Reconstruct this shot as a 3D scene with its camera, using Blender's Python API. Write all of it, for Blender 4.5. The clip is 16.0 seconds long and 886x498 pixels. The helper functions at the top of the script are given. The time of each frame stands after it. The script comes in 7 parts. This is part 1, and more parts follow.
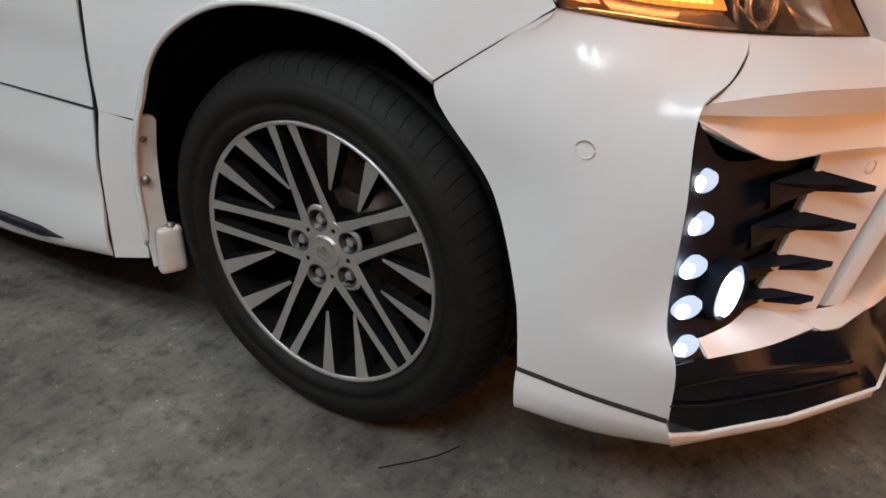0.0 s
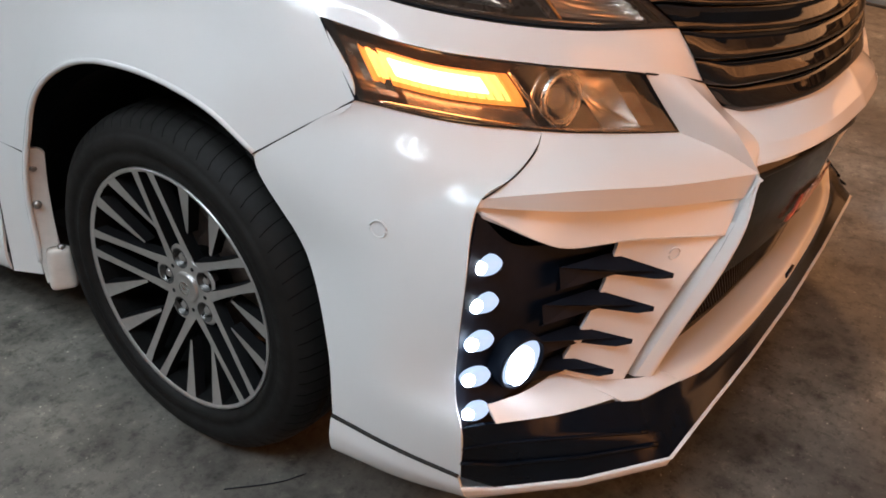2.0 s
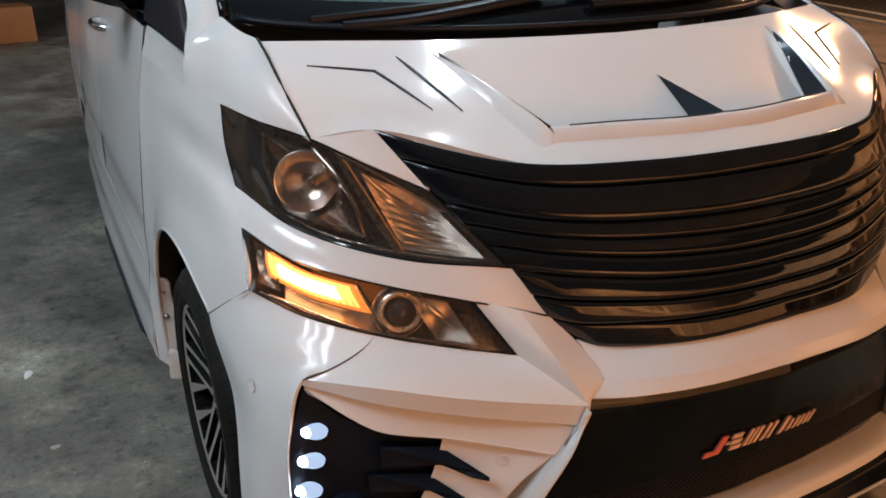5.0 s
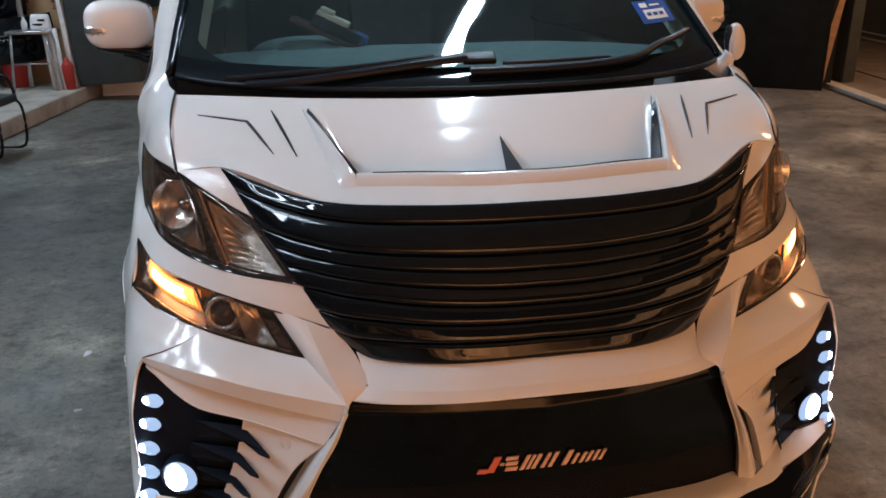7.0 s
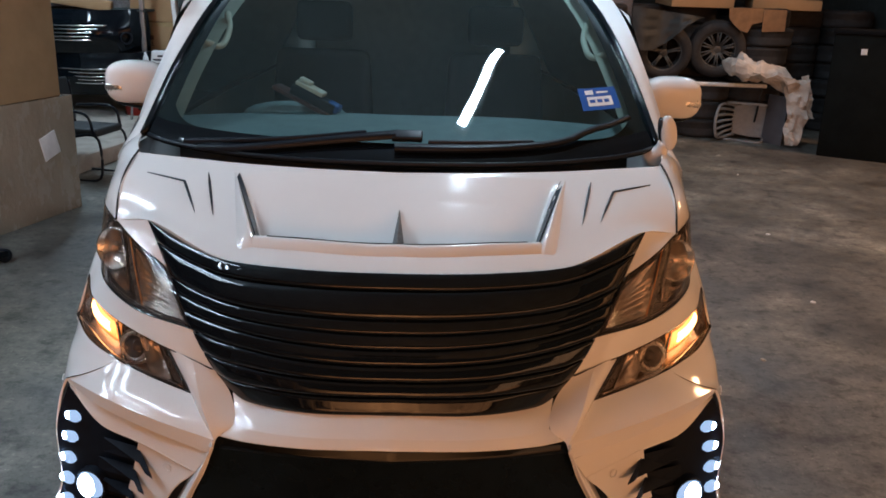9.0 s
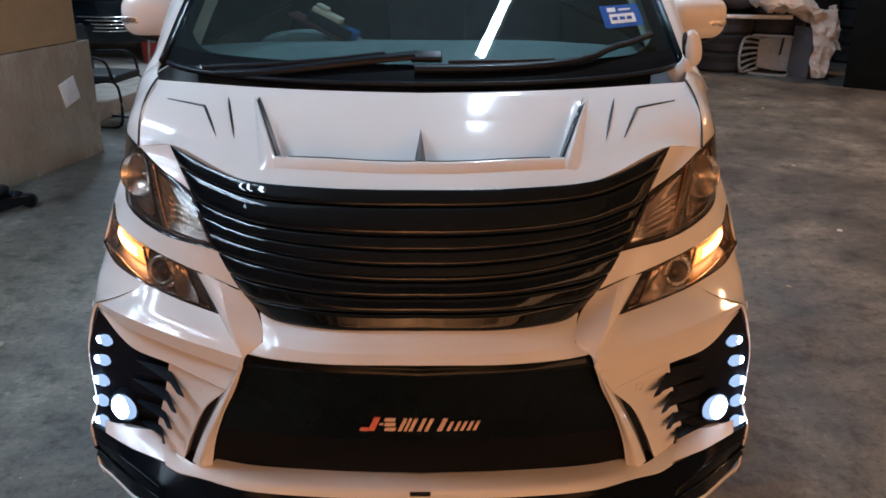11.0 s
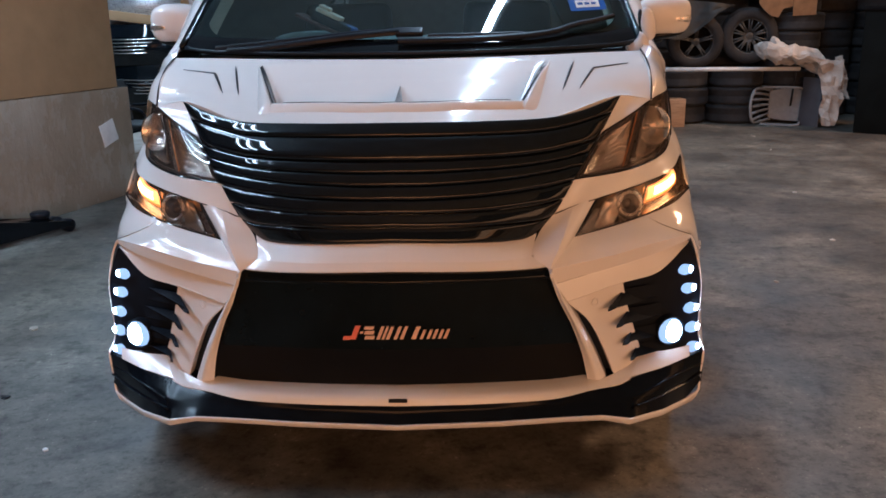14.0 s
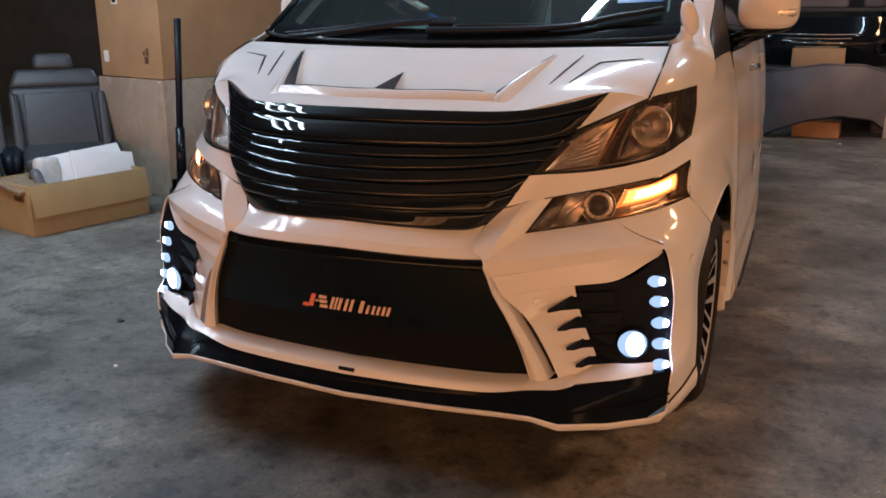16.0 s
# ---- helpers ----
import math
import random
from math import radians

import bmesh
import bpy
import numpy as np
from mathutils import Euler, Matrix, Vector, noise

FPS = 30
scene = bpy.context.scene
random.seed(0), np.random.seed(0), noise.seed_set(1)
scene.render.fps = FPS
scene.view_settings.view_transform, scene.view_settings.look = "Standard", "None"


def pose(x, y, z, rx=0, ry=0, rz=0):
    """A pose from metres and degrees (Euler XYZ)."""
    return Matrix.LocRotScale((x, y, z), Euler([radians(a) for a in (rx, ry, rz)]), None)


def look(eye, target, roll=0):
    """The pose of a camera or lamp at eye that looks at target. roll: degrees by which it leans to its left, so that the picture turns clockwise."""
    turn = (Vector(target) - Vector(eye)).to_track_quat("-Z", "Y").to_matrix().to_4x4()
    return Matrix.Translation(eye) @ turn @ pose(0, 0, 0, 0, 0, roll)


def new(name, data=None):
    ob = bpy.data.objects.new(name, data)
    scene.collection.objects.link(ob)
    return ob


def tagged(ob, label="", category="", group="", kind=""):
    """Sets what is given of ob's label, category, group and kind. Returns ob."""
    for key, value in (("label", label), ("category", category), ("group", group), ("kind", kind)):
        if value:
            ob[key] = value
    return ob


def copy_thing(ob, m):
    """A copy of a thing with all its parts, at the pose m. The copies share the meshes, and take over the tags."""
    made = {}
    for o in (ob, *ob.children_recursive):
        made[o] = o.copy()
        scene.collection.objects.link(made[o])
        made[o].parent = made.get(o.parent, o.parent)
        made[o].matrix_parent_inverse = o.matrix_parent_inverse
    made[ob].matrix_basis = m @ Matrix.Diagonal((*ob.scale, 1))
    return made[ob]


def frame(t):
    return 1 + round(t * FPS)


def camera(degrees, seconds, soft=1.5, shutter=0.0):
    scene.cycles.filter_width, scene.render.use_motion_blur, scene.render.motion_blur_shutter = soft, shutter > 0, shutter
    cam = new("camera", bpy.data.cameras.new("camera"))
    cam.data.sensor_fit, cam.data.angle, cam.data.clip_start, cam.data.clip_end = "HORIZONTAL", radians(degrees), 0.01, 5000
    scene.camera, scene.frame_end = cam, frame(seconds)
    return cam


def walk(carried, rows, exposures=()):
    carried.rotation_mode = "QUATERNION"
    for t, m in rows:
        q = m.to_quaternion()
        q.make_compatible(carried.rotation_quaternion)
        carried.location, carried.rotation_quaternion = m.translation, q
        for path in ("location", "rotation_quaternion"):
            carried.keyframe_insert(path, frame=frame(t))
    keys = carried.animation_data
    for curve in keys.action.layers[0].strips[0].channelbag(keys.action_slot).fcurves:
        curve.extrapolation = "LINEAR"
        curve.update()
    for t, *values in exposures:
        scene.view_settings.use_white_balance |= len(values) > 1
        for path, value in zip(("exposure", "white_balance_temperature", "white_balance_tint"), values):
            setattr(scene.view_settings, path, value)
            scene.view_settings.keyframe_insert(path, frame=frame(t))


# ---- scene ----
cam = camera(55.304, 16.0, soft=1.7)
PATH = [
    (0, pose(-1.8138, -0.7945, 0.9940, 61.269, -0.878, -58.415)),
    (0.5, pose(-1.7516, -0.9804, 1.0026, 61.736, -1.360, -59.200)),
    (1, pose(-1.7116, -1.0374, 1.1043, 61.140, -3.155, -55.706)),
    (1.5, pose(-1.6879, -1.0527, 1.1398, 60.005, -3.504, -54.803)),
    (2, pose(-1.6726, -1.0601, 1.1544, 59.953, -3.544, -54.705)),
    (2.5, pose(-1.6781, -1.0950, 1.1879, 61.857, -3.410, -53.060)),
    (3, pose(-1.6906, -1.2497, 1.2408, 64.834, -3.190, -50.350)),
    (3.5, pose(-1.6518, -1.3653, 1.3448, 65.248, -2.382, -45.177)),
    (4, pose(-1.5148, -1.4743, 1.3945, 66.328, -2.048, -39.261)),
    (4.2, pose(-1.4434, -1.5245, 1.4223, 65.404, -1.854, -36.215)),
    (6.3, pose(-0.7700, -2.1560, 1.4360, 71.320, -0.180, -15.560)),
    (6.5, pose(-0.7086, -2.2034, 1.4596, 71.036, -0.125, -14.069)),
    (7, pose(-0.4992, -2.2944, 1.5004, 70.292, 0.186, -11.015)),
    (7.5, pose(-0.2698, -2.3291, 1.5125, 70.558, -1.558, -7.162)),
    (8, pose(-0.1360, -2.4142, 1.5287, 72.015, -0.454, -4.401)),
    (8.5, pose(-0.0064, -2.4857, 1.5819, 72.780, -0.796, -2.944)),
    (8.7, pose(0.0395, -2.5059, 1.6333, 72.814, -1.938, -1.538)),
    (10.8, pose(0.0350, -2.5376, 1.5935, 71.373, -0.281, -0.525)),
    (11, pose(0.0355, -2.5366, 1.5592, 69.341, -0.319, -0.495)),
    (11.5, pose(0.0422, -2.5219, 1.4747, 67.171, -0.038, 0.038)),
    (12, pose(0.0342, -2.5397, 1.3979, 69.148, 0.582, -0.201)),
    (12.5, pose(0.0227, -2.5961, 1.3030, 72.895, 1.804, -0.195)),
    (13, pose(0.0331, -2.6779, 1.2428, 73.382, 1.123, -0.099)),
    (13.5, pose(0.0422, -2.7909, 1.2212, 74.207, 0.471, -0.150)),
    (14, pose(0.1988, -2.9096, 1.2596, 74.964, 0.947, 1.640)),
    (14.5, pose(0.4178, -2.9767, 1.2754, 74.989, -0.079, 6.081)),
    (15, pose(0.6260, -2.9248, 1.2422, 74.563, -1.121, 10.264)),
    (15.5, pose(0.8663, -2.8878, 1.2550, 74.545, 1.098, 16.640)),
    (16, pose(1.1295, -2.7786, 1.2585, 74.400, 0.152, 22.908)),
]
EXPOSURE = [(0.0, -0.15, 6400, 12), (1.0, -0.08, 6050, 11), (2.0, -0.10, 6050, 10), (3.5, -0.27, 6050, 9), (7.0, -0.54, 5500, 6), (9.5, -0.54, 5350, 5), (12.0, -0.40, 5100, 5), (13.5, -0.34, 4850, 5), (16.0, -0.32, 5300, 6)]
walk(cam, PATH, EXPOSURE)

# ---- world and light ----
world = bpy.data.worlds.new("night")
scene.world = world
world.use_nodes = True
bg = world.node_tree.nodes["Background"]
bg.inputs["Color"].default_value = (0.60, 0.38, 0.23, 1)
bg.inputs["Strength"].default_value = 0.10


def lamp(name, kind, m, energy, color, **kw):
    data = bpy.data.lights.new(name, kind)
    data.energy, data.color = energy, color
    if kind == "AREA":
        data.shape, data.size, data.size_y = kw.get("shape", "RECTANGLE"), kw["size"], kw["size_y"]
    if kind in ("POINT", "SPOT"):
        data.shadow_soft_size = kw.get("soft", 0.1)
    if kind == "SPOT":
        data.spot_size, data.spot_blend = radians(kw.get("angle", 60)), 0.6
    ob = new(name, data)
    ob.matrix_world = m
    return ob


# battens two to four split one left tube, so its reflection is softer
# x, y, z, length, turn in degrees, power
# the last two are unseen, added to brighten the rear floor and clutter
TUBES = [(0.41, 0.83, 2.95, 0.64, -26, 33), (-2.45, -0.35, 3.30, 2.4, 0, 36), (-3.02, -0.35, 3.30, 2.4, 0, 36), (-3.60, -0.35, 3.30, 2.4, 0, 36), (-3.2, 5.6, 3.25, 2.4, 0, 70), (3.0, 5.0, 3.6, 2.4, 0, 48)]
for tx, ty, tz, tl, turn, power in TUBES:
    # an upward lamp added over each batten brightens the ceiling as fill
    lamp("tube_uplight", "AREA", pose(tx, ty, tz + 0.07, 180, 0, -turn), power * 0.36, (0.90, 0.97, 1.0), size=0.065, size_y=tl)
    # the left battens shine wider than their tube, for a weaker mirror image
    lamp("tube_lamp", "AREA", pose(tx, ty, tz - 0.07, 0, 0, turn), power, (0.88, 0.97, 1.0), size=0.12 if power == 36 else 0.065, size_y=tl)
# nested unseen panels stand for the orange light of the street before the shop
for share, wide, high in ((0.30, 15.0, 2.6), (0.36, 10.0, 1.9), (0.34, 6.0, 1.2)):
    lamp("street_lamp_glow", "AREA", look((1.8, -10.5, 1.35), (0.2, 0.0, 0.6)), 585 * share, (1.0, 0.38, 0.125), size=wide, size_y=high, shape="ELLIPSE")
    # the side set is added so that the slats mirror orange
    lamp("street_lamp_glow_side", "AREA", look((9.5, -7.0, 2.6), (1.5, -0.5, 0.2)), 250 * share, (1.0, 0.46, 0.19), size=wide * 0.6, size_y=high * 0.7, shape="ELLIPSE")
# unseen fill added to warm the floor on the right
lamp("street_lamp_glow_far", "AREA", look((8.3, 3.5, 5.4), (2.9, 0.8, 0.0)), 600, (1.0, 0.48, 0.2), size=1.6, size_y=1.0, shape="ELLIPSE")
# unseen lamps added to light the fronts across the street for reflections
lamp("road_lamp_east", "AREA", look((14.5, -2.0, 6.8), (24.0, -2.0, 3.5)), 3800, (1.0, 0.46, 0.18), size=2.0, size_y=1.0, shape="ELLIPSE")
lamp("road_lamp_front", "AREA", look((-1.0, -14.5, 6.8), (-1.0, -22.0, 3.0)), 7000, (1.0, 0.46, 0.18), size=2.0, size_y=1.0, shape="ELLIPSE")


# light thrown by the two fog lamps of the van
for fx in (-0.775, 0.775):
    lamp("fog_beam", "SPOT", look((fx * 1.03, -0.86, 0.41), (fx * 2.4, -2.5, 0.1)), 7, (0.80, 0.90, 1.0), angle=140, soft=0.03)


# ---- materials ----
def material(name):
    m = bpy.data.materials.new(name)
    m.use_nodes = True
    nt = m.node_tree
    return m, nt, nt.nodes["Principled BSDF"]


def noise_node(nt, scale, detail=4.0, rough=0.55, stretch=(1, 1, 1), space="Object"):
    tc = nt.nodes.new("ShaderNodeTexCoord")
    mp = nt.nodes.new("ShaderNodeMapping")
    mp.inputs["Scale"].default_value = stretch
    n = nt.nodes.new("ShaderNodeTexNoise")
    n.inputs["Scale"].default_value, n.inputs["Detail"].default_value, n.inputs["Roughness"].default_value = scale, detail, rough
    nt.links.new(tc.outputs[space], mp.inputs[0])
    nt.links.new(mp.outputs[0], n.inputs["Vector"])
    return n.outputs["Fac"]


def ramp(nt, fac, stops):
    r = nt.nodes.new("ShaderNodeValToRGB")
    els = r.color_ramp.elements
    while len(els) < len(stops):
        els.new(0.5)
    for e, (p, c) in zip(els, stops):
        e.position = p
        e.color = (*c, 1) if len(c) == 3 else c
    nt.links.new(fac, r.inputs[0])
    return r.outputs["Color"]


def bump(nt, bsdf, fac, strength=0.2, distance=0.01):
    b = nt.nodes.new("ShaderNodeBump")
    b.inputs["Strength"].default_value, b.inputs["Distance"].default_value = strength, distance
    nt.links.new(fac, b.inputs["Height"])
    nt.links.new(b.outputs[0], bsdf.inputs["Normal"])


def grey(v):
    return (v, v, v)


def simple(name, color, rough, metal=0.0, coat=0.0, vary=0.12, scale=18.0, bumps=0.0, bump_scale=120.0, rough_vary=0.08, stretch=(1, 1, 1), spec=0.5):
    """A plain surface with colour and gloss that vary at two scales."""
    m, nt, b = material(name)
    f1 = noise_node(nt, scale, 5, 0.6, stretch)
    lo = tuple(c * (1 - vary) for c in color)
    hi = tuple(min(1, c * (1 + vary)) for c in color)
    nt.links.new(ramp(nt, f1, [(0.3, lo), (0.7, hi)]), b.inputs["Base Color"])
    f2 = noise_node(nt, scale * 3.7, 4, 0.6, stretch)
    nt.links.new(ramp(nt, f2, [(0.3, grey(max(0.02, rough - rough_vary))), (0.75, grey(min(1, rough + rough_vary)))]), b.inputs["Roughness"])
    b.inputs["Metallic"].default_value = metal
    b.inputs["Coat Weight"].default_value = coat
    b.inputs["Coat Roughness"].default_value = 0.10
    b.inputs["Specular IOR Level"].default_value = spec
    if bumps:
        bump(nt, b, noise_node(nt, bump_scale, 3, 0.6, stretch), bumps, 0.004)
    return m


def emitter(name, color, strength):
    m, nt, b = material(name)
    b.inputs["Base Color"].default_value = (*color, 1)
    b.inputs["Emission Color"].default_value = (*color, 1)
    b.inputs["Emission Strength"].default_value = strength
    return m


def clear(name, tint, gloss=0.9, rough=0.02, dust=0.0, film=(0.32, 0.55, 0.58)):
    """Thin glass: lets light straight through, with a mirror share by the angle; dust mixes in an even haze."""
    m, nt, b = material(name)
    tr = nt.nodes.new("ShaderNodeBsdfTransparent")
    tr.inputs[0].default_value = (*tint, 1)
    gl = nt.nodes.new("ShaderNodeBsdfGlossy")
    gl.inputs["Roughness"].default_value = rough
    gl.inputs["Color"].default_value = (gloss, gloss, gloss, 1)
    fr = nt.nodes.new("ShaderNodeFresnel")
    fr.inputs["IOR"].default_value = 1.52
    mx = nt.nodes.new("ShaderNodeMixShader")
    out = nt.nodes["Material Output"]
    nt.links.new(fr.outputs[0], mx.inputs[0])
    nt.links.new(tr.outputs[0], mx.inputs[1])
    nt.links.new(gl.outputs[0], mx.inputs[2])
    if dust:
        df = nt.nodes.new("ShaderNodeBsdfDiffuse")
        df.inputs[0].default_value = (*film, 1)
        mx2 = nt.nodes.new("ShaderNodeMixShader")
        mx2.inputs[0].default_value = dust
        nt.links.new(mx.outputs[0], mx2.inputs[1])
        nt.links.new(df.outputs[0], mx2.inputs[2])
        mx = mx2
    nt.links.new(mx.outputs[0], out.inputs["Surface"])
    return m


PAINT = simple("pearl_white_paint", (0.74, 0.735, 0.73), 0.5, coat=1.0, vary=0.025, scale=3.0, rough_vary=0.05, spec=0.12)
GRILLE_BLACK = simple("mirror_black_paint", (0.004, 0.006, 0.009), 0.04, coat=0.0, vary=0.2, rough_vary=0.015, spec=0.62, bumps=0.015, bump_scale=11)
GLOSS_BLACK = simple("gloss_black_paint", (0.004, 0.006, 0.009), 0.07, coat=0.0, vary=0.2, rough_vary=0.03, spec=0.32, bumps=0.04, bump_scale=11)
SPLITTER_BLACK = simple("black_splitter_plastic", (0.004, 0.006, 0.010), 0.16, coat=0.0, vary=0.2, rough_vary=0.05, spec=0.16, bumps=0.05, bump_scale=14)
# the blue in these two blacks stands for the running lights' light
DUCT_BLACK = simple("matt_black_duct", (0.006, 0.009, 0.016), 0.62, bumps=0.04, spec=0.10)
SATIN_BLACK = simple("satin_black_plastic", (0.007, 0.010, 0.017), 0.42, bumps=0.05, spec=0.25)
MATT_BLACK = simple("matt_black_liner", (0.005, 0.005, 0.006), 0.9, spec=0.15)
GAP = simple("panel_gap_shadow", (0.012, 0.011, 0.010), 0.8)
RUBBER = simple("tyre_rubber", (0.0095, 0.0088, 0.0082), 0.66, vary=0.3, scale=9, bumps=0.14, bump_scale=60, spec=0.22)
ALLOY = simple("machined_alloy", (0.62, 0.60, 0.585), 0.38, metal=0.85, vary=0.06, scale=60, rough_vary=0.06)
ALLOY_DARK = simple("dark_painted_alloy", (0.006, 0.006, 0.0065), 0.5, metal=0.0, spec=0.15)
LUG_POCKET = simple("worn_lug_pocket", (0.075, 0.073, 0.07), 0.36, metal=0.5)
CHROME = simple("chrome", (0.72, 0.72, 0.73), 0.10, metal=1.0, vary=0.03)
BRAKE = simple("rusty_brake_iron", (0.16, 0.12, 0.10), 0.55, metal=0.6, vary=0.4, scale=30)
REFLECTOR = simple("lamp_reflector", (0.85, 0.83, 0.80), 0.30, metal=1.0, vary=0.08, scale=50, bumps=0.25, bump_scale=70)
SMOKE = simple("smoked_lamp_bezel", (0.075, 0.066, 0.060), 0.30, metal=0.5)
BARREL = simple("dull_black_barrel", (0.008, 0.008, 0.008), 0.95, spec=0.03)
AMBER_REFL = simple("amber_side_reflector", (0.55, 0.24, 0.06), 0.25, metal=0.3)
LENS = clear("lamp_cover", (0.84, 0.77, 0.72), 0.95, dust=0.045, film=(0.50, 0.40, 0.32))
# the teal share puts the pale haze on the windscreen into its colour
GLASS = clear("windscreen_glass", (0.33, 0.47, 0.46), 0.95, dust=0.022)
SIDE_GLASS = clear("tinted_side_glass", (0.10, 0.11, 0.12), 0.9)
PROJ = simple("projector_lens_glass", (0.03, 0.03, 0.035), 0.05, coat=1.0)
AMBER_ON = emitter("lit_amber_strip", (1.0, 0.55, 0.20), 14.0)
AMBER_GLOW = emitter("lit_amber_lens", (1.0, 0.36, 0.06), 0.9)
AMBER_MID = emitter("bright_amber_lens", (1.0, 0.45, 0.10), 3.2)
FACET = simple("faceted_chrome", (0.62, 0.58, 0.55), 0.09, metal=1.0, vary=0.10, scale=40, bumps=0.35, bump_scale=55, rough_vary=0.04)
LED_ON = emitter("lit_white_led", (0.80, 0.90, 1.0), 60.0)
FOG_ON = emitter("lit_fog_lamp", (0.86, 0.93, 1.0), 16.0)
# the lens glass glows by itself, in place of the chip's glare
LED_GLASS = emitter("glowing_led_lens", (0.64, 0.77, 1.0), 1.05)
LED_GLASS.node_tree.nodes["Principled BSDF"].inputs["Base Color"].default_value = (0.03, 0.035, 0.05, 1)
BRIGHT_BOWL = simple("bright_lamp_bowl", (0.88, 0.85, 0.81), 0.22, metal=1.0, vary=0.05, scale=40, bumps=0.25, bump_scale=45, rough_vary=0.05)
# its bluish tint stands for the veil of light from the lamps
PLATE = simple("black_plate_panel", (0.004, 0.007, 0.010), 0.2, vary=0.2, spec=0.2)
SMOKE_DARK = simple("brown_lamp_housing", (0.26, 0.20, 0.155), 0.22, metal=0.8)
BLUE_TINT = simple("dark_chrome_fin", (0.018, 0.024, 0.033), 0.34, metal=0.15, spec=0.30)
LOGO_RED = simple("badge_red", (0.75, 0.20, 0.13), 0.4)
LOGO_TAN = simple("badge_copper", (0.80, 0.56, 0.44), 0.35)
BEIGE = simple("beige_trim", (0.60, 0.56, 0.48), 0.6)
DASH = simple("dashboard_grey", (0.19, 0.22, 0.23), 0.62, bumps=0.1)
STICKER_BLUE = simple("sticker_blue", (0.015, 0.075, 0.32), 0.4)
WHITE_PLASTIC = simple("white_plastic", (0.72, 0.72, 0.72), 0.4)
STEEL_DULL = simple("dull_screw_steel", (0.30, 0.28, 0.26), 0.4, metal=0.8)
SKIRT_FLAP = simple("cream_mudflap", (0.62, 0.57, 0.52), 0.45)


# ---- mesh helpers ----
def part(name, geo, mat, parent=None, label="", smooth=True):
    """One mesh object from (vertices, faces), as a part of parent."""
    v, f = geo
    me = bpy.data.meshes.new(name)
    me.from_pydata([tuple(map(float, p)) for p in v], [], f)
    me.materials.append(mat)
    if smooth:
        me.polygons.foreach_set("use_smooth", [True] * len(me.polygons))
    me.update()
    ob = new(name, me)
    if parent is not None:
        ob.parent = parent
    if label:
        ob["label"] = label
    return ob


def empty(name, at=(0, 0, 0)):
    ob = new(name)
    ob.location = at
    ob.empty_display_size = 0.1
    return ob


def join(*geos):
    v, f = [], []
    for gv, gf in geos:
        o = len(v)
        v += [tuple(p) for p in gv]
        f += [[i + o for i in q] for q in gf]
    return v, f


def flip(geo):
    """The mirror image on the other side of the car."""
    v, f = geo
    return [(-p[0], p[1], p[2]) for p in v], [list(reversed(q)) for q in f]


def moved(geo, m):
    v, f = geo
    return [tuple(m @ Vector(p)) for p in v], f


def curve(pts, n):
    """A smooth line through the points, as n places at even steps."""
    p = np.array(pts, float)
    if len(p) == 2:
        s = np.linspace(0, 1, n)[:, None]
        return p[0] * (1 - s) + p[1] * s
    q = np.vstack([2 * p[0] - p[1], p, 2 * p[-1] - p[-2]])
    d = np.maximum(np.linalg.norm(np.diff(q, axis=0), axis=1), 1e-6) ** 0.5
    k = np.concatenate([[0], np.cumsum(d)])
    out = []
    for i in range(1, len(q) - 2):
        t = np.linspace(k[i], k[i + 1], 24, endpoint=(i == len(q) - 3))[:, None]
        a1 = (k[i] - t) / (k[i] - k[i - 1]) * q[i - 1] + (t - k[i - 1]) / (k[i] - k[i - 1]) * q[i]
        a2 = (k[i + 1] - t) / (k[i + 1] - k[i]) * q[i] + (t - k[i]) / (k[i + 1] - k[i]) * q[i + 1]
        a3 = (k[i + 2] - t) / (k[i + 2] - k[i + 1]) * q[i + 1] + (t - k[i + 1]) / (k[i + 2] - k[i + 1]) * q[i + 2]
        b1 = (k[i + 1] - t) / (k[i + 1] - k[i - 1]) * a1 + (t - k[i - 1]) / (k[i + 1] - k[i - 1]) * a2
        b2 = (k[i + 2] - t) / (k[i + 2] - k[i]) * a2 + (t - k[i]) / (k[i + 2] - k[i]) * a3
        out.append((k[i + 1] - t) / (k[i + 1] - k[i]) * b1 + (t - k[i]) / (k[i + 1] - k[i]) * b2)
    c = np.vstack(out)
    s = np.concatenate([[0], np.cumsum(np.linalg.norm(np.diff(c, axis=0), axis=1))])
    w = np.linspace(0, s[-1], n)
    return np.stack([np.interp(w, s, c[:, j]) for j in range(3)], 1)


def straight(pts, n):
    """Even steps along a line with sharp corners; every corner is kept."""
    p = np.array(pts, float)
    s = np.concatenate([[0], np.cumsum(np.linalg.norm(np.diff(p, axis=0), axis=1))])
    w = np.linspace(0, s[-1], n)
    for x in s[1:-1]:
        w[np.argmin(abs(w - x))] = x
    return np.stack([np.interp(w, s, p[:, j]) for j in range(3)], 1)


def coons(c0, c1, d0, d1, nu=24, nv=12):
    """A sheet between four border lines: c0 and c1 run along u, d0 and d1 from c0 to c1."""
    a, b, c, d = curve(c0, nu), curve(c1, nu), curve(d0, nv), curve(d1, nv)
    u, v = np.linspace(0, 1, nu)[:, None, None], np.linspace(0, 1, nv)[None, :, None]
    return ((1 - v) * a[:, None] + v * b[:, None] + (1 - u) * c[None] + u * d[None]
            - ((1 - u) * (1 - v) * a[0] + u * (1 - v) * a[-1] + (1 - u) * v * b[0] + u * v * b[-1]))


def loft(rows, nu=24, nv=16):
    """A sheet through several lines."""
    r = np.array([curve(x, nu) for x in rows])
    return np.stack([curve(r[:, i], nv) for i in range(nu)])


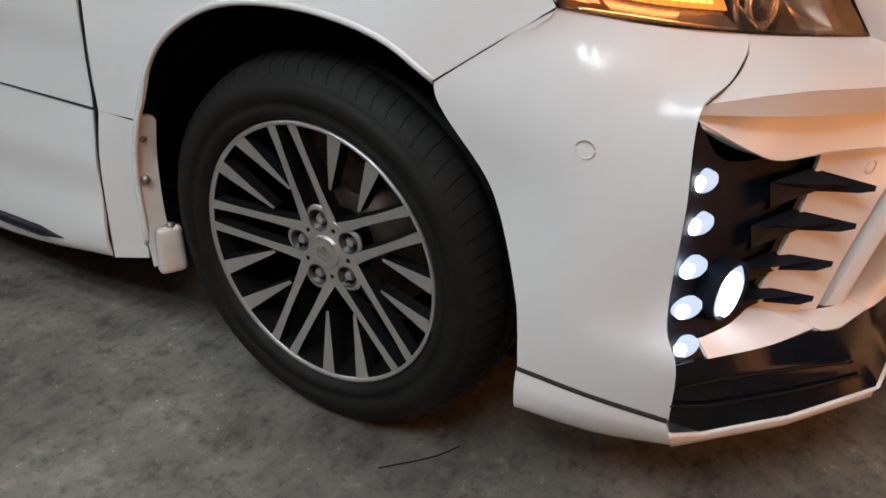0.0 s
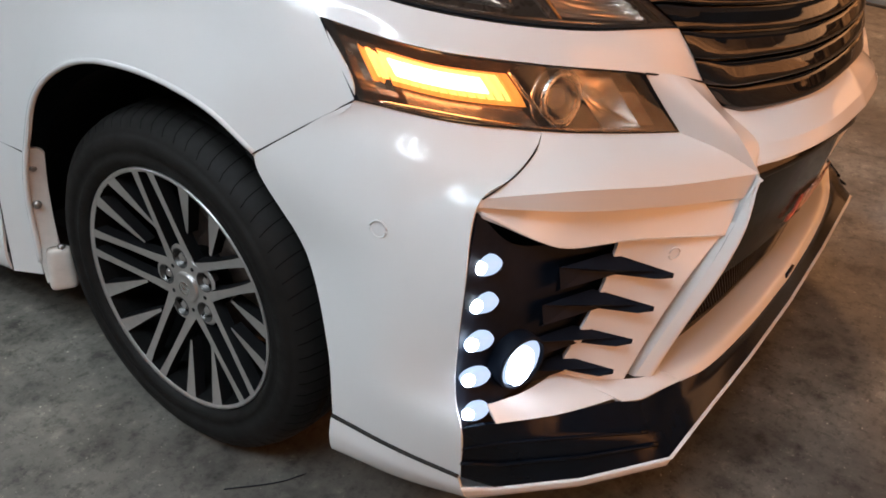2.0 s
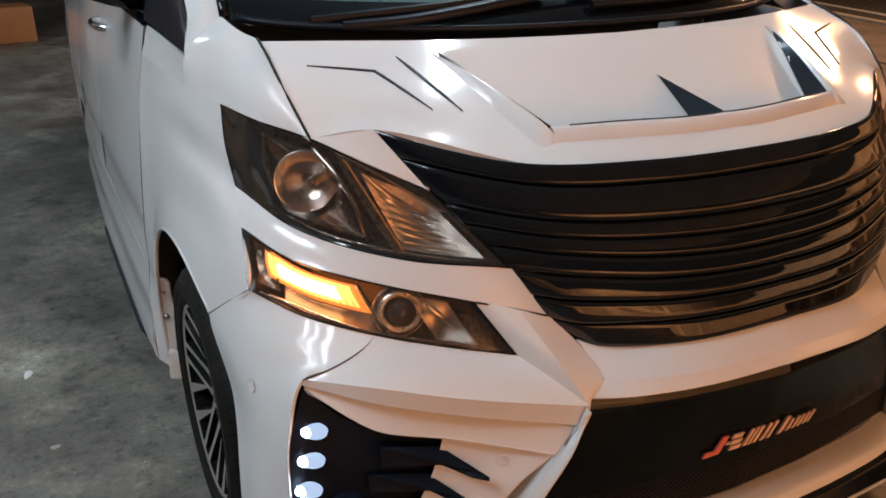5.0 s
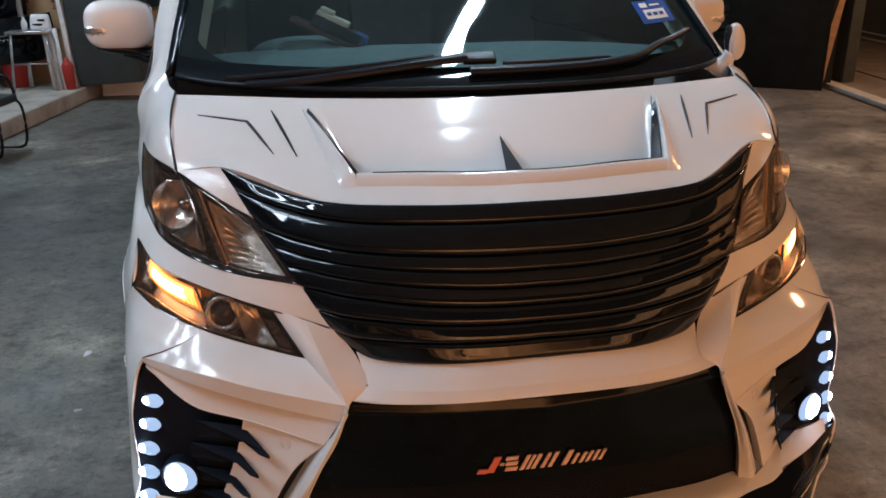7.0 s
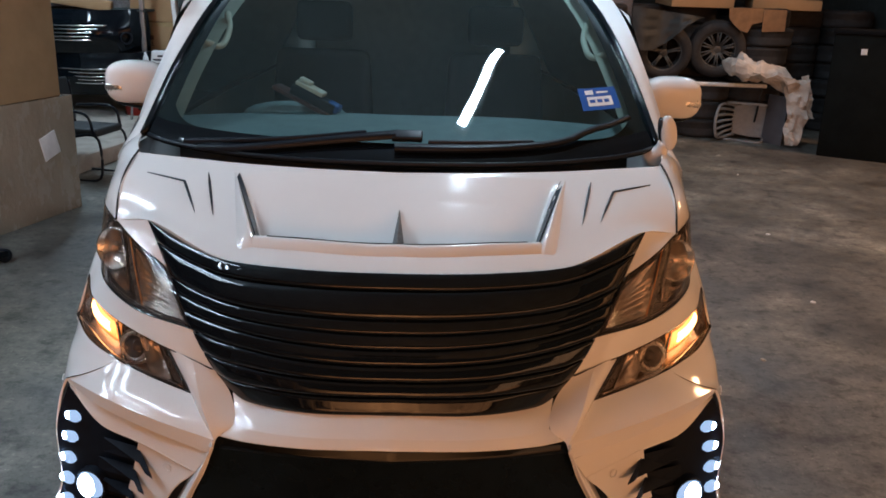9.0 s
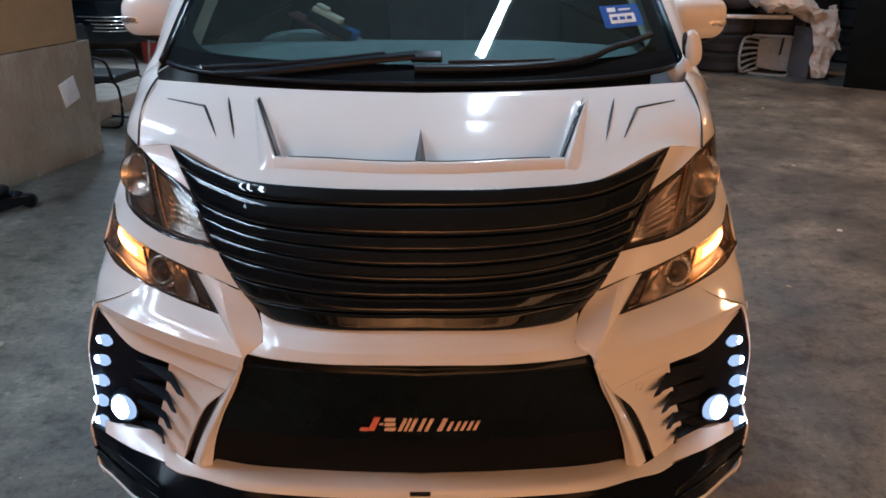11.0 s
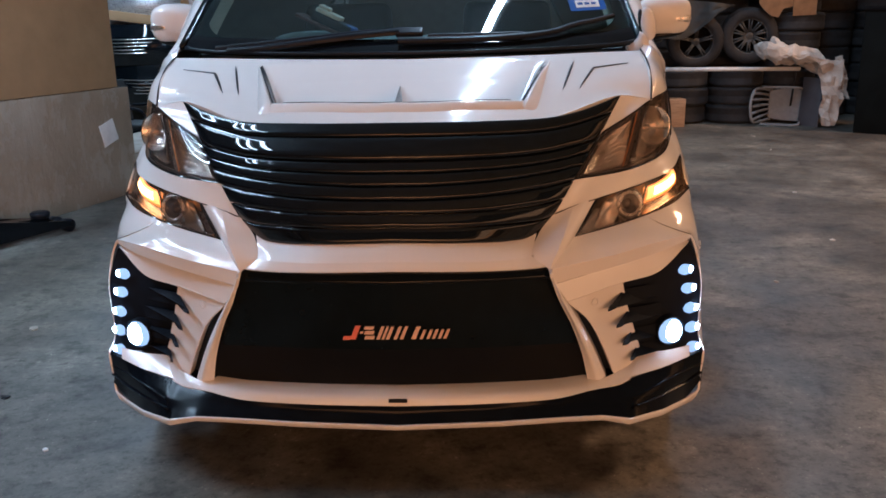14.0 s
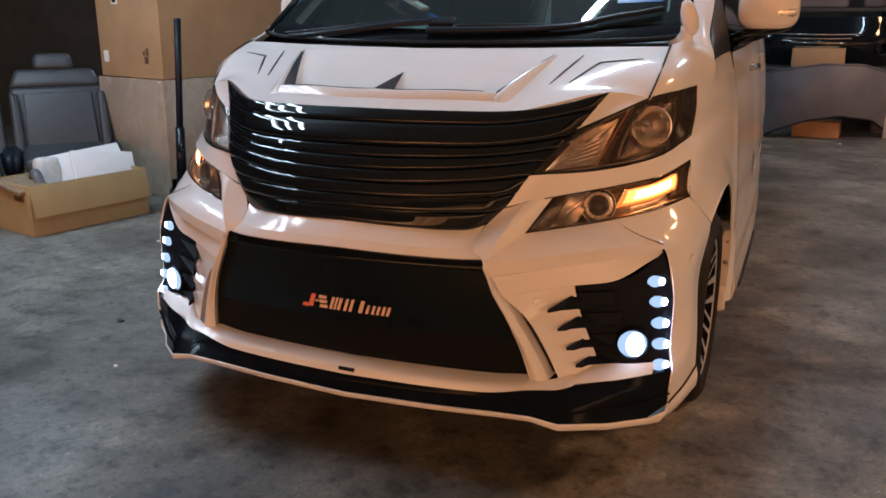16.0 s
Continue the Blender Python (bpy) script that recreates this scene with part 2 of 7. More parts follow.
def normals(p):
    gu, gv = np.gradient(p, axis=0), np.gradient(p, axis=1)
    n = np.cross(gu, gv)
    return n / np.maximum(np.linalg.norm(n, axis=2, keepdims=True), 1e-9)


def grid(p):
    nu, nv = p.shape[:2]
    f = [[i * nv + j, (i + 1) * nv + j, (i + 1) * nv + j + 1, i * nv + j + 1] for i in range(nu - 1) for j in range(nv - 1)]
    return [tuple(x) for x in p.reshape(-1, 3)], f


def shell(p, thick, toward=(0.0, 1.2, 0.7)):
    """A sheet with thickness, thickened towards the given inner place."""
    n = normals(p)
    mid = p.reshape(-1, 3).mean(0)
    if (n.reshape(-1, 3).mean(0) @ (np.array(toward) - mid)) < 0:
        n = -n
        p, n = p[::-1], n[::-1]
    q = p + n * thick
    rim = np.vstack([p[:, 0], p[-1, 1:], p[::-1, -1][1:], p[0, ::-1][1:]])
    rim2 = np.vstack([q[:, 0], q[-1, 1:], q[::-1, -1][1:], q[0, ::-1][1:]])
    return join(grid(p), grid(q[::-1]), grid(np.stack([rim, rim2], 1)))


def tube(path, radius, sides=8, closed=False):
    """A round bar along a line; radius may differ along it."""
    p = np.array(path, float)
    n = len(p)
    r = np.full(n, radius) if np.isscalar(radius) else np.array(radius)
    t = np.gradient(p, axis=0)
    if closed:
        t = np.roll(p, -1, 0) - np.roll(p, 1, 0)
    t /= np.linalg.norm(t, axis=1)[:, None]
    up = np.array([0, 0, 1.0]) if abs(t[:, 2]).mean() < 0.8 else np.array([1.0, 0, 0])
    a = np.cross(t, up)
    a /= np.linalg.norm(a, axis=1)[:, None]
    b = np.cross(a, t)
    g = np.linspace(0, 2 * math.pi, sides, endpoint=False)
    v = [tuple(p[i] + r[i] * (math.cos(x) * a[i] + math.sin(x) * b[i])) for i in range(n) for x in g]
    f = []
    for i in range(n if closed else n - 1):
        for j in range(sides):
            k = (i + 1) % n
            f.append([i * sides + j, i * sides + (j + 1) % sides, k * sides + (j + 1) % sides, k * sides + j])
    if not closed:
        f += [list(range(sides))[::-1], [(n - 1) * sides + j for j in range(sides)]]
    return v, f


def lathe(profile, sides=48, axis="x"):
    """A turned body: profile of (along the axis, radius)."""
    v, f = [], []
    for i, (h, r) in enumerate(profile):
        for j in range(sides):
            a = 2 * math.pi * j / sides
            c, s = r * math.cos(a), r * math.sin(a)
            v.append({"x": (h, c, s), "y": (s, h, c), "z": (c, s, h)}[axis])
    for i in range(len(profile) - 1):
        for j in range(sides):
            k = (j + 1) % sides
            f.append([i * sides + j, (i + 1) * sides + j, (i + 1) * sides + k, i * sides + k])
    return v, f


def capped(profile, sides=32, axis="x"):
    v, f = lathe(profile, sides, axis)
    n = len(profile)
    return v, f + [list(range(sides)), [(n - 1) * sides + j for j in range(sides)][::-1]]


def box(size, at=(0, 0, 0), bevel=0.004, seg=2, taper=(1, 1)):
    """A bevelled block, resting with its base centre at at."""
    bm = bmesh.new()
    bmesh.ops.create_cube(bm, size=1)
    for v in bm.verts:
        k = taper if v.co.z > 0 else (1, 1)
        v.co = Vector((v.co.x * size[0] * k[0], v.co.y * size[1] * k[1], v.co.z * size[2]))
    bm.verts.index_update()
    if bevel:
        bmesh.ops.bevel(bm, geom=bm.edges[:], offset=bevel, segments=seg, affect="EDGES", profile=0.6)
        bm.verts.index_update()
    geo = [(v.co.x + at[0], v.co.y + at[1], v.co.z + size[2] / 2 + at[2]) for v in bm.verts], [[v.index for v in fc.verts] for fc in bm.faces]
    bm.free()
    return geo


def prism(outline, lo, hi, axis="z"):
    """An outline of pairs, pushed out from lo to hi along an axis."""
    n = len(outline)
    put = {"z": lambda a, b, h: (a, b, h), "y": lambda a, b, h: (a, h, b), "x": lambda a, b, h: (h, a, b)}[axis]
    v = [put(a, b, lo) for a, b in outline] + [put(a, b, hi) for a, b in outline]
    f = [list(range(n))[::-1], list(range(n, 2 * n))] + [[i, (i + 1) % n, n + (i + 1) % n, n + i] for i in range(n)]
    return v, f


# ---- the van: its front looks along -y, its middle is x = 0, the front axle is y = 0 ----
RAKE = 0.0306
van = tagged(empty("van"), "pearl white people carrier with black grille and lit lamps", "van")


def both(name, geo, mat, parent=van, label="", smooth=True):
    """The same part on both flanks."""
    return [part(name, geo, mat, parent, label, smooth), part(name, flip(geo), mat, parent, label, smooth)]


def sheet(p, thick=0.006):
    return shell(p, thick)


def whole(p):
    """A half sheet whose first u-line lies on the middle, made whole."""
    m = p[::-1].copy()
    m[..., 0] *= -1
    return np.concatenate([m[:-1], p], 0)


# corner places of the nose, on the side of +x
LOW_BACK, LOW_TIP = (0.886, -0.365, 0.798), (0.495, -0.690, 0.738)
LOW_TOP_BACK, LOW_TOP_IN = (0.871, -0.285, 0.891), (0.556, -0.638, 0.832)
UP_BACK, UP_BACK_LOW = (0.855, -0.121, 1.088), (0.858, -0.205, 0.945)
UP_TIP, UP_IN = (0.494, -0.651, 0.891), (0.587, -0.513, 1.000)
HOOD_CORNER, HOOD_REAR = (0.753, -0.364, 1.075), (0.765, -0.106, 1.201)
GRILLE_TIP, GRILLE_BEND, GRILLE_TOP = (0.653, -0.418, 1.094), (0.419, -0.598, 1.054), (0.0, -0.684, 1.057)
GRILLE_SIDE = (0.437, -0.690, 0.806)
BROW_OUT, BROW_IN = (0.850, -0.556, 0.705), (0.416, -0.808, 0.681)
ARCH_FRONT = (0.937, -0.223, 0.687)
KEEL = (0.715, -0.566, 0.766)

# --- bonnet ---
hood_rows = [
    [(0, -0.250, 1.196), (0.22, -0.238, 1.198), (0.45, -0.203, 1.200), (0.62, -0.158, 1.202), HOOD_REAR],
    [(0, -0.360, 1.168), (0.22, -0.350, 1.167), (0.45, -0.318, 1.160), (0.62, -0.270, 1.163), (0.768, -0.225, 1.163)],
    [(0, -0.480, 1.132), (0.22, -0.468, 1.131), (0.435, -0.430, 1.118), (0.62, -0.345, 1.133), (0.763, -0.300, 1.122)],
    [(0, -0.600, 1.092), (0.22, -0.582, 1.090), (0.425, -0.530, 1.080), (0.635, -0.390, 1.107), (0.757, -0.345, 1.090)],
    [GRILLE_TOP, (0.22, -0.660, 1.055), GRILLE_BEND, GRILLE_TIP, HOOD_CORNER]]
hood_half = loft(hood_rows, 120, 72)
hood_pts = whole(hood_half).reshape(-1, 3).copy()


def front_y(x):
    """The line on which the front board of the scoop stands."""
    return -0.606 + 0.47 * x * x


def dip(x, y):
    """How far the flat panel between the two ridges lies below the bonnet's own line."""
    back = y - front_y(x)
    if back < 0.004:
        return 0.0
    edge = min(1.0, max(0.0, (0.358 + 0.34 * back - abs(x)) / 0.030))
    return edge * edge * (3 - 2 * edge) * float(np.interp(y, (-0.60, -0.48, -0.36, -0.29, -0.25), (0.053, 0.0395, 0.0215, 0.008, 0.0)))


for line in hood_half:
    for q in line:
        q[2] -= dip(q[0], q[1])
part("hood", sheet(whole(hood_half), 0.012), PAINT, van, "white bonnet with sunken scoop panel")
both("hood_corner", sheet(coons([HOOD_CORNER, GRILLE_TIP], [(0.592, -0.508, 1.004), UP_IN], [HOOD_CORNER, (0.67, -0.455, 1.040), (0.592, -0.508, 1.004)], [GRILLE_TIP, UP_IN], 8, 12)), PAINT)

def hood_at(x, y, lift=0.0):
    d = (hood_pts[:, 0] - x) ** 2 + (hood_pts[:, 1] - y) ** 2
    k = np.argsort(d)[:6]
    w = 1 / (d[k] + 1e-6)
    return np.array([x, y, (hood_pts[k, 2] * w).sum() / w.sum() + lift])


def panel_at(x, y, lift=0.0):
    return hood_at(x, y, lift - dip(x, y))


def blade(path, widths, rise=0.0025, base=-0.004):
    """A narrow pointed strip that lies on the bonnet."""
    p = np.array([hood_at(*q) for q in path])
    t = np.gradient(p, axis=0)
    side = np.cross(t, (0, 0, 1.0))
    side /= np.linalg.norm(side, axis=1)[:, None]
    w = np.array(widths)[:, None]
    rows = [p - side * w + (0, 0, base), p - side * w + (0, 0, rise), p + side * w + (0, 0, rise), p + side * w + (0, 0, base)]
    return grid(np.stack(rows, 1))


def path2(a, b, n):
    return [(a[0] + (b[0] - a[0]) * k / (n - 1), a[1] + (b[1] - a[1]) * k / (n - 1)) for k in range(n)]


both("hood_slit", blade(path2((0.708, -0.222), (0.592, -0.276), 8) + path2((0.583, -0.296), (0.533, -0.412), 8),
                        [0.0005, 0.001, 0.0018, 0.0026, 0.0026, 0.0031, 0.0035, 0.0036, 0.0036, 0.0033, 0.003, 0.0034, 0.0026, 0.002, 0.0012, 0.0005]), BLUE_TINT, van, "dark chrome-edged slit")
both("hood_slit", blade(path2((0.533, -0.244), (0.481, -0.432), 10), [0.0005, 0.002, 0.0034, 0.0031, 0.0033, 0.0032, 0.0028, 0.0026, 0.0014, 0.0005]), BLUE_TINT)
# raised scoop frame: a sloping front board and two ridges that die out rearwards
FX, FH = 0.355, 0.014
xs = np.linspace(-FX - 0.004, FX + 0.004, 41)
board = np.stack([np.array([hood_at(x, front_y(x) - 0.021, -0.002) for x in xs]),
                  np.array([hood_at(x, front_y(x) - 0.018, 0.002) for x in xs]),
                  np.array([hood_at(x, front_y(x) - 0.003, FH - 0.001) for x in xs]),
                  np.array([hood_at(x, front_y(x) + 0.004, FH) for x in xs]),
                  np.array([hood_at(x, front_y(x) + 0.007, FH - 0.002) for x in xs]),
                  np.array([hood_at(x, front_y(x) + 0.008, -0.056) for x in xs])], 1)
part("scoop_front", grid(board), PAINT, van, "raised front board of the scoop")
# dark strip drawn for the shade behind the board's top edge
part("scoop_gap", tube([hood_at(x, front_y(x) + 0.008, FH - 0.0015) for x in xs[2:-2]], 0.0016, 6), GAP, van)
ridge = []
for k in range(24):
    s = k / 23
    y0, x0 = front_y(FX) - 0.020 + s * (-0.247 - front_y(FX) + 0.020), 0.362 + s * 0.096
    dy = y0 - front_y(FX)
    h = np.interp(dy, (-0.021, -0.018, -0.003, 0.004), (-0.002, 0.002, FH - 0.001, FH)) * (1 - max(0.0, s - 0.11) / 0.89) ** 0.92 + 0.009 * math.sin(math.pi * s) * min(1.0, s / 0.2)
    ridge.append([hood_at(x0 - 0.020 * (1 - s) - 0.001, y0, -0.004), hood_at(x0 - 0.006 * (1 - s), y0, h), hood_at(x0 + 0.006 * (1 - s), y0, h), hood_at(x0 + 0.020 * (1 - s) + 0.003, y0, 0.30 * h), hood_at(x0 + 0.034 * (1 - s) + 0.004, y0, -0.003)])
both("scoop_ridge", grid(np.array(ridge)), PAINT)
fin = np.array([[np.array(panel_at(0.330 + 0.116 * s, front_y(0.325) + 0.016 + (-0.252 - front_y(0.325) - 0.016) * s, 0.003 - 0.003 * s)),
                 np.array(hood_at(0.354 + 0.100 * s, front_y(0.353) + 0.014 + (-0.258 - front_y(0.353) - 0.014) * s, (FH - 0.005) * (1 - s) - 0.001 * s + 0.007 * math.sin(math.pi * s)))] for s in np.linspace(0, 1, 7)])
both("vent_fin", sheet(fin, 0.003), BLUE_TINT, van, "dark chrome triangular vent")
both("fin_edge", tube([tuple(p + (-0.001, 0, 0.0008)) for p in fin[:, 0]], 0.0009, 6), STEEL_DULL)
cf = [panel_at(0, -0.394, 0.002), panel_at(-0.023, -0.594, 0.004), panel_at(0.023, -0.594, 0.004), hood_at(0, -0.594, FH - 0.001)]
part("vent_fin", ([tuple(p) for p in cf], [[0, 1, 3], [0, 3, 2], [1, 2, 3], [0, 2, 1]]), BLUE_TINT, van, "dark chrome triangular vent", False)
both("hood_gap", tube(curve([(0.768, -0.098, 1.206), (0.770, -0.165, 1.189), (0.771, -0.225, 1.166), (0.766, -0.300, 1.124), (0.755, -0.364, 1.076)], 24), 0.0030, 6), GAP)

# --- grille ---
g_rows = [
    [GRILLE_TOP, (0.22, -0.660, 1.055), GRILLE_BEND, (0.54, -0.508, 1.066), GRILLE_TIP],
    [(0, -0.742, 0.975), (0.22, -0.718, 0.970), (0.400, -0.660, 0.965), (0.49, -0.600, 0.968), (0.562, -0.545, 0.973)],
    [(0, -0.775, 0.905), (0.22, -0.752, 0.900), (0.385, -0.698, 0.895), (0.45, -0.665, 0.892), UP_TIP],
    [(0, -0.803, 0.830), (0.21, -0.783, 0.823), (0.355, -0.735, 0.815), (0.40, -0.715, 0.810), GRILLE_SIDE],
    [(0, -0.824, 0.764), (0.20, -0.803, 0.756), (0.33, -0.745, 0.747), (0.362, -0.728, 0.750), (0.388, -0.714, 0.758)]]
g_half = loft(g_rows, 40, 90)
# round the middle of the nose
for j in range(g_half.shape[1]):
    k = int(np.argmin(abs(g_half[:, j, 0] - 0.10)))
    xk, yk = g_half[k, j, 0], g_half[k, j, 1]
    slope = (g_half[k + 1, j, 1] - g_half[k - 1, j, 1]) / (g_half[k + 1, j, 0] - g_half[k - 1, j, 0])
    g_half[:k, j, 1] = yk - slope * xk / 2 + slope * g_half[:k, j, 0] ** 2 / (2 * xk)
g_n = normals(g_half)
if g_n[0, 0, 1] > 0:
    g_n = -g_n
grille = part("grille", sheet(whole(g_half + np.array((0, 0.022, -0.002))), 0.01), GLOSS_BLACK, van, "gloss black grille with horizontal slats")
# the moulding on top and the slats below it, each with a round nose
SLATS = [(0.0, 0.130, 0.014), (0.138, 0.337, 0.016), (0.346, 0.440, 0.011), (0.449, 0.546, 0.011), (0.555, 0.658, 0.011), (0.667, 0.768, 0.011), (0.777, 0.875, 0.010), (0.884, 1.0, 0.009)]


def slat(v0, v1, out):
    fade = np.clip((1.0 - np.linspace(0, 1, g_half.shape[0])) / 0.10, 0.02, 1)[:, None] ** 0.5
    rows = []
    for s, push in ((0.0, -0.020), (0.0, 0.42), (0.012, 0.60), (0.04, 0.72), (0.25, 0.80), (0.45, 0.885), (0.58, 0.945), (0.66, 0.975), (0.72, 0.993), (0.77, 1.0), (0.83, 0.985), (0.89, 0.93), (0.94, 0.84), (0.98, 0.70), (1.0, 0.52), (0.99, -0.020)):
        j = (v0 + (v1 - v0) * s) * (g_half.shape[1] - 1)
        a, w = int(min(j, g_half.shape[1] - 2)), 0.0
        w = j - a
        line = g_half[:, a] * (1 - w) + g_half[:, a + 1] * w
        nrm = g_n[:, a] * (1 - w) + g_n[:, a + 1] * w
        rows.append(line + nrm * ((push * out if push > 0 else push) * fade))
    return grid(whole(np.stack(rows, 1)))


for k, (a, b, o) in enumerate(SLATS):
    part("slat" if k else "top_moulding", slat(a, b, o), GRILLE_BLACK, grille)
for k in range(2, 7):
    jj = int((SLATS[k][0] - 0.008) * 89)
    p = g_half[0, jj] + g_n[0, jj] * 0.008
    part("grille_clip", box((0.006, 0.006, 0.010), (p[0], p[1] + 0.004, p[2] - 0.007), 0.001), MATT_BLACK, grille)

# --- white bar under the grille, and the pillars that frame the lower opening ---
bar_top = [(0, -0.826, 0.764), (0.20, -0.805, 0.756), (0.33, -0.748, 0.747), (0.388, -0.716, 0.758)]
bar_crease = [(0, -0.864, 0.724), (0.20, -0.849, 0.718), (0.32, -0.815, 0.713), (0.372, -0.785, 0.712)]
bar_low = [(0, -0.877, 0.702), (0.20, -0.862, 0.696), (0.34, -0.826, 0.689), (0.405, -0.798, 0.687)]
up = loft([bar_top, [(0, -0.847, 0.744), (0.20, -0.829, 0.737), (0.326, -0.785, 0.730), (0.378, -0.752, 0.733)], bar_crease], 30, 8)
down = loft([bar_crease, bar_low], 30, 4)
inner = loft([bar_low, [(0, -0.845, 0.690), (0.20, -0.832, 0.684), (0.34, -0.80, 0.678), (0.41, -0.775, 0.676)]], 30, 4)
bumper = part("bumper", sheet(whole(up)), PAINT, van, "white styled front bumper")
part("bar_face", sheet(whole(down)), PAINT, bumper)
part("bar_return", sheet(whole(inner), 0.004), PAINT, bumper)
pillar_ridge = [(0.490, -0.676, 0.821), (0.452, -0.764, 0.748), BROW_IN]
both("pillar_inner", sheet(coons(pillar_ridge, [GRILLE_SIDE, (0.392, -0.722, 0.757), (0.374, -0.785, 0.712), (0.405, -0.797, 0.688)], [pillar_ridge[0], GRILLE_SIDE], [BROW_IN, (0.405, -0.797, 0.688)], 20, 8)), PAINT, bumper)
both("pillar_outer", sheet(coons([LOW_TOP_IN, LOW_TIP], pillar_ridge, [LOW_TOP_IN, (0.522, -0.660, 0.830), pillar_ridge[0]], [LOW_TIP, (0.457, -0.756, 0.714), BROW_IN], 20, 12)), PAINT, bumper)
# cheek above the brow, the brow itself and the sloping ledge under it
brow = [BROW_OUT, (0.745, -0.650, 0.713), (0.60, -0.730, 0.698), BROW_IN]
brow_low = [(0.849, -0.555, 0.691), (0.743, -0.6475, 0.679), (0.60, -0.7265, 0.661), (0.430, -0.802, 0.641)]
brow_in = [(0.842, -0.540, 0.687), (0.735, -0.622, 0.672), (0.60, -0.700, 0.653), (0.434, -0.796, 0.636)]
ledge = [(0.846, -0.556, 0.682), (0.775, -0.616, 0.632), (0.735, -0.642, 0.613), (0.630, -0.701, 0.605), (0.470, -0.796, 0.584)]
both("bumper_cheek", sheet(coons([KEEL, (0.61, -0.632, 0.752), LOW_TIP], brow, [KEEL, (0.740, -0.576, 0.750), (0.799, -0.5755, 0.7235), BROW_OUT], [LOW_TIP, (0.457, -0.756, 0.714), BROW_IN], 30, 14)), PAINT, bumper)
both("brow_face", sheet(coons(brow, brow_low, [BROW_OUT, brow_low[0]], [BROW_IN, brow_low[-1]], 30, 4)), PAINT, bumper)
both("brow_under", sheet(coons(brow_low, brow_in, [brow_low[0], brow_in[0]], [brow_low[-1], brow_in[-1]], 30, 3), 0.003), PAINT, bumper)
both("ledge_face", sheet(coons(brow_in, ledge, [brow_in[0], ledge[0]], [brow_in[-1], ledge[-1]], 30, 8)), PAINT, bumper)
ledge_back = [(0.83, -0.54, 0.672), (0.765, -0.586, 0.628), (0.725, -0.606, 0.611), (0.622, -0.664, 0.606), (0.464, -0.772, 0.588)]
both("ledge_under", sheet(coons(ledge, ledge_back, [ledge[0], ledge_back[0]], [ledge[-1], ledge_back[-1]], 24, 3), 0.003), PAINT, bumper)
# flat white field with the slot, beside the toothed duct
duct_in = [(0.634, -0.684, 0.607), (0.655, -0.680, 0.520), (0.680, -0.668, 0.445), (0.705, -0.652, 0.372)]
frame_edge = [BROW_IN, (0.436, -0.808, 0.635), (0.490, -0.795, 0.492), (0.530, -0.765, 0.375), (0.537, -0.757, 0.338)]
field_edge = [(0.462, -0.791, 0.590), (0.530, -0.772, 0.525), (0.580, -0.750, 0.430), (0.614, -0.735, 0.345)]
both("bumper_field", sheet(coons(duct_in, field_edge, [duct_in[0], (0.545, -0.733, 0.600), field_edge[0]], [duct_in[-1], (0.660, -0.697, 0.352), field_edge[-1]], 24, 14)), PAINT, bumper)
pillar_out = [brow_low[-1], (0.455, -0.803, 0.604), (0.502, -0.790, 0.525), (0.550, -0.766, 0.430), (0.588, -0.745, 0.340)]
pillar_mid = [(0.420, -0.812, 0.672), (0.450, -0.821, 0.604), (0.488, -0.812, 0.525), (0.530, -0.788, 0.430), (0.564, -0.768, 0.340)]
pillar_in = [BROW_IN, (0.442, -0.811, 0.604), (0.480, -0.798, 0.525), (0.515, -0.777, 0.430), frame_edge[-1]]
pillar_back = [(0.430, -0.770, 0.676), (0.455, -0.775, 0.604), (0.492, -0.765, 0.525), (0.525, -0.745, 0.430), (0.545, -0.725, 0.338)]
both("frame_pillar", sheet(loft([pillar_out, pillar_mid, pillar_in], 26, 10)), PAINT, bumper)
flank_back = [(p[0] + 0.006, p[1] + 0.050, p[2]) for p in pillar_out[1:]]
both("pillar_flank", sheet(loft([pillar_out[1:], flank_back], 26, 4), 0.003), PAINT, bumper)
field_back = [(p[0] - 0.004, p[1] + 0.030, p[2]) for p in field_edge]
both("field_return", sheet(loft([field_edge, field_back], 20, 3), 0.003), PAINT, bumper)
both("frame_return", sheet(loft([pillar_in, pillar_back], 26, 3), 0.003), PAINT, bumper)
low_strip = [(0.851, -0.634, 0.352), (0.76, -0.695, 0.345), (0.655, -0.745, 0.338)]
both("field_foot", sheet(coons([(0.853, -0.616, 0.380), (0.78, -0.640, 0.374), duct_in[-1]], low_strip, [(0.853, -0.616, 0.380), low_strip[0]], [duct_in[-1], (0.68, -0.70, 0.355), low_strip[-1]], 16, 6)), PAINT, bumper)
both("field_sill", sheet(coons([duct_in[-1], (0.660, -0.697, 0.352), (0.614, -0.735, 0.345), (0.570, -0.762, 0.341), frame_edge[-1]], [(0.655, -0.755, 0.336), (0.62, -0.775, 0.330), (0.57, -0.79, 0.326), (0.52, -0.805, 0.322)], [duct_in[-1], (0.68, -0.70, 0.355), (0.655, -0.755, 0.336)], [frame_edge[-1], (0.52, -0.805, 0.322)], 16, 6)), PAINT, bumper)
both("side_slot", sheet(coons([(0.503, -0.757, 0.590), (0.535, -0.742, 0.525), (0.577, -0.720, 0.43), (0.610, -0.703, 0.347)], [(0.478, -0.762, 0.590), (0.508, -0.753, 0.525), (0.545, -0.733, 0.43), (0.580, -0.713, 0.347)], [(0.503, -0.757, 0.590), (0.478, -0.762, 0.590)], [(0.610, -0.703, 0.347), (0.580, -0.713, 0.347)], 16, 4)), SATIN_BLACK, bumper, "dark curved slot")
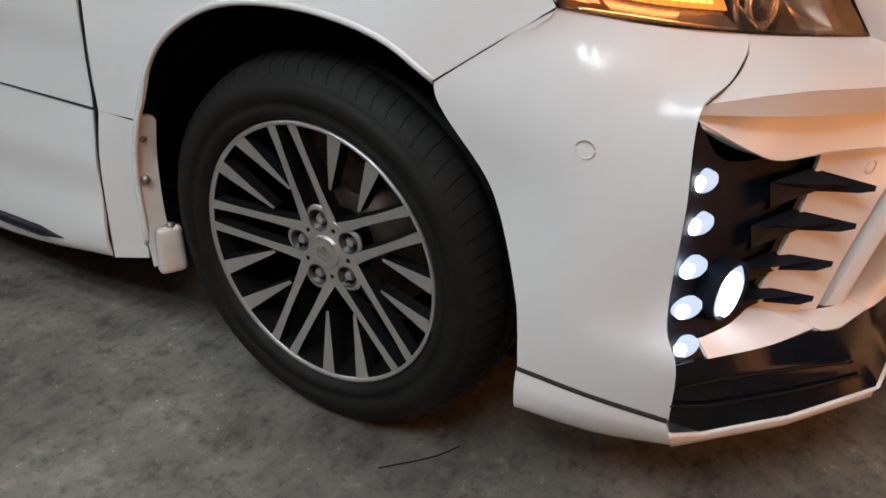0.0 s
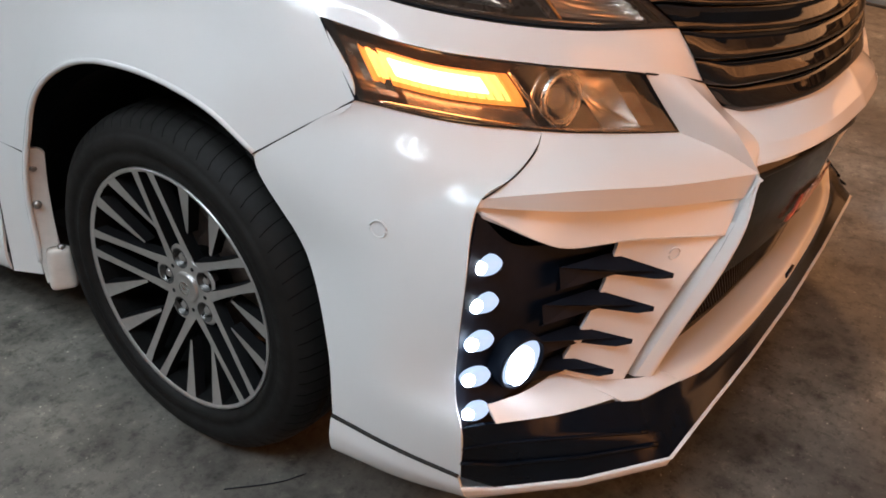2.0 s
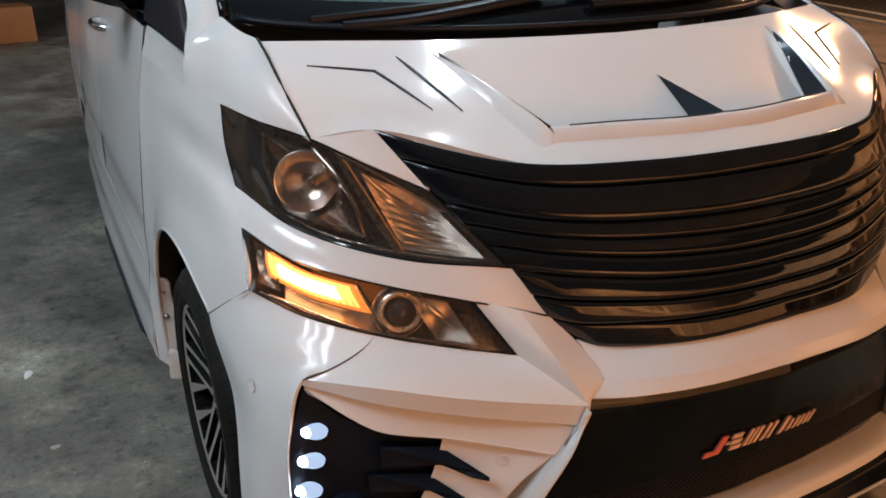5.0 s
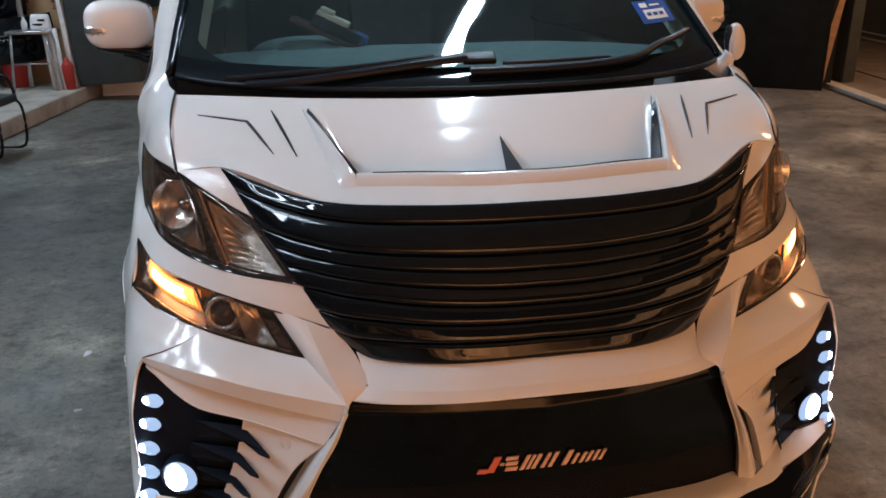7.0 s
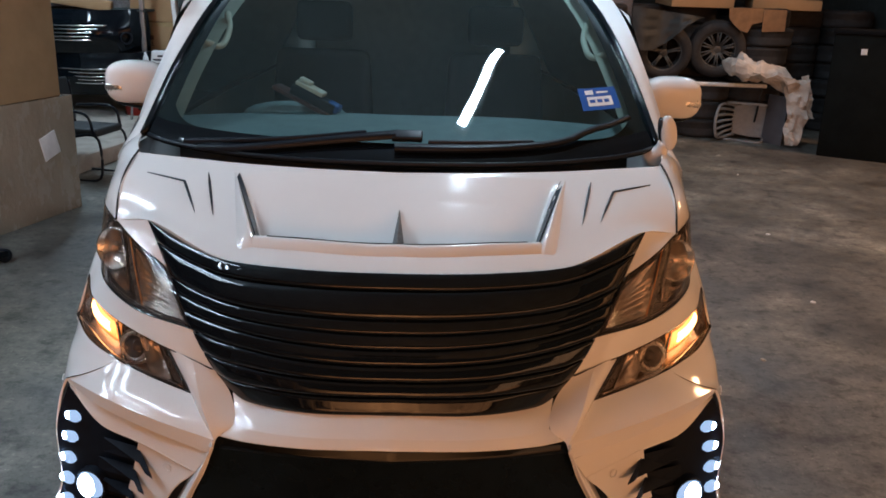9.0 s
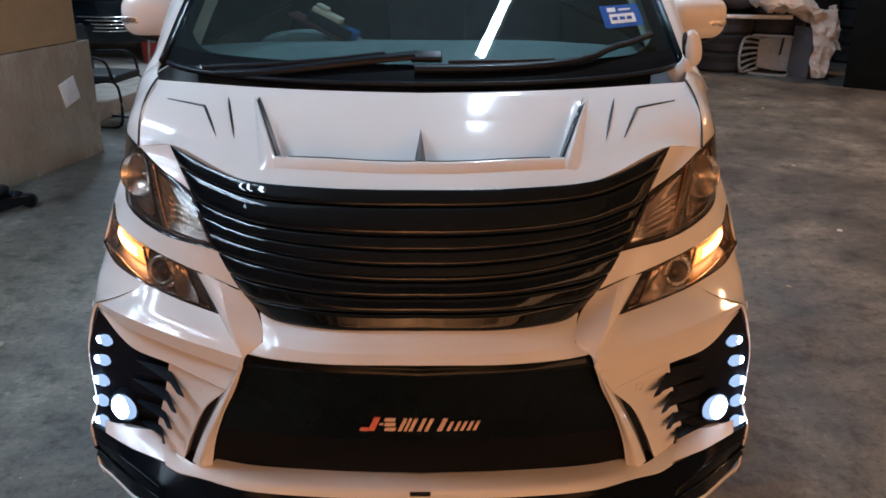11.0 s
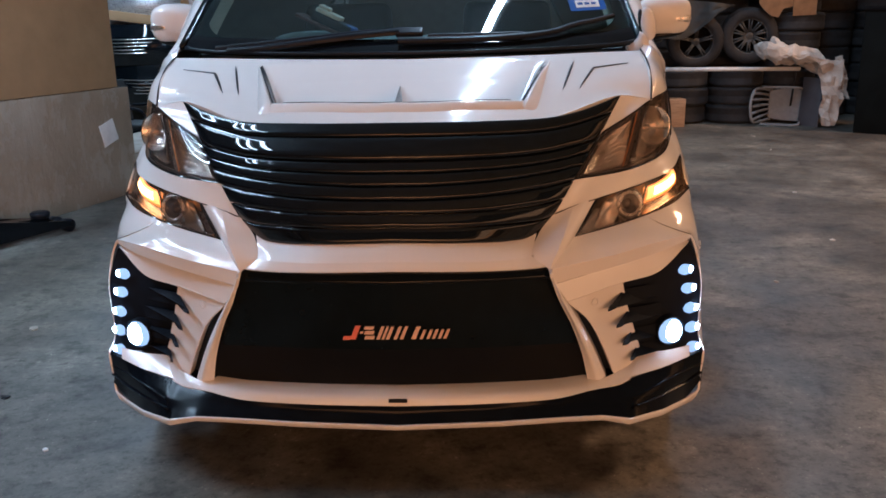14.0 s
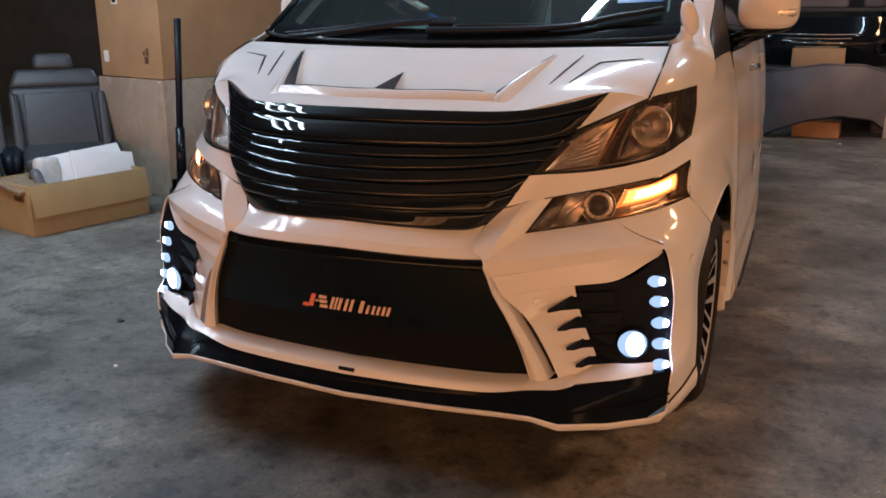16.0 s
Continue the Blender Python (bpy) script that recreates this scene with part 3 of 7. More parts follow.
# white sill under the opening
sill_top = [(0, -0.818, 0.334), (0.25, -0.806, 0.334), (0.44, -0.784, 0.335), (0.537, -0.757, 0.338)]
sill_low = [(0, -0.850, 0.301), (0.25, -0.842, 0.304), (0.44, -0.824, 0.310), (0.52, -0.806, 0.321)]
sill_mid = [(0, -0.843, 0.322), (0.25, -0.833, 0.324), (0.44, -0.812, 0.327), (0.53, -0.785, 0.331)]
part("bumper_sill", sheet(whole(loft([[(0, -0.79, 0.338), (0.25, -0.778, 0.338), (0.44, -0.757, 0.339), (0.53, -0.735, 0.342)], sill_top, sill_mid, sill_low], 30, 14))), PAINT, bumper)
part("tow_hook_cover", box((0.052, 0.006, 0.011), (0.002, -0.847, 0.311), 0.002), SATIN_BLACK, bumper)
# side of the bumper, from the duct to the wheel arch
side_rows = [
    [KEEL, (0.815, -0.476, 0.781), LOW_BACK],
    [(0.741, -0.574, 0.751), (0.838, -0.471, 0.763), (0.897, -0.340, 0.780)],
    [(0.800, -0.5735, 0.7245), (0.876, -0.458, 0.728), (0.915, -0.292, 0.742)],
    [(0.851, -0.558, 0.703), (0.905, -0.435, 0.665), ARCH_FRONT],
    [(0.886, -0.571, 0.580), (0.916, -0.440, 0.570), (0.924, -0.316, 0.548)],
    [(0.889, -0.579, 0.400), (0.925, -0.470, 0.400), (0.936, -0.372, 0.400)],
    [(0.902, -0.603, 0.357), (0.925, -0.490, 0.350), (0.939, -0.381, 0.350)],
    [(0.893, -0.608, 0.258), (0.921, -0.503, 0.272), (0.941, -0.388, 0.286)]]
both("bumper_side", sheet(loft(side_rows, 24, 50)), PAINT, bumper)
skirt_rows = [[(0.897, -0.606, 0.256), (0.925, -0.503, 0.270), (0.945, -0.388, 0.283)], [(0.893, -0.613, 0.232), (0.925, -0.505, 0.235), (0.950, -0.390, 0.250)], [(0.872, -0.616, 0.199), (0.903, -0.503, 0.192), (0.941, -0.391, 0.212)], [(0.80, -0.60, 0.20), (0.85, -0.48, 0.195), (0.90, -0.39, 0.212)]]
both("bumper_skirt", sheet(loft(skirt_rows, 20, 16)), PAINT, bumper)
both("skirt_gap", tube(curve([(0.943, -0.389, 0.286), (0.924, -0.503, 0.272), (0.896, -0.606, 0.258)], 16), 0.0034, 6), GAP, bumper)
both("panel_gap", tube(curve([LOW_BACK, (0.914, -0.292, 0.742), (0.9385, -0.221, 0.687)], 16), 0.0014, 6), GAP, bumper)
both("crease_gap", tube(curve([(0.742, -0.577, 0.750), (0.772, -0.578, 0.737), (0.812, -0.5725, 0.7205), (0.849, -0.561, 0.706)], 18), [0.0004 + 0.0009 * (k / 17) for k in range(18)], 6), GAP, bumper)
both("parking_sensor", tube([(0.0004, 0.0128 * math.cos(a), 0.0128 * math.sin(a)) for a in np.linspace(0, 2 * math.pi, 36, endpoint=False)], 0.0014, 8, True), PAINT, bumper)
for ob, s in zip([o for o in bumper.children if o.name.startswith("parking_sensor")], (1, -1)):
    ob.matrix_basis = pose(s * 0.9115, -0.437, 0.637, 0, 0, -8 * s)
ps = tube([(0.0105 * math.cos(a), 0.0, 0.0105 * math.sin(a)) for a in np.linspace(0, 2 * math.pi, 32, endpoint=False)], 0.0012, 8, True)
for s in (1, -1):
    part("parking_sensor", moved(ps, pose(s * 0.549, -0.7465, 0.566, 0, 0, s * 30)), PAINT, bumper)

# --- black duct with lamps and teeth ---
duct_out = [(0.849, -0.556, 0.684), (0.883, -0.571, 0.58), (0.886, -0.579, 0.40), (0.898, -0.602, 0.357)]
duct_back = [(0.600, -0.680, 0.606), (0.625, -0.668, 0.520), (0.655, -0.655, 0.445), (0.685, -0.640, 0.355)]
duct_p = coons(duct_out, duct_back, [duct_out[0], (0.77, -0.585, 0.61), duct_back[0]], [duct_out[-1], (0.80, -0.625, 0.375), duct_back[-1]], 30, 16)
for s, mir in ((1, lambda g: g), (-1, flip)):
    duct = part("lamp_duct", mir(sheet(duct_p)), DUCT_BLACK, van, "black duct with white running lights and fog lamp")
    for k in range(4):
        base, low = np.array(((0.640, -0.676, 0.578), (0.660, -0.668, 0.518), (0.678, -0.655, 0.452), (0.692, -0.648, 0.398))[k]), 0.038 - 0.003 * k
        tip = np.array(((0.583, -0.763, 0.548), (0.610, -0.754, 0.495), (0.632, -0.740, 0.437), (0.658, -0.730, 0.386))[k])
        root = base + (0.10, 0.035, 0.0)
        a, b, c, d = root + (0, 0, 0.004), base, tip + (0, 0, 0.004), tip - (0, 0, 0.005)
        e, f_ = base - (0, 0, low), root - (0, 0, low)
        back = np.array((0.012, 0.020, 0))
        ridge_pt, ridge_b = (base * 0.35 + tip * 0.65) + (0.002, -0.012, -0.015), base + (0.0, -0.015, -low * 0.86)
        v = [a, b, c, d, e, f_, ridge_b, ridge_pt, root + (0.0, -0.008, -low * 0.82), c + back, d + back]
        part("tooth", mir(([tuple(p) for p in v], [[0, 1, 6, 8], [1, 2, 7, 6], [2, 3, 7], [7, 3, 4, 6], [6, 4, 5, 8], [2, 9, 10, 3], [1, 9, 2], [3, 10, 4], [0, 5, 4, 10, 9, 1]])), DUCT_BLACK, duct, smooth=False)
    for k in range(5):
        c = np.array(((0.838, -0.574, 0.602), (0.848, -0.582, 0.547), (0.857, -0.588, 0.487), (0.863, -0.594, 0.428), (0.866, -0.602, 0.368))[k])
        m = look(tuple(c), tuple(c + (0.62, -1.0, 0.02)))
        lens = [(-0.006, 0.0195), (0.002, 0.0195), (0.006, 0.0165), (0.0085, 0.011), (0.0095, 0.0)]
        disc = ([(y * 1.24, z * 0.82, -x) for x, y, z in capped(lens, 28)[0]], capped(lens, 28)[1])
        led = part("running_light", mir(moved(disc, m)), LED_GLASS, duct, "lit white round running light")
        dot = capped([(0.002, 0.0105), (0.0078, 0.0105), (0.0098, 0.0075), (0.0108, 0.0)], 20)
        part("led_chip", mir(moved(([(y - 0.0130, z + 0.001, -x) for x, y, z in dot[0]], dot[1]), m)), LED_ON, led)
    c = np.array((0.792, -0.632, 0.431))
    m = look(tuple(c), tuple(c + (0.30, -1.0, 0.02)))
    ring = lathe([(-0.03, 0.046), (-0.002, 0.046), (0.003, 0.044), (0.002, 0.041), (-0.012, 0.040)], 40)
    fog = part("fog_lamp", mir(moved(([(y, z, -x) for x, y, z in ring[0]], ring[1]), m)), DUCT_BLACK, duct, "lit white fog lamp")
    bulb = capped([(-0.012, 0.0405), (-0.004, 0.040), (0.003, 0.031), (0.006, 0.017), (0.007, 0.0)], 32)
    part("fog_lens", mir(moved(([(y, z, -x) for x, y, z in bulb[0]], bulb[1]), m)), LED_GLASS, fog)
    core = capped([(0.0, 0.031), (0.0065, 0.030), (0.009, 0.016), (0.0095, 0.0)], 28)
    part("fog_bulb", mir(moved(([(y * 0.85 - 0.007, z * 1.12, -x) for x, y, z in core[0]], core[1]), m)), FOG_ON, fog)

# --- lower opening: panel, plate carrier, honeycomb and badge ---
def open_row(y0, z0, x1, y1, z1):
    return [(0, y0, z0), (x1 * 0.5, y0 + (y1 - y0) * 0.30, z0 + (z1 - z0) * 0.25), (x1, y1, z1)]


upper = loft([open_row(-0.850, 0.704, 0.425, -0.775, 0.690), open_row(-0.862, 0.680, 0.428, -0.785, 0.672), open_row(-0.868, 0.664, 0.435, -0.789, 0.652), open_row(-0.860, 0.660, 0.437, -0.784, 0.648)], 30, 12)
lower_panel = part("lower_grille_panel", sheet(whole(upper)), GLOSS_BLACK, van, "gloss black lower grille with badge")
plate_rows = [open_row(-0.850, 0.659, 0.440, -0.775, 0.648), open_row(-0.838, 0.55, 0.475, -0.775, 0.545), open_row(-0.826, 0.46, 0.500, -0.760, 0.45)]
plate = loft(plate_rows, 30, 20)
part("plate_panel", sheet(whole(plate)), PLATE, lower_panel)
back = loft([open_row(-0.812, 0.470, 0.505, -0.745, 0.46), open_row(-0.800, 0.40, 0.535, -0.735, 0.40), open_row(-0.785, 0.33, 0.555, -0.725, 0.33)], 20, 10)
part("mesh_backing", sheet(whole(back)), MATT_BLACK, lower_panel)
comb_v, comb_f = [], []
wb = whole(back + np.array((0, -0.008, 0)))
NU, NV = 110, 16


def on_sheet(p, u, v):
    a, b = u * (p.shape[0] - 1), v * (p.shape[1] - 1)
    i, j = int(min(a, p.shape[0] - 2)), int(min(b, p.shape[1] - 2))
    a, b = a - i, b - j
    return p[i, j] * (1 - a) * (1 - b) + p[i + 1, j] * a * (1 - b) + p[i, j + 1] * (1 - a) * b + p[i + 1, j + 1] * a * b


for i in range(NU):
    for j in range(NV):
        for di in (1, -1):
            if 0 <= i + di <= NU:
                a, b = on_sheet(wb, i / NU, j / NV), on_sheet(wb, (i + di) / NU, (j + 1) / NV)
                o = len(comb_v)
                w = np.array((0.0012, 0, 0))
                comb_v += [tuple(a - w), tuple(a + w), tuple(b + w), tuple(b - w), tuple(a + (0, 0.004, 0))]
                comb_f += [[o, o + 1, o + 2, o + 3]]
tagged(part("honeycomb_mesh", (comb_v, comb_f), SATIN_BLACK, lower_panel, smooth=False), kind="stuff")
# badge of slanted plain bars


def badge(x, z, w, h, mat, lean=0.22):
    def at(px, pz, push):
        y = -0.838 + 0.30 * px * px + 0.115 * (0.55 - pz) * 1.0
        return (px + lean * (pz - z), y - 0.001 - push, pz)
    v = [at(x, z, 0), at(x + w, z, 0), at(x + w, z + h, 0), at(x, z + h, 0), at(x, z, 0.004), at(x + w, z, 0.004), at(x + w, z + h, 0.004), at(x, z + h, 0.004)]
    return v, [[4, 5, 6, 7], [0, 1, 5, 4], [1, 2, 6, 5], [2, 3, 7, 6], [3, 0, 4, 7]]


part("badge_mark", badge(-0.124, 0.494, 0.015, 0.041, LOGO_RED, 0.40), LOGO_RED, lower_panel, "red slanted badge bar", False)
part("badge_mark", badge(-0.146, 0.492, 0.021, 0.011, LOGO_RED, 0.40), LOGO_RED, lower_panel, "red slanted badge bar", False)
for x, z, w, h in ((-0.097, 0.512, 0.009, 0.006), (-0.085, 0.495, 0.026, 0.010), (-0.085, 0.510, 0.026, 0.010), (-0.085, 0.525, 0.026, 0.009), (-0.052, 0.495, 0.009, 0.039), (-0.038, 0.495, 0.007, 0.039), (-0.026, 0.495, 0.009, 0.039), (-0.005, 0.495, 0.009, 0.039), (0.012, 0.495, 0.009, 0.039), (0.043, 0.495, 0.012, 0.039), (0.066, 0.495, 0.008, 0.028), (0.084, 0.495, 0.008, 0.028), (0.099, 0.495, 0.008, 0.028), (0.115, 0.495, 0.008, 0.028), (0.130, 0.495, 0.008, 0.028)):
    part("badge_bar", badge(x, z, w, h, LOGO_TAN, 0.40), LOGO_TAN, lower_panel, smooth=False)

# --- black splitter with its white edge ---
band_top = [(0, -0.848, 0.303), (0.25, -0.840, 0.306), (0.44, -0.822, 0.312), (0.52, -0.804, 0.322), (0.655, -0.752, 0.336), (0.76, -0.692, 0.344), (0.851, -0.632, 0.352), (0.900, -0.602, 0.357)]
band_mid = [(0, -0.848, 0.285), (0.25, -0.842, 0.288), (0.44, -0.832, 0.294), (0.53, -0.824, 0.300), (0.655, -0.806, 0.300), (0.745, -0.735, 0.312), (0.845, -0.646, 0.316), (0.898, -0.603, 0.315)]
band_low = [(0, -0.866, 0.252), (0.28, -0.863, 0.262), (0.47, -0.857, 0.272), (0.565, -0.854, 0.275), (0.642, -0.848, 0.263), (0.755, -0.748, 0.238), (0.845, -0.645, 0.220), (0.893, -0.609, 0.256)]
trim_low = [(0, -0.864, 0.234), (0.28, -0.861, 0.244), (0.47, -0.855, 0.255), (0.565, -0.852, 0.258), (0.642, -0.848, 0.243), (0.755, -0.748, 0.218), (0.848, -0.640, 0.198), (0.872, -0.600, 0.196)]
trim_back = [(p[0] * 0.95, p[1] + 0.05, p[2] - 0.002) for p in trim_low]


def sharp_loft(rows, nu, steps):
    r = np.array([straight(x, nu) for x in rows])
    out = []
    for k in range(len(r) - 1):
        for s in range(steps):
            out.append(r[k] * (1 - s / steps) + r[k + 1] * s / steps)
    out.append(r[-1])
    return np.stack(out, 1)


part("splitter", sheet(whole(sharp_loft([band_top, band_mid, band_low], 60, 4)), 0.006), SPLITTER_BLACK, bumper, "gloss black lower splitter")
edge_out = [(p[0], p[1] - 0.006, p[2] - 0.001) for p in band_low]
part("splitter_edge", join(grid(whole(sharp_loft([band_low[:-1] + [(0.893, -0.611, 0.236)], edge_out[:-1] + [(0.895, -0.613, 0.234)], trim_low[:-1] + [(0.876, -0.616, 0.199)], trim_back[:-1] + [(0.84, -0.58, 0.199)]], 60, 3)))), PAINT, bumper, "white lip edge")
both("splitter_step", tube(straight(band_mid[4:], 20), 0.003, 6), SPLITTER_BLACK, bumper)
step_a = [tuple(0.55 * a + 0.45 * b for a, b in zip(p, q)) for p, q in zip(band_mid[4:], band_low[4:])]
both("splitter_step", tube(straight([(p[0] + 0.002, p[1] - 0.002, p[2]) for p in step_a], 20), 0.0035, 6), SPLITTER_BLACK, bumper)

# --- lamps ---
def lamp_unit(name, pts_top, pts_low, back_edge, tip_edge, s, label, well_mat):
    p = coons(pts_top, pts_low, back_edge, tip_edge, 30, 14)
    n = normals(p)
    mid = p.reshape(-1, 3).mean(0)
    if n.reshape(-1, 3).mean(0) @ (np.array((0, 1.2, 0.7)) - mid) > 0:
        n = -n
    mir = (lambda g: g) if s > 0 else flip
    well = p - n * 0.055
    c = p.mean((0, 1))
    well = c - n.mean((0, 1)) * 0.03 + (well - c) * 0.97
    ring = np.vstack([p[:, 0], p[-1, 1:], p[::-1, -1][1:], p[0, ::-1][1:]])
    ring2 = np.vstack([well[:, 0], well[-1, 1:], well[::-1, -1][1:], well[0, ::-1][1:]])
    unit = part(name, mir(join(grid(well), grid(np.stack([ring, ring2], 1)))), well_mat, van, label)
    lens = part("lens", mir(grid(p + n * 0.001)), LENS, unit)
    lens.visible_shadow = False
    c2 = c + (ring - c) * 0.93
    part("bezel", mir(grid(np.stack([ring + n.mean((0, 1)) * 0.0025, c2 + n.mean((0, 1)) * 0.001], 1))), GLOSS_BLACK, unit)

    def at(u, v, depth):
        return on_sheet(p, u, v) - on_sheet(n, u, v) * depth
    return unit, mir, at, n


def cup(c, d, r, depth, sides=28):
    """A reflector bowl that opens along d."""
    prof = [(-depth, r * 0.18), (-depth * 0.85, r * 0.5), (-depth * 0.45, r * 0.82), (0.0, r), (0.003, r * 1.06), (-0.004, r * 1.08)]
    v, f = lathe(prof, sides)
    m = look(tuple(c), tuple(np.array(c) + d))
    return moved(([(y, z, -x) for x, y, z in v], f), m)


def ball(c, d, r, sides=24):
    prof = [(-0.01, r), (0.0, r), (r * 0.35, r * 0.86), (r * 0.55, r * 0.6), (r * 0.66, r * 0.3), (r * 0.68, 0.0)]
    v, f = capped(prof, sides)
    m = look(tuple(c), tuple(np.array(c) + d))
    return moved(([(y, z, -x) for x, y, z in v], f), m)


def facets(at, u0, u1, v0, v1, nu, nv, deep, bowl, seed):
    """A reflector of small flat mirrors, set at slightly different tilts in a shallow bowl."""
    rnd = random.Random(seed)
    v, f = [], []
    for i in range(nu):
        for j in range(nv):
            tilt = rnd.uniform(-0.0016, 0.0016), rnd.uniform(-0.0016, 0.0016)
            o = len(v)
            for a, b in ((0, 0), (1, 0), (1, 1), (0, 1)):
                u, w = (i + a) / nu, (j + b) / nv
                dip = 1 - (2 * u - 1) ** 2 * 0.55 - (2 * w - 1) ** 2 * 0.45
                v.append(at(u0 + (u1 - u0) * u, v0 + (v1 - v0) * w, deep - bowl + bowl * dip + (a - 0.5) * tilt[0] + (b - 0.5) * tilt[1]))
            f.append([o, o + 1, o + 2, o + 3])
    return v, f


for s in (1, -1):
    # upper unit: dark outer end, round main lamp, ribbed inner chamber
    unit, mir, at, n = lamp_unit("headlight", [UP_BACK, (0.822, -0.250, 1.087), HOOD_CORNER, (0.67, -0.452, 1.038), UP_IN], [UP_BACK_LOW, (0.795, -0.385, 0.915), (0.66, -0.545, 0.897), UP_TIP], [UP_BACK, (0.862, -0.160, 1.02), UP_BACK_LOW], [UP_IN, (0.54, -0.585, 0.945), UP_TIP], s, "clear headlight with dark bezel, unlit", SMOKE)
    d = on_sheet(n, 0.5, 0.5)
    d = d * 0.5 + np.array((0.05, -0.6, 0.0))
    bowl = np.array([[at(0.245 + 0.325 * u, 0.12 + 0.77 * v, 0.012 + 0.042 * (1 - (2 * u - 1) ** 2) ** 0.7 * (1 - (2 * v - 1) ** 2) ** 0.45 + 0.0012 * abs(math.sin(u * math.pi * 9)) * max(0.0, v - 0.55) * 2.2) for v in np.linspace(0, 1, 34)] for u in np.linspace(0, 1, 46)])
    part("main_reflector", mir(grid(bowl)), FACET, unit, "chrome reflector bowl")
    part("bowl_rim", mir(tube(curve([at(0.50, 0.10, 0.016), at(0.585, 0.34, 0.010), at(0.60, 0.60, 0.010), at(0.575, 0.88, 0.014)], 18), 0.0055, 8)), CHROME, unit)
    part("bowl_rim", mir(tube(curve([at(0.27, 0.12, 0.012), at(0.235, 0.45, 0.010), at(0.27, 0.90, 0.012)], 18), 0.004, 8)), CHROME, unit)
    part("main_bowl", mir(cup(at(0.42, 0.48, 0.013), d, 0.054, 0.030, 40)), BRIGHT_BOWL, unit, "round chrome main bowl")
    part("bulb_shield", mir(ball(at(0.42, 0.48, 0.036), d, 0.013)), CHROME, unit)
    part("lamp_divider", mir(shell(np.array([[at(0.615 + 0.05 * v + 0.035 * w, 0.05 + 0.90 * v, 0.008 + 0.010 * w) for w in np.linspace(0, 1, 4)] for v in np.linspace(0, 1, 14)]), 0.004)), SMOKE, unit)
    part("divider_edge", mir(tube(curve([at(0.645, 0.06, 0.012), at(0.68, 0.45, 0.010), at(0.695, 0.93, 0.012)], 16), 0.002, 8)), AMBER_REFL, unit)
    inner_p = np.array([[at(0.70 + 0.25 * u, 0.14 + 0.76 * v, 0.010 + 0.034 * (1 - (2 * u - 1) ** 2) ** 0.6 * (1 - (2 * v - 1) ** 2) ** 0.5 + 0.0042 * abs(math.sin(v * math.pi * 8)) * min(1.0, max(0.0, v - 0.22) * 4)) for v in np.linspace(0, 1, 97)] for u in np.linspace(0, 1, 26)])
    part("side_reflector", mir(grid(inner_p)), BRIGHT_BOWL, unit, "ribbed side reflector")
    outer_p = np.array([[at(0.005 + 0.20 * u, 0.015 + 0.96 * v, 0.003 + 0.030 * math.sin(u * 2.2) * math.sin(0.3 + v * 2.6)) for v in np.linspace(0, 1, 14)] for u in np.linspace(0, 1, 14)])
    part("dark_end", mir(grid(outer_p)), GLOSS_BLACK, unit)
    part("trim_line", mir(tube(curve([at(0.04, 0.93, 0.006), at(0.4, 0.95, 0.006), at(0.75, 0.94, 0.006), at(0.97, 0.95, 0.006)], 24), 0.003, 6)), CHROME, unit)
    part("trim_line", mir(tube(curve([at(0.62, 0.05, 0.008), at(0.80, 0.07, 0.008), at(0.97, 0.30, 0.008)], 16), 0.0035, 6)), CHROME, unit)
    # lower unit: amber strip, projector and reflector
    unit, mir, at, n = lamp_unit("indicator_light", [LOW_TOP_BACK, (0.815, -0.415, 0.868), (0.70, -0.535, 0.851), LOW_TOP_IN], [LOW_BACK, (0.815, -0.476, 0.781), KEEL, (0.61, -0.632, 0.752), LOW_TIP], [LOW_TOP_BACK, LOW_BACK], [LOW_TOP_IN, (0.53, -0.660, 0.79), LOW_TIP], s, "lower lamp with lit amber strip and projector", SMOKE_DARK)
    d = on_sheet(n, 0.6, 0.5) * 0.5 + np.array((0.05, -0.6, 0.0))
    strip = np.array([[at(0.165 + 0.27 * u, 0.27 + 0.23 * v, 0.013 - 0.004 * math.sin(v * math.pi)) for v in np.linspace(0, 1, 5)] for u in np.linspace(0, 1, 14)])
    # two glowing layers put the strip's light, fading outwards, into the lens
    lit = np.array([[at(0.085 + 0.45 * u, 0.17 + 0.47 * v, 0.022 - 0.006 * math.sin(v * math.pi) + 0.0022 * abs(math.sin(u * math.pi * 16))) for v in np.linspace(0, 1, 7)] for u in np.linspace(0, 1, 97)])
    part("amber_lens", mir(shell(lit, 0.003)), AMBER_GLOW, unit, "ribbed amber layer glowing round the strip")
    glow = np.array([[at(0.105 + 0.39 * u, 0.205 + 0.37 * v, 0.0185 - 0.004 * math.sin(v * math.pi) + 0.0016 * abs(math.sin(u * math.pi * 14))) for v in np.linspace(0, 1, 7)] for u in np.linspace(0, 1, 85)])
    part("amber_diffuser", mir(shell(glow, 0.002)), AMBER_MID, unit)
    part("amber_strip", mir(shell(strip, 0.004)), AMBER_ON, unit, "lit amber indicator strip")
    part("corner_reflector", mir(facets(at, 0.03, 0.14, 0.14, 0.80, 4, 9, 0.026, 0.012, 8)), SMOKE_DARK, unit, "", False)
    part("strip_tray", mir(grid(np.array([[at(0.16 + 0.36 * u, 0.58 + 0.34 * v, 0.030 - 0.018 * v) for v in np.linspace(0, 1, 6)] for u in np.linspace(0, 1, 12)]))), SMOKE_DARK, unit)
    part("projector_bowl", mir(cup(at(0.655, 0.48, 0.020), d, 0.046, 0.03)), BRIGHT_BOWL, unit)
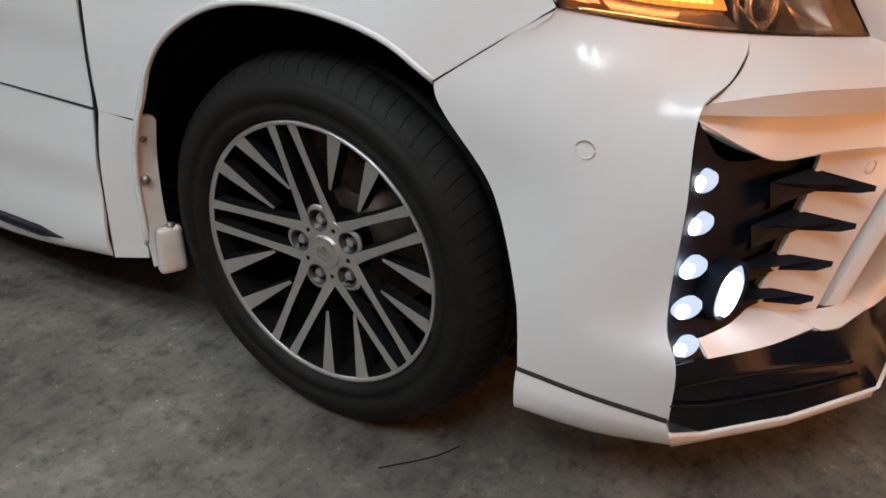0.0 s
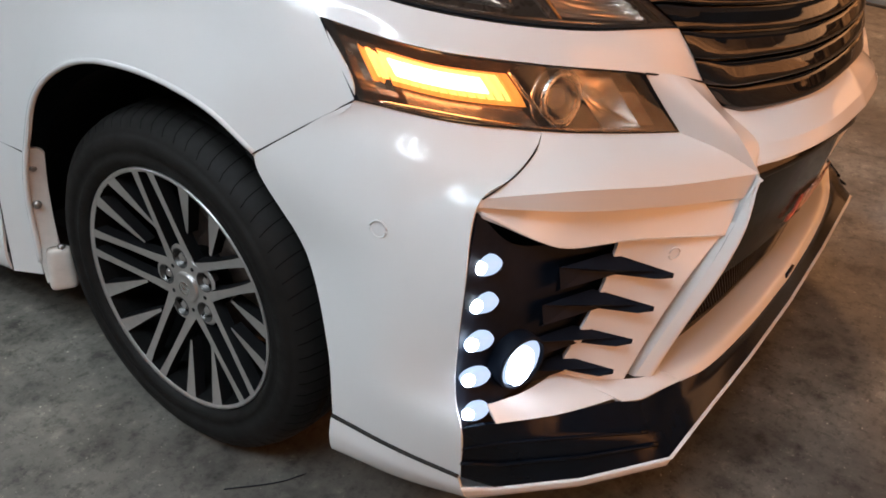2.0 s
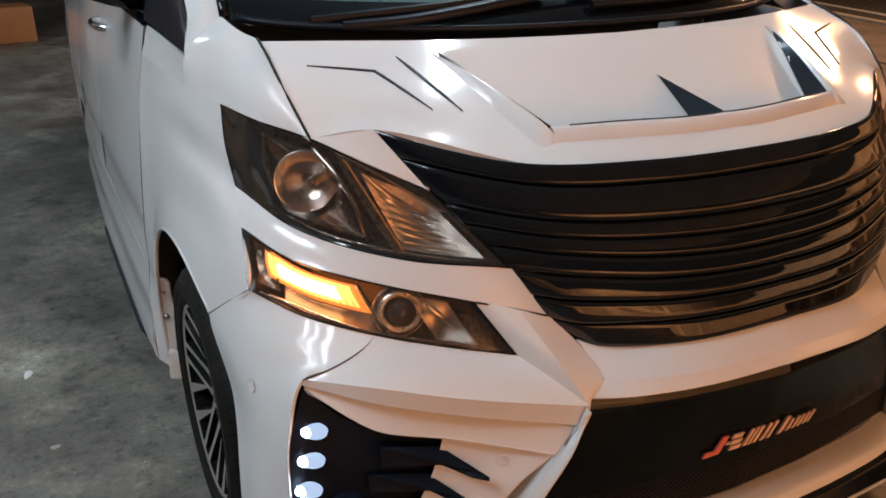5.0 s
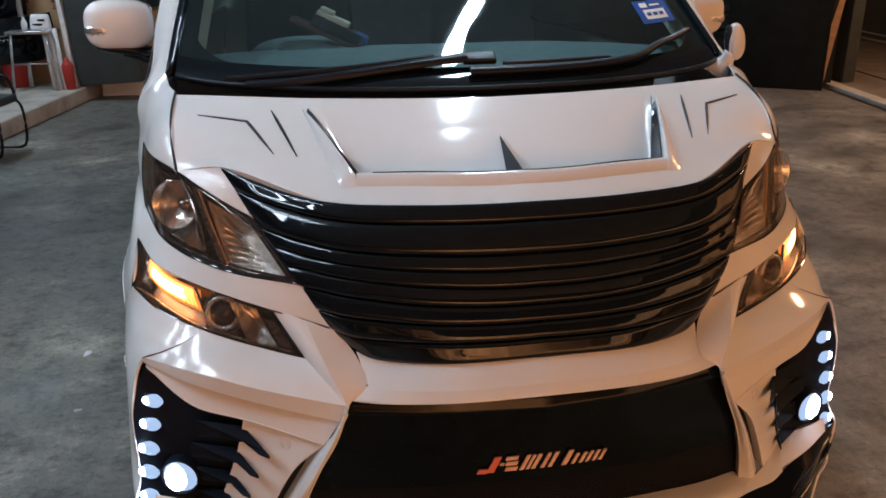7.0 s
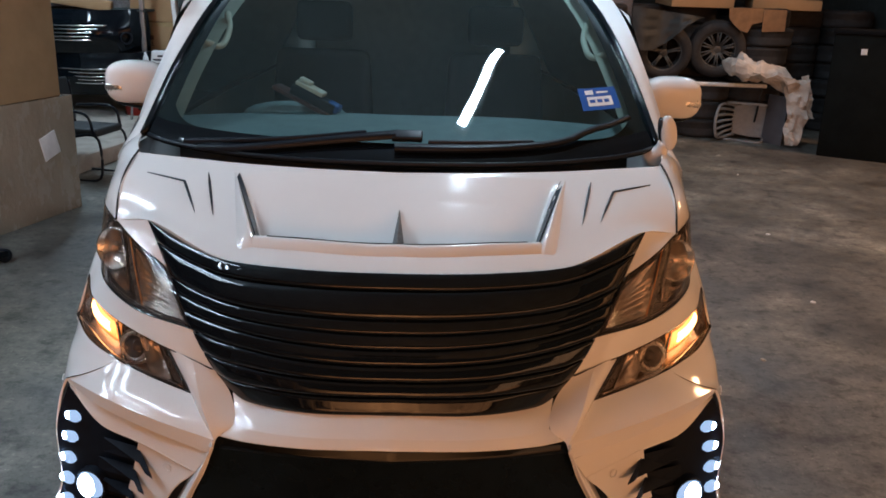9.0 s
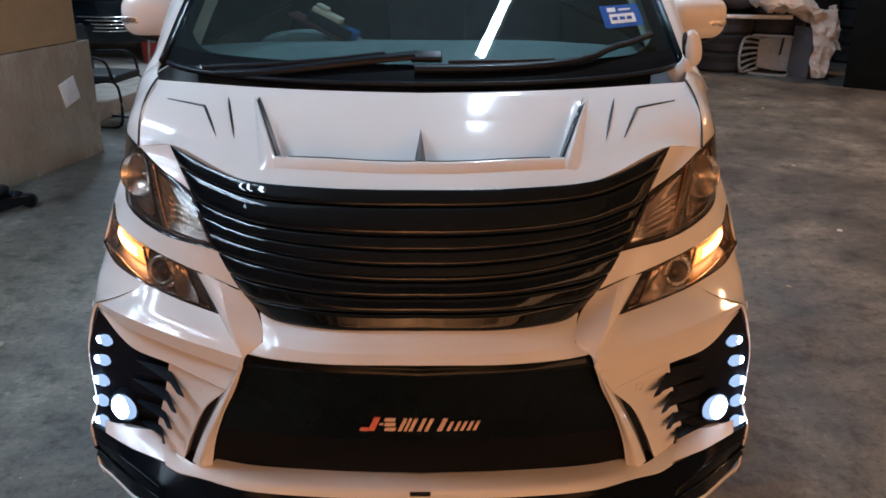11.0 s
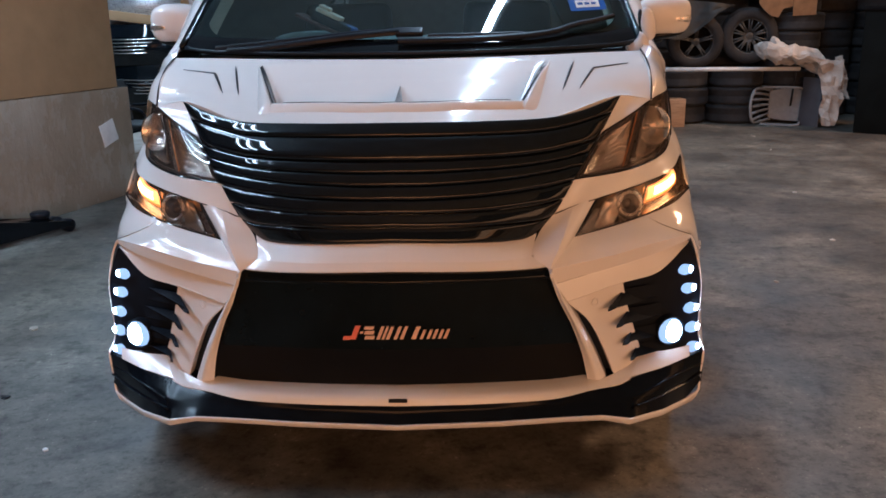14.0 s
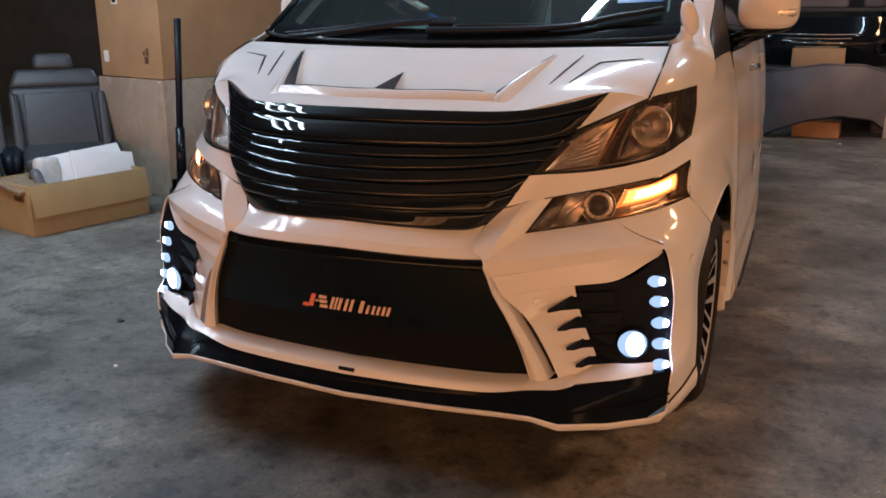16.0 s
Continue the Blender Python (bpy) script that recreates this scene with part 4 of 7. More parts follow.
    part("projector_ring", mir(cup(at(0.66, 0.48, 0.012), d, 0.028, 0.012)), CHROME, unit)
    v, f = lathe([(0.0, 0.030), (0.0045, 0.0335), (0.0045, 0.0375), (0.0, 0.041), (-0.004, 0.0375), (0.0, 0.030)], 40)
    part("projector_rim", mir(moved(([(y, z, -x) for x, y, z in v], f), look(tuple(at(0.66, 0.48, 0.012)), tuple(at(0.66, 0.48, 0.012) + d)))), REFLECTOR, unit, "bright chrome ring")
    part("projector_lens", mir(ball(at(0.66, 0.48, 0.020), d, 0.024)), PROJ, unit)
    part("inner_reflector", mir(grid(np.array([[at(0.735 + 0.145 * u, 0.12 + 0.78 * v, 0.010 + 0.036 * (1 - (2 * u - 1) ** 2) ** 0.6 * (1 - (2 * v - 1) ** 2) ** 0.5) for v in np.linspace(0, 1, 24)] for u in np.linspace(0, 1, 24)]))), BRIGHT_BOWL, unit)
    part("trim_line", mir(tube(curve([at(0.54, 0.12, 0.008), at(0.55, 0.5, 0.010), at(0.57, 0.93, 0.008)], 14), 0.004, 6)), CHROME, unit)
    part("trim_line", mir(tube(curve([at(0.05, 0.94, 0.006), at(0.5, 0.95, 0.006), at(0.95, 0.94, 0.006)], 20), 0.003, 6)), CHROME, unit)
    part("inner_amber", mir(grid(np.array([[at(0.885 + 0.06 * u, 0.34 + 0.55 * v, 0.016) for v in np.linspace(0, 1, 6)] for u in np.linspace(0, 1, 4)]))), SMOKE, unit)
both("lamp_band", sheet(coons([UP_BACK_LOW, (0.795, -0.388, 0.913), (0.66, -0.548, 0.895), UP_TIP], [LOW_TOP_BACK, (0.815, -0.417, 0.870), (0.70, -0.537, 0.853), (0.556, -0.640, 0.834), GRILLE_SIDE], [UP_BACK_LOW, (0.866, -0.245, 0.92), LOW_TOP_BACK], [UP_TIP, (0.465, -0.672, 0.85), GRILLE_SIDE], 30, 8)), PAINT)
both("band_gap", tube(curve([(0.556, -0.6405, 0.833), (0.50, -0.668, 0.822), (0.439, -0.693, 0.806)], 12), 0.0018, 6), GAP)

# --- wings, doors and the rest of the shell ---
shoulder_out = [(0.757, -0.364, 1.073), (0.822, -0.250, 1.087), UP_BACK, (0.880, 0.0, 1.085), (0.893, 0.10, 1.085), (0.908, 0.26, 1.085), (0.918, 0.455, 1.085)]
both("wing_top", sheet(loft([
    [HOOD_CORNER, (0.767, -0.262, 1.151), HOOD_REAR, (0.786, -0.045, 1.211), (0.804, 0.045, 1.228)],
    [(0.754, -0.364, 1.0745), (0.790, -0.260, 1.138), (0.802, -0.112, 1.184), (0.828, -0.030, 1.200), (0.848, 0.045, 1.196)],
    [(0.755, -0.364, 1.074), (0.808, -0.255, 1.117), (0.836, -0.117, 1.144), (0.862, -0.010, 1.152), (0.885, 0.058, 1.150)],
    [(0.757, -0.364, 1.073), (0.822, -0.250, 1.087), UP_BACK, (0.880, 0.0, 1.085), (0.889, 0.060, 1.085)]], 40, 16)), PAINT)
both("wing_top", sheet(coons([(0.885, 0.056, 1.150), (0.890, 0.26, 1.152), (0.896, 0.455, 1.154)], [(0.889, 0.058, 1.085), (0.908, 0.26, 1.085), (0.918, 0.455, 1.085)], [(0.885, 0.056, 1.150), (0.889, 0.058, 1.085)], [(0.896, 0.455, 1.154), (0.918, 0.455, 1.085)], 24, 8)), PAINT)
arch_line = [ARCH_FRONT, (0.949, -0.135, 0.735), (0.955, 0.02, 0.752), (0.960, 0.17, 0.725), (0.964, 0.29, 0.640), (0.967, 0.350, 0.512)]
both("wing", sheet(coons(shoulder_out[2:], arch_line + [(0.9675, 0.395, 0.507), (0.968, 0.447, 0.505)], [UP_BACK, (0.862, -0.160, 1.02), UP_BACK_LOW, LOW_TOP_BACK, LOW_BACK, (0.914, -0.292, 0.742), ARCH_FRONT], [shoulder_out[-1], (0.940, 0.455, 0.95), (0.958, 0.453, 0.75), (0.967, 0.45, 0.60), (0.968, 0.447, 0.505)], 40, 40)), PAINT)
both("arch_lip", tube(curve([(p[0] - 0.004, p[1], p[2]) for p in arch_line] + [(0.963, 0.375, 0.42), (0.955, 0.385, 0.25)], 60), 0.006, 8), PAINT)
# lower wing behind the wheel with its flap
both("wing_rear", sheet(coons([(0.967, 0.352, 0.520), (0.962, 0.375, 0.42), (0.956, 0.385, 0.22)], [(0.968, 0.447, 0.505), (0.976, 0.455, 0.42), (0.975, 0.462, 0.206)], [(0.967, 0.352, 0.520), (0.968, 0.447, 0.505)], [(0.956, 0.385, 0.22), (0.975, 0.462, 0.206)], 16, 8)), PAINT)
flap = part("mudflap", sheet(coons([(0.966, 0.352, 0.500), (0.962, 0.376, 0.42), (0.957, 0.384, 0.29), (0.958, 0.372, 0.205)], [(0.938, 0.337, 0.500), (0.931, 0.355, 0.42), (0.928, 0.355, 0.29), (0.925, 0.335, 0.215)], [(0.966, 0.352, 0.500), (0.960, 0.348, 0.512), (0.945, 0.340, 0.511), (0.938, 0.337, 0.500)], [(0.958, 0.372, 0.205), (0.925, 0.335, 0.215)], 18, 6)), SKIRT_FLAP, van, "cream mudflap behind the front wheel")
flap2 = part("mudflap", flip((([tuple(v.co) for v in flap.data.vertices]), [list(p.vertices) for p in flap.data.polygons])), SKIRT_FLAP, van, "cream mudflap behind the front wheel")
for s, fl in ((1, flap), (-1, flap2)):
    g = box((0.056, 0.034, 0.098), (0, 0, -0.060), 0.016, 4, (0.86, 0.7))
    part("foot_bracket", moved(g if s > 0 else flip(g), pose(s * 0.937, 0.344, 0.256, 0, 0, 30 * s)), SKIRT_FLAP, fl, "white plastic bracket at the foot")
    for c in ((0.951, 0.362, 0.468), (0.951, 0.370, 0.385), (0.934, 0.340, 0.291)):
        g = capped([(-0.004, 0.0085), (0.002, 0.0085), (0.0028, 0.0058), (0.006, 0.0050), (0.0066, 0.0030), (0.004, 0.0)], 16)
        part("screw", moved(g if s > 0 else flip(g), pose(s * c[0], c[1], c[2], 0, 0, -38 * s)), STEEL_DULL, fl)


def flank(y, z, x):
    return (x - 0.012 * max(0, y - 3.2), y, z)


def door_sheet(y0, y1):
    zs = [(1.150, 0.905), (1.085, 0.918), (0.95, 0.940), (0.78, 0.957), (0.66, 0.966), (0.60, 0.962), (0.510, 0.968)]
    return loft([[flank(y0, z, x), flank((y0 + y1) / 2, z, x + 0.004), flank(y1, z, x)] for z, x in zs], 16, 30)


both("front_door", sheet(door_sheet(0.462, 1.44)), PAINT, van, "white front door")
both("sliding_door", sheet(door_sheet(1.447, 2.40)), PAINT, van, "white sliding door")
both("rear_quarter", sheet(door_sheet(2.407, 3.95)), PAINT)
skirt = loft([[flank(0.465, z0, x), flank(0.75, z1, x + 0.003), flank(1.5, z1, x + 0.004), flank(2.50, z1, x)] for z0, z1, x in ((0.503, 0.503, 0.967), (0.45, 0.45, 0.972), (0.40, 0.40, 0.978), (0.34, 0.32, 0.976), (0.27, 0.24, 0.984), (0.235, 0.195, 0.984), (0.206, 0.170, 0.975), (0.200, 0.165, 0.93))], 26, 28)
both("side_skirt", sheet(skirt), PAINT, van, "white side skirt")
both("skirt_slot", tube(curve([(0.984, 0.60, 0.213), (0.986, 0.9, 0.211), (0.986, 1.6, 0.211)], 16), [0.002] + [0.013] * 15, 8), SATIN_BLACK, van)
both("rear_skirt", sheet(loft([[flank(3.25, z, x), flank(3.6, z, x), flank(3.95, z, x)] for z, x in ((0.505, 0.965), (0.35, 0.965), (0.20, 0.95))], 10, 10)), PAINT)
for y in (0.458, 1.4435, 2.4035):
    both("door_gap", tube(curve([(0.903, y, 1.15), (0.916, y, 1.085), (0.938, y, 0.95), (0.955, y, 0.78), (0.966, y, 0.60), (0.966, y, 0.51)] + ([(0.974, 0.460, 0.42), (0.974, 0.464, 0.206)] if y < 1 else []), 30), 0.0021, 6), GAP)
both("door_gap", tube(curve([(0.966, 0.36, 0.507), (0.966, 0.46, 0.5065), (0.967, 1.4, 0.5065), (0.967, 2.5, 0.5065)], 20), 0.0020, 6), GAP)
# windows of the flank, pillars and roof
top_line = [(0.80, 0.60, 1.60), (0.775, 1.3, 1.70), (0.77, 2.3, 1.71), (0.75, 3.8, 1.68)]
sill_line = [(0.880, 0.52, 1.160), (0.902, 1.3, 1.155), (0.902, 2.3, 1.155), (0.892, 3.9, 1.155)]
both("side_window", sheet(coons(sill_line, top_line, [sill_line[0], (0.85, 0.50, 1.40), top_line[0]], [sill_line[-1], top_line[-1]], 24, 10), 0.004), SIDE_GLASS, van, "dark tinted side window")
WS_LOW = [(0, -0.212, 1.204), (0.3, -0.192, 1.206), (0.55, -0.118, 1.209), (0.72, -0.015, 1.213), (0.790, 0.045, 1.222)]
WS_TOP = [(0, 0.80, 1.727), (0.3, 0.82, 1.723), (0.52, 0.87, 1.711), (0.62, 0.92, 1.70), (0.665, 0.96, 1.69)]
WS_SIDE = [WS_LOW[-1], (0.757, 0.34, 1.402), (0.714, 0.66, 1.57), WS_TOP[-1]]
ws = coons(WS_LOW, WS_TOP, [WS_LOW[0], (0, 0.11, 1.3735), (0, 0.45, 1.550), WS_TOP[0]], WS_SIDE, 40, 30)
glass = part("windscreen", grid(whole(ws)), GLASS, van, "clear windscreen with black border")
glass.visible_shadow = False
wn = normals(ws)
if wn[0, 5, 2] > 0:
    wn = -wn
inner_ws = ws + wn * 0.004
border_low = np.array([[on_sheet(inner_ws, u, v) for v in np.linspace(0, 0.092 + 0.10 * max(0.0, (u - 0.72) / 0.22) ** 3, 6)] for u in np.linspace(0, 0.96, 40)])
part("glass_border", grid(whole(border_low)), GLOSS_BLACK, glass, "black printed border")
both("glass_border", grid(np.array([[on_sheet(inner_ws, u, v) for v in np.linspace(0, 1, 20)] for u in np.linspace(0.915, 1, 6)])), GLOSS_BLACK, glass)
both("pillar_seal", tube(curve([(p[0] + 0.006, p[1], p[2] + 0.004) for p in WS_SIDE], 24), 0.011, 8), GLOSS_BLACK)
pil_out = [(0.885, 0.056, 1.151), (0.874, 0.086, 1.182), (0.856, 0.135, 1.216), (0.846, 0.300, 1.330), (0.80, 0.60, 1.555), (0.775, 1.0, 1.70)]
both("front_pillar", sheet(coons([(p[0] + 0.012, p[1] + 0.006, p[2] + 0.004) for p in WS_SIDE], pil_out, [(0.802, 0.051, 1.226), (0.848, 0.045, 1.197), pil_out[0]], [(0.677, 0.966, 1.694), pil_out[-1]], 30, 8), 0.01), PAINT, van, "white front pillar")
both("quarter_window", sheet(coons([(0.883, 0.064, 1.156), (0.888, 0.26, 1.157), (0.893, 0.452, 1.159), (0.894, 0.52, 1.160)], [(0.857, 0.137, 1.213), (0.845, 0.30, 1.326), (0.802, 0.60, 1.552)], [(0.883, 0.064, 1.156), (0.876, 0.084, 1.178), (0.857, 0.137, 1.213)], [(0.894, 0.52, 1.160), (0.802, 0.60, 1.552)], 20, 8), 0.004), SATIN_BLACK, van, "small dark corner window")
both("window_seal", grid(np.array([[flank(y, 1.149, 0.906), flank(y, 1.166, 0.878)] for y in np.linspace(0.47, 3.9, 24)])), GLOSS_BLACK)
roof = loft([[(0, 0.80, 1.74), (0.4, 0.84, 1.73), (0.665, 0.96, 1.695), (0.775, 1.0, 1.70)], [(0, 1.4, 1.84), (0.4, 1.4, 1.83), (0.70, 1.4, 1.79), (0.775, 1.4, 1.71)], [(0, 3.2, 1.86), (0.4, 3.2, 1.85), (0.70, 3.2, 1.80), (0.765, 3.2, 1.70)], [(0, 3.98, 1.78), (0.4, 3.98, 1.77), (0.68, 3.97, 1.74), (0.75, 3.95, 1.67)]], 20, 20)
part("roof", sheet(whole(roof)), PAINT, van)
part("tailgate", sheet(whole(loft([[(0, 3.98, 1.78), (0.4, 3.98, 1.77), (0.75, 3.95, 1.67)], [(0, 4.06, 1.1), (0.5, 4.05, 1.1), (0.90, 3.95, 1.12)], [(0, 4.10, 0.25), (0.5, 4.09, 0.25), (0.95, 3.95, 0.22)]], 16, 12))), PAINT, van)
part("underbody", box((1.5, 4.3, 0.42), (0, 1.72, 0.24), 0.03), MATT_BLACK, van)
# unseen block added to keep street light from under the bumper
part("undertray", box((1.46, 1.6, 0.10), (0, 0.28, 0.125), 0.02), MATT_BLACK, van)
part("engine_bay", join(box((1.28, 0.60, 0.50), (0, -0.27, 0.28), 0.03), box((1.0, 0.5, 0.25), (0, -0.28, 0.75), 0.03), box((1.5, 0.35, 0.40), (0, 0.28, 0.62), 0.03)), MATT_BLACK, van)
# wheel arch liners
for yc in (0.0, 2.95):
    liner = lathe([(0.60, 0.02), (0.60, 0.395), (0.905 if yc == 0 else 0.925, 0.400)], 40)
    v, f = liner
    keep = [q for q in f if min(v[i][2] for i in q) > -0.06]
    both("arch_liner", ([(x, y * 1.0 + yc + 0.01, z + 0.335) for x, y, z in v], keep), MATT_BLACK)

# --- wheels ---
TY = [(0.735, 0.235), (0.728, 0.262), (0.733, 0.302), (0.750, 0.322), (0.775, 0.332), (0.792, 0.335), (0.794, 0.327), (0.802, 0.327), (0.804, 0.336), (0.836, 0.3365), (0.838, 0.328), (0.846, 0.328), (0.848, 0.3365), (0.880, 0.336), (0.882, 0.327), (0.890, 0.327), (0.892, 0.335), (0.912, 0.332), (0.938, 0.322), (0.953, 0.302), (0.9545, 0.296), (0.9575, 0.294), (0.9585, 0.272), (0.9565, 0.2705), (0.9555, 0.258), (0.9575, 0.256), (0.953, 0.248), (0.945, 0.2385), (0.935, 0.236)]


def make_wheel():
    sides = 288
    v, f = lathe(TY, sides)
    for i in range(len(TY)):
        for j in range(sides):
            if i in (3, 4, 16, 17, 18) and (j + (i > 10)) % 4 == 0:
                x, y, z = v[i * sides + j]
                v[i * sides + j] = (x, y * 0.998, z * 0.998)
    wheel = part("wheel", lathe([(0.936, 0.236), (0.944, 0.2370), (0.9470, 0.236), (0.9470, 0.2322), (0.943, 0.2285)], 72), ALLOY, None, "machined multi-spoke alloy wheel with black tyre")
    part("tyre", (v, f), RUBBER, wheel, "worn black tyre")
    part("barrel", lathe([(0.74, 0.222), (0.916, 0.2225)], 60), BARREL, wheel)
    part("rim_inner", lathe([(0.915, 0.2225), (0.925, 0.2245), (0.943, 0.2286)], 72), BARREL, wheel)
    part("brake_disc", capped([(0.795, 0.155), (0.805, 0.155), (0.806, 0.08), (0.83, 0.075), (0.832, 0.0)], 48), BRAKE, wheel)
    part("caliper", moved(box((0.06, 0.16, 0.075), (0, 0, 0), 0.012), pose(0.80, -0.055, 0.095, -32)), BRAKE, wheel)

    def spoke(r0, w0, o0, x0, r1, w1, o1, x1, waist=0.0, depth=0.022):
        """A radial blade along +z: radius, half width, side offset, place on the axle at both ends."""
        st = []
        for k in range(7):
            s = k / 6
            r, w, o, x = r0 + (r1 - r0) * s, (w0 + (w1 - w0) * s) * (1 - waist * math.sin(math.pi * s) ** 0.7), o0 + (o1 - o0) * s, x0 + (x1 - x0) * s
            st.append([(x - depth, o - w * 1.25, r), (x - 0.003, o - w * 1.08, r), (x, o - w, r), (x, o + w, r), (x - 0.003, o + w * 1.08, r), (x - depth, o + w * 1.25, r)])
        return np.array(st)
    for k in range(5):
        a = radians(-15 + 72 * k)
        rot = Matrix.Rotation(-a, 4, "X")
        for sgn in (1, -1):
            st = spoke(0.052, 0.0105, 0.0285 * sgn, 0.9146, 0.231, 0.0092, 0.0217 * sgn, 0.944, 0.30)
            part("spoke", moved(grid(st[:, 2:4]), rot), ALLOY, wheel)
            part("spoke_flank", moved(join(grid(st[:, :3]), grid(st[:, 3:])), rot), ALLOY_DARK, wheel)
            rot2 = Matrix.Rotation(-a - radians(36), 4, "X")
            st = spoke(0.116, 0.0028, 0.0305 * sgn, 0.917, 0.2265, 0.0138, 0.0385 * sgn, 0.944)
            part("spoke", moved(grid(st[:, 2:4]), rot2), ALLOY, wheel)
            part("spoke_flank", moved(join(grid(st[:, :3]), grid(st[:, 3:])), rot2), ALLOY_DARK, wheel)
        # lug pocket
        a2 = radians(-15 + 72 * k)
        cy, cz = 0.0565 * math.sin(a2), 0.0565 * math.cos(a2)
        part("lug_pocket", moved(lathe([(0.9142, 0.0200), (0.9150, 0.0190), (0.9142, 0.0180), (0.902, 0.0165), (0.896, 0.0)], 24), pose(0.0015, cy, cz)), LUG_POCKET, wheel)
        part("lug_nut", moved(capped([(0.890, 0.0100), (0.908, 0.0100), (0.912, 0.0075), (0.9125, 0.0)], 6), pose(0, cy, cz)), ALLOY, wheel, smooth=False)
    hv, hf = lathe([(0.9130, 0.085), (0.9152, 0.082)] + [(0.9156, 0.080 - 0.0025 * k) for k in range(21)], 150)
    star = []
    for x, y, z in hv:
        r, a = math.hypot(y, z), math.atan2(y, z)
        k = 1.0 + (0.12 * math.cos(5 * (a + radians(15))) - 0.13) * max(0.0, (r - 0.045) / 0.040)
        star.append((x, y * k, z * k))
    hv = star
    lugs = [(0.0565 * math.sin(radians(-15 + 72 * k)), 0.0565 * math.cos(radians(-15 + 72 * k))) for k in range(5)]
    hf = [q for q in hf if min(math.hypot(sum(hv[i][1] for i in q) / 4 - a, sum(hv[i][2] for i in q) / 4 - b) for a, b in lugs) > 0.0185]
    part("hub_plate", (hv, hf), ALLOY, wheel)
    part("hub_flank", lathe([(0.86, 0.060), (0.9125, 0.062)], 60), BARREL, wheel)
    for k in range(5):
        b = radians(-15 + 36 + 72 * k)
        part("valve_hole", moved(capped([(0.9150, 0.0042), (0.9160, 0.0042), (0.9161, 0.0)], 12), pose(0, 0.047 * math.sin(b), 0.047 * math.cos(b))), ALLOY_DARK, wheel)
    sipes = []
    for k in range(72):
        pts = [np.array((x, r * math.sin(t), r * math.cos(t))) for x, r, t in ((0.893, 0.3358, 2 * math.pi * k / 72), (0.912, 0.3330, 2 * math.pi * k / 72 + 0.004), (0.928, 0.3272, 2 * math.pi * k / 72 + 0.010), (0.941, 0.3205, 2 * math.pi * k / 72 + 0.020), (0.949, 0.3090, 2 * math.pi * k / 72 + 0.034))]
        side = np.array((0, math.cos(2 * math.pi * k / 72), -math.sin(2 * math.pi * k / 72))) * 0.0009
        sipes.append(grid(np.array([[p - side, p + side] for p in pts])))
    part("tread_sipe", join(*sipes), BARREL, wheel)
    part("hub_cap", capped([(0.905, 0.030), (0.919, 0.030), (0.9215, 0.0275), (0.9205, 0.0255), (0.9225, 0.012), (0.9225, 0.0)], 32), ALLOY, wheel, "round hub cap")
    part("cap_emblem", join(lathe([(0.9215, 0.0135), (0.9245, 0.0125), (0.9215, 0.0105)], 24), moved(lathe([(0.9215, 0.007), (0.9245, 0.006), (0.9215, 0.0045)], 16), pose(0, 0, 0.004))), CHROME, wheel)
    return wheel


wheel = make_wheel()
wheel.parent = van
wheel.location = (-0.015, 0, 0.335)
for x, y in ((-1, 0), (1, 2.95), (-1, 2.95)):
    w2 = copy_thing(wheel, pose(-0.045 * x if y > 1 else -0.015 * x, y, 0.335 - RAKE * y, 0, 0, 0 if x > 0 else 180))
    w2.parent = van

# --- mirrors, wipers, handles ---
def pebble(sx, sy, sz, power=2.6, nu=28, nv=18):
    v, f = [], []
    def sp(a, e):
        return math.copysign(abs(a) ** e, a)
    e = 2 / power
    for j in range(nv + 1):
        b = -math.pi / 2 + math.pi * j / nv
        for i in range(nu):
            a = 2 * math.pi * i / nu
            v.append((sx * sp(math.cos(b), e) * sp(math.cos(a), e), sy * sp(math.cos(b), e) * sp(math.sin(a), e), sz * sp(math.sin(b), e)))
    for j in range(nv):
        for i in range(nu):
            f.append([j * nu + i, j * nu + (i + 1) % nu, (j + 1) * nu + (i + 1) % nu, (j + 1) * nu + i])
    return v, f


for s in (1, -1):
    mir = (lambda g: g) if s > 0 else flip
    mirror = part("door_mirror", mir(moved(pebble(0.108, 0.070, 0.080, 3.0), pose(1.006, 0.666, 1.302, 0, 0, -6))), PAINT, van, "white folding door mirror with clear indicator")
    part("mirror_lamp", mir(moved(pebble(0.038, 0.013, 0.0165, 3.0), pose(1.068, 0.609, 1.287, 0, 0, 10))), REFLECTOR, mirror, "clear indicator lens")
    part("mirror_foot", mir(join(moved(pebble(0.10, 0.05, 0.018), pose(0.990, 0.670, 1.222, 0, -8, -6)), tube(curve([(1.0, 0.67, 1.222), (0.94, 0.68, 1.200), (0.885, 0.70, 1.185)], 8), 0.026, 10))), GLOSS_BLACK, mirror)
    part("mirror_glass", mir(moved(box((0.19, 0.006, 0.125), (0, 0, -0.0625), 0.02), pose(1.006, 0.738, 1.302, 0, 0, -6))), CHROME, mirror)
handles = []
for s in (1, -1):
    mir = (lambda g: g) if s > 0 else flip
    h = part("door_handle", mir(tube(curve([(0.912, 1.16, 1.052), (0.946, 1.18, 1.054), (0.948, 1.32, 1.057), (0.914, 1.34, 1.058)], 16), 0.012, 10)), CHROME, van, "chrome door handle")
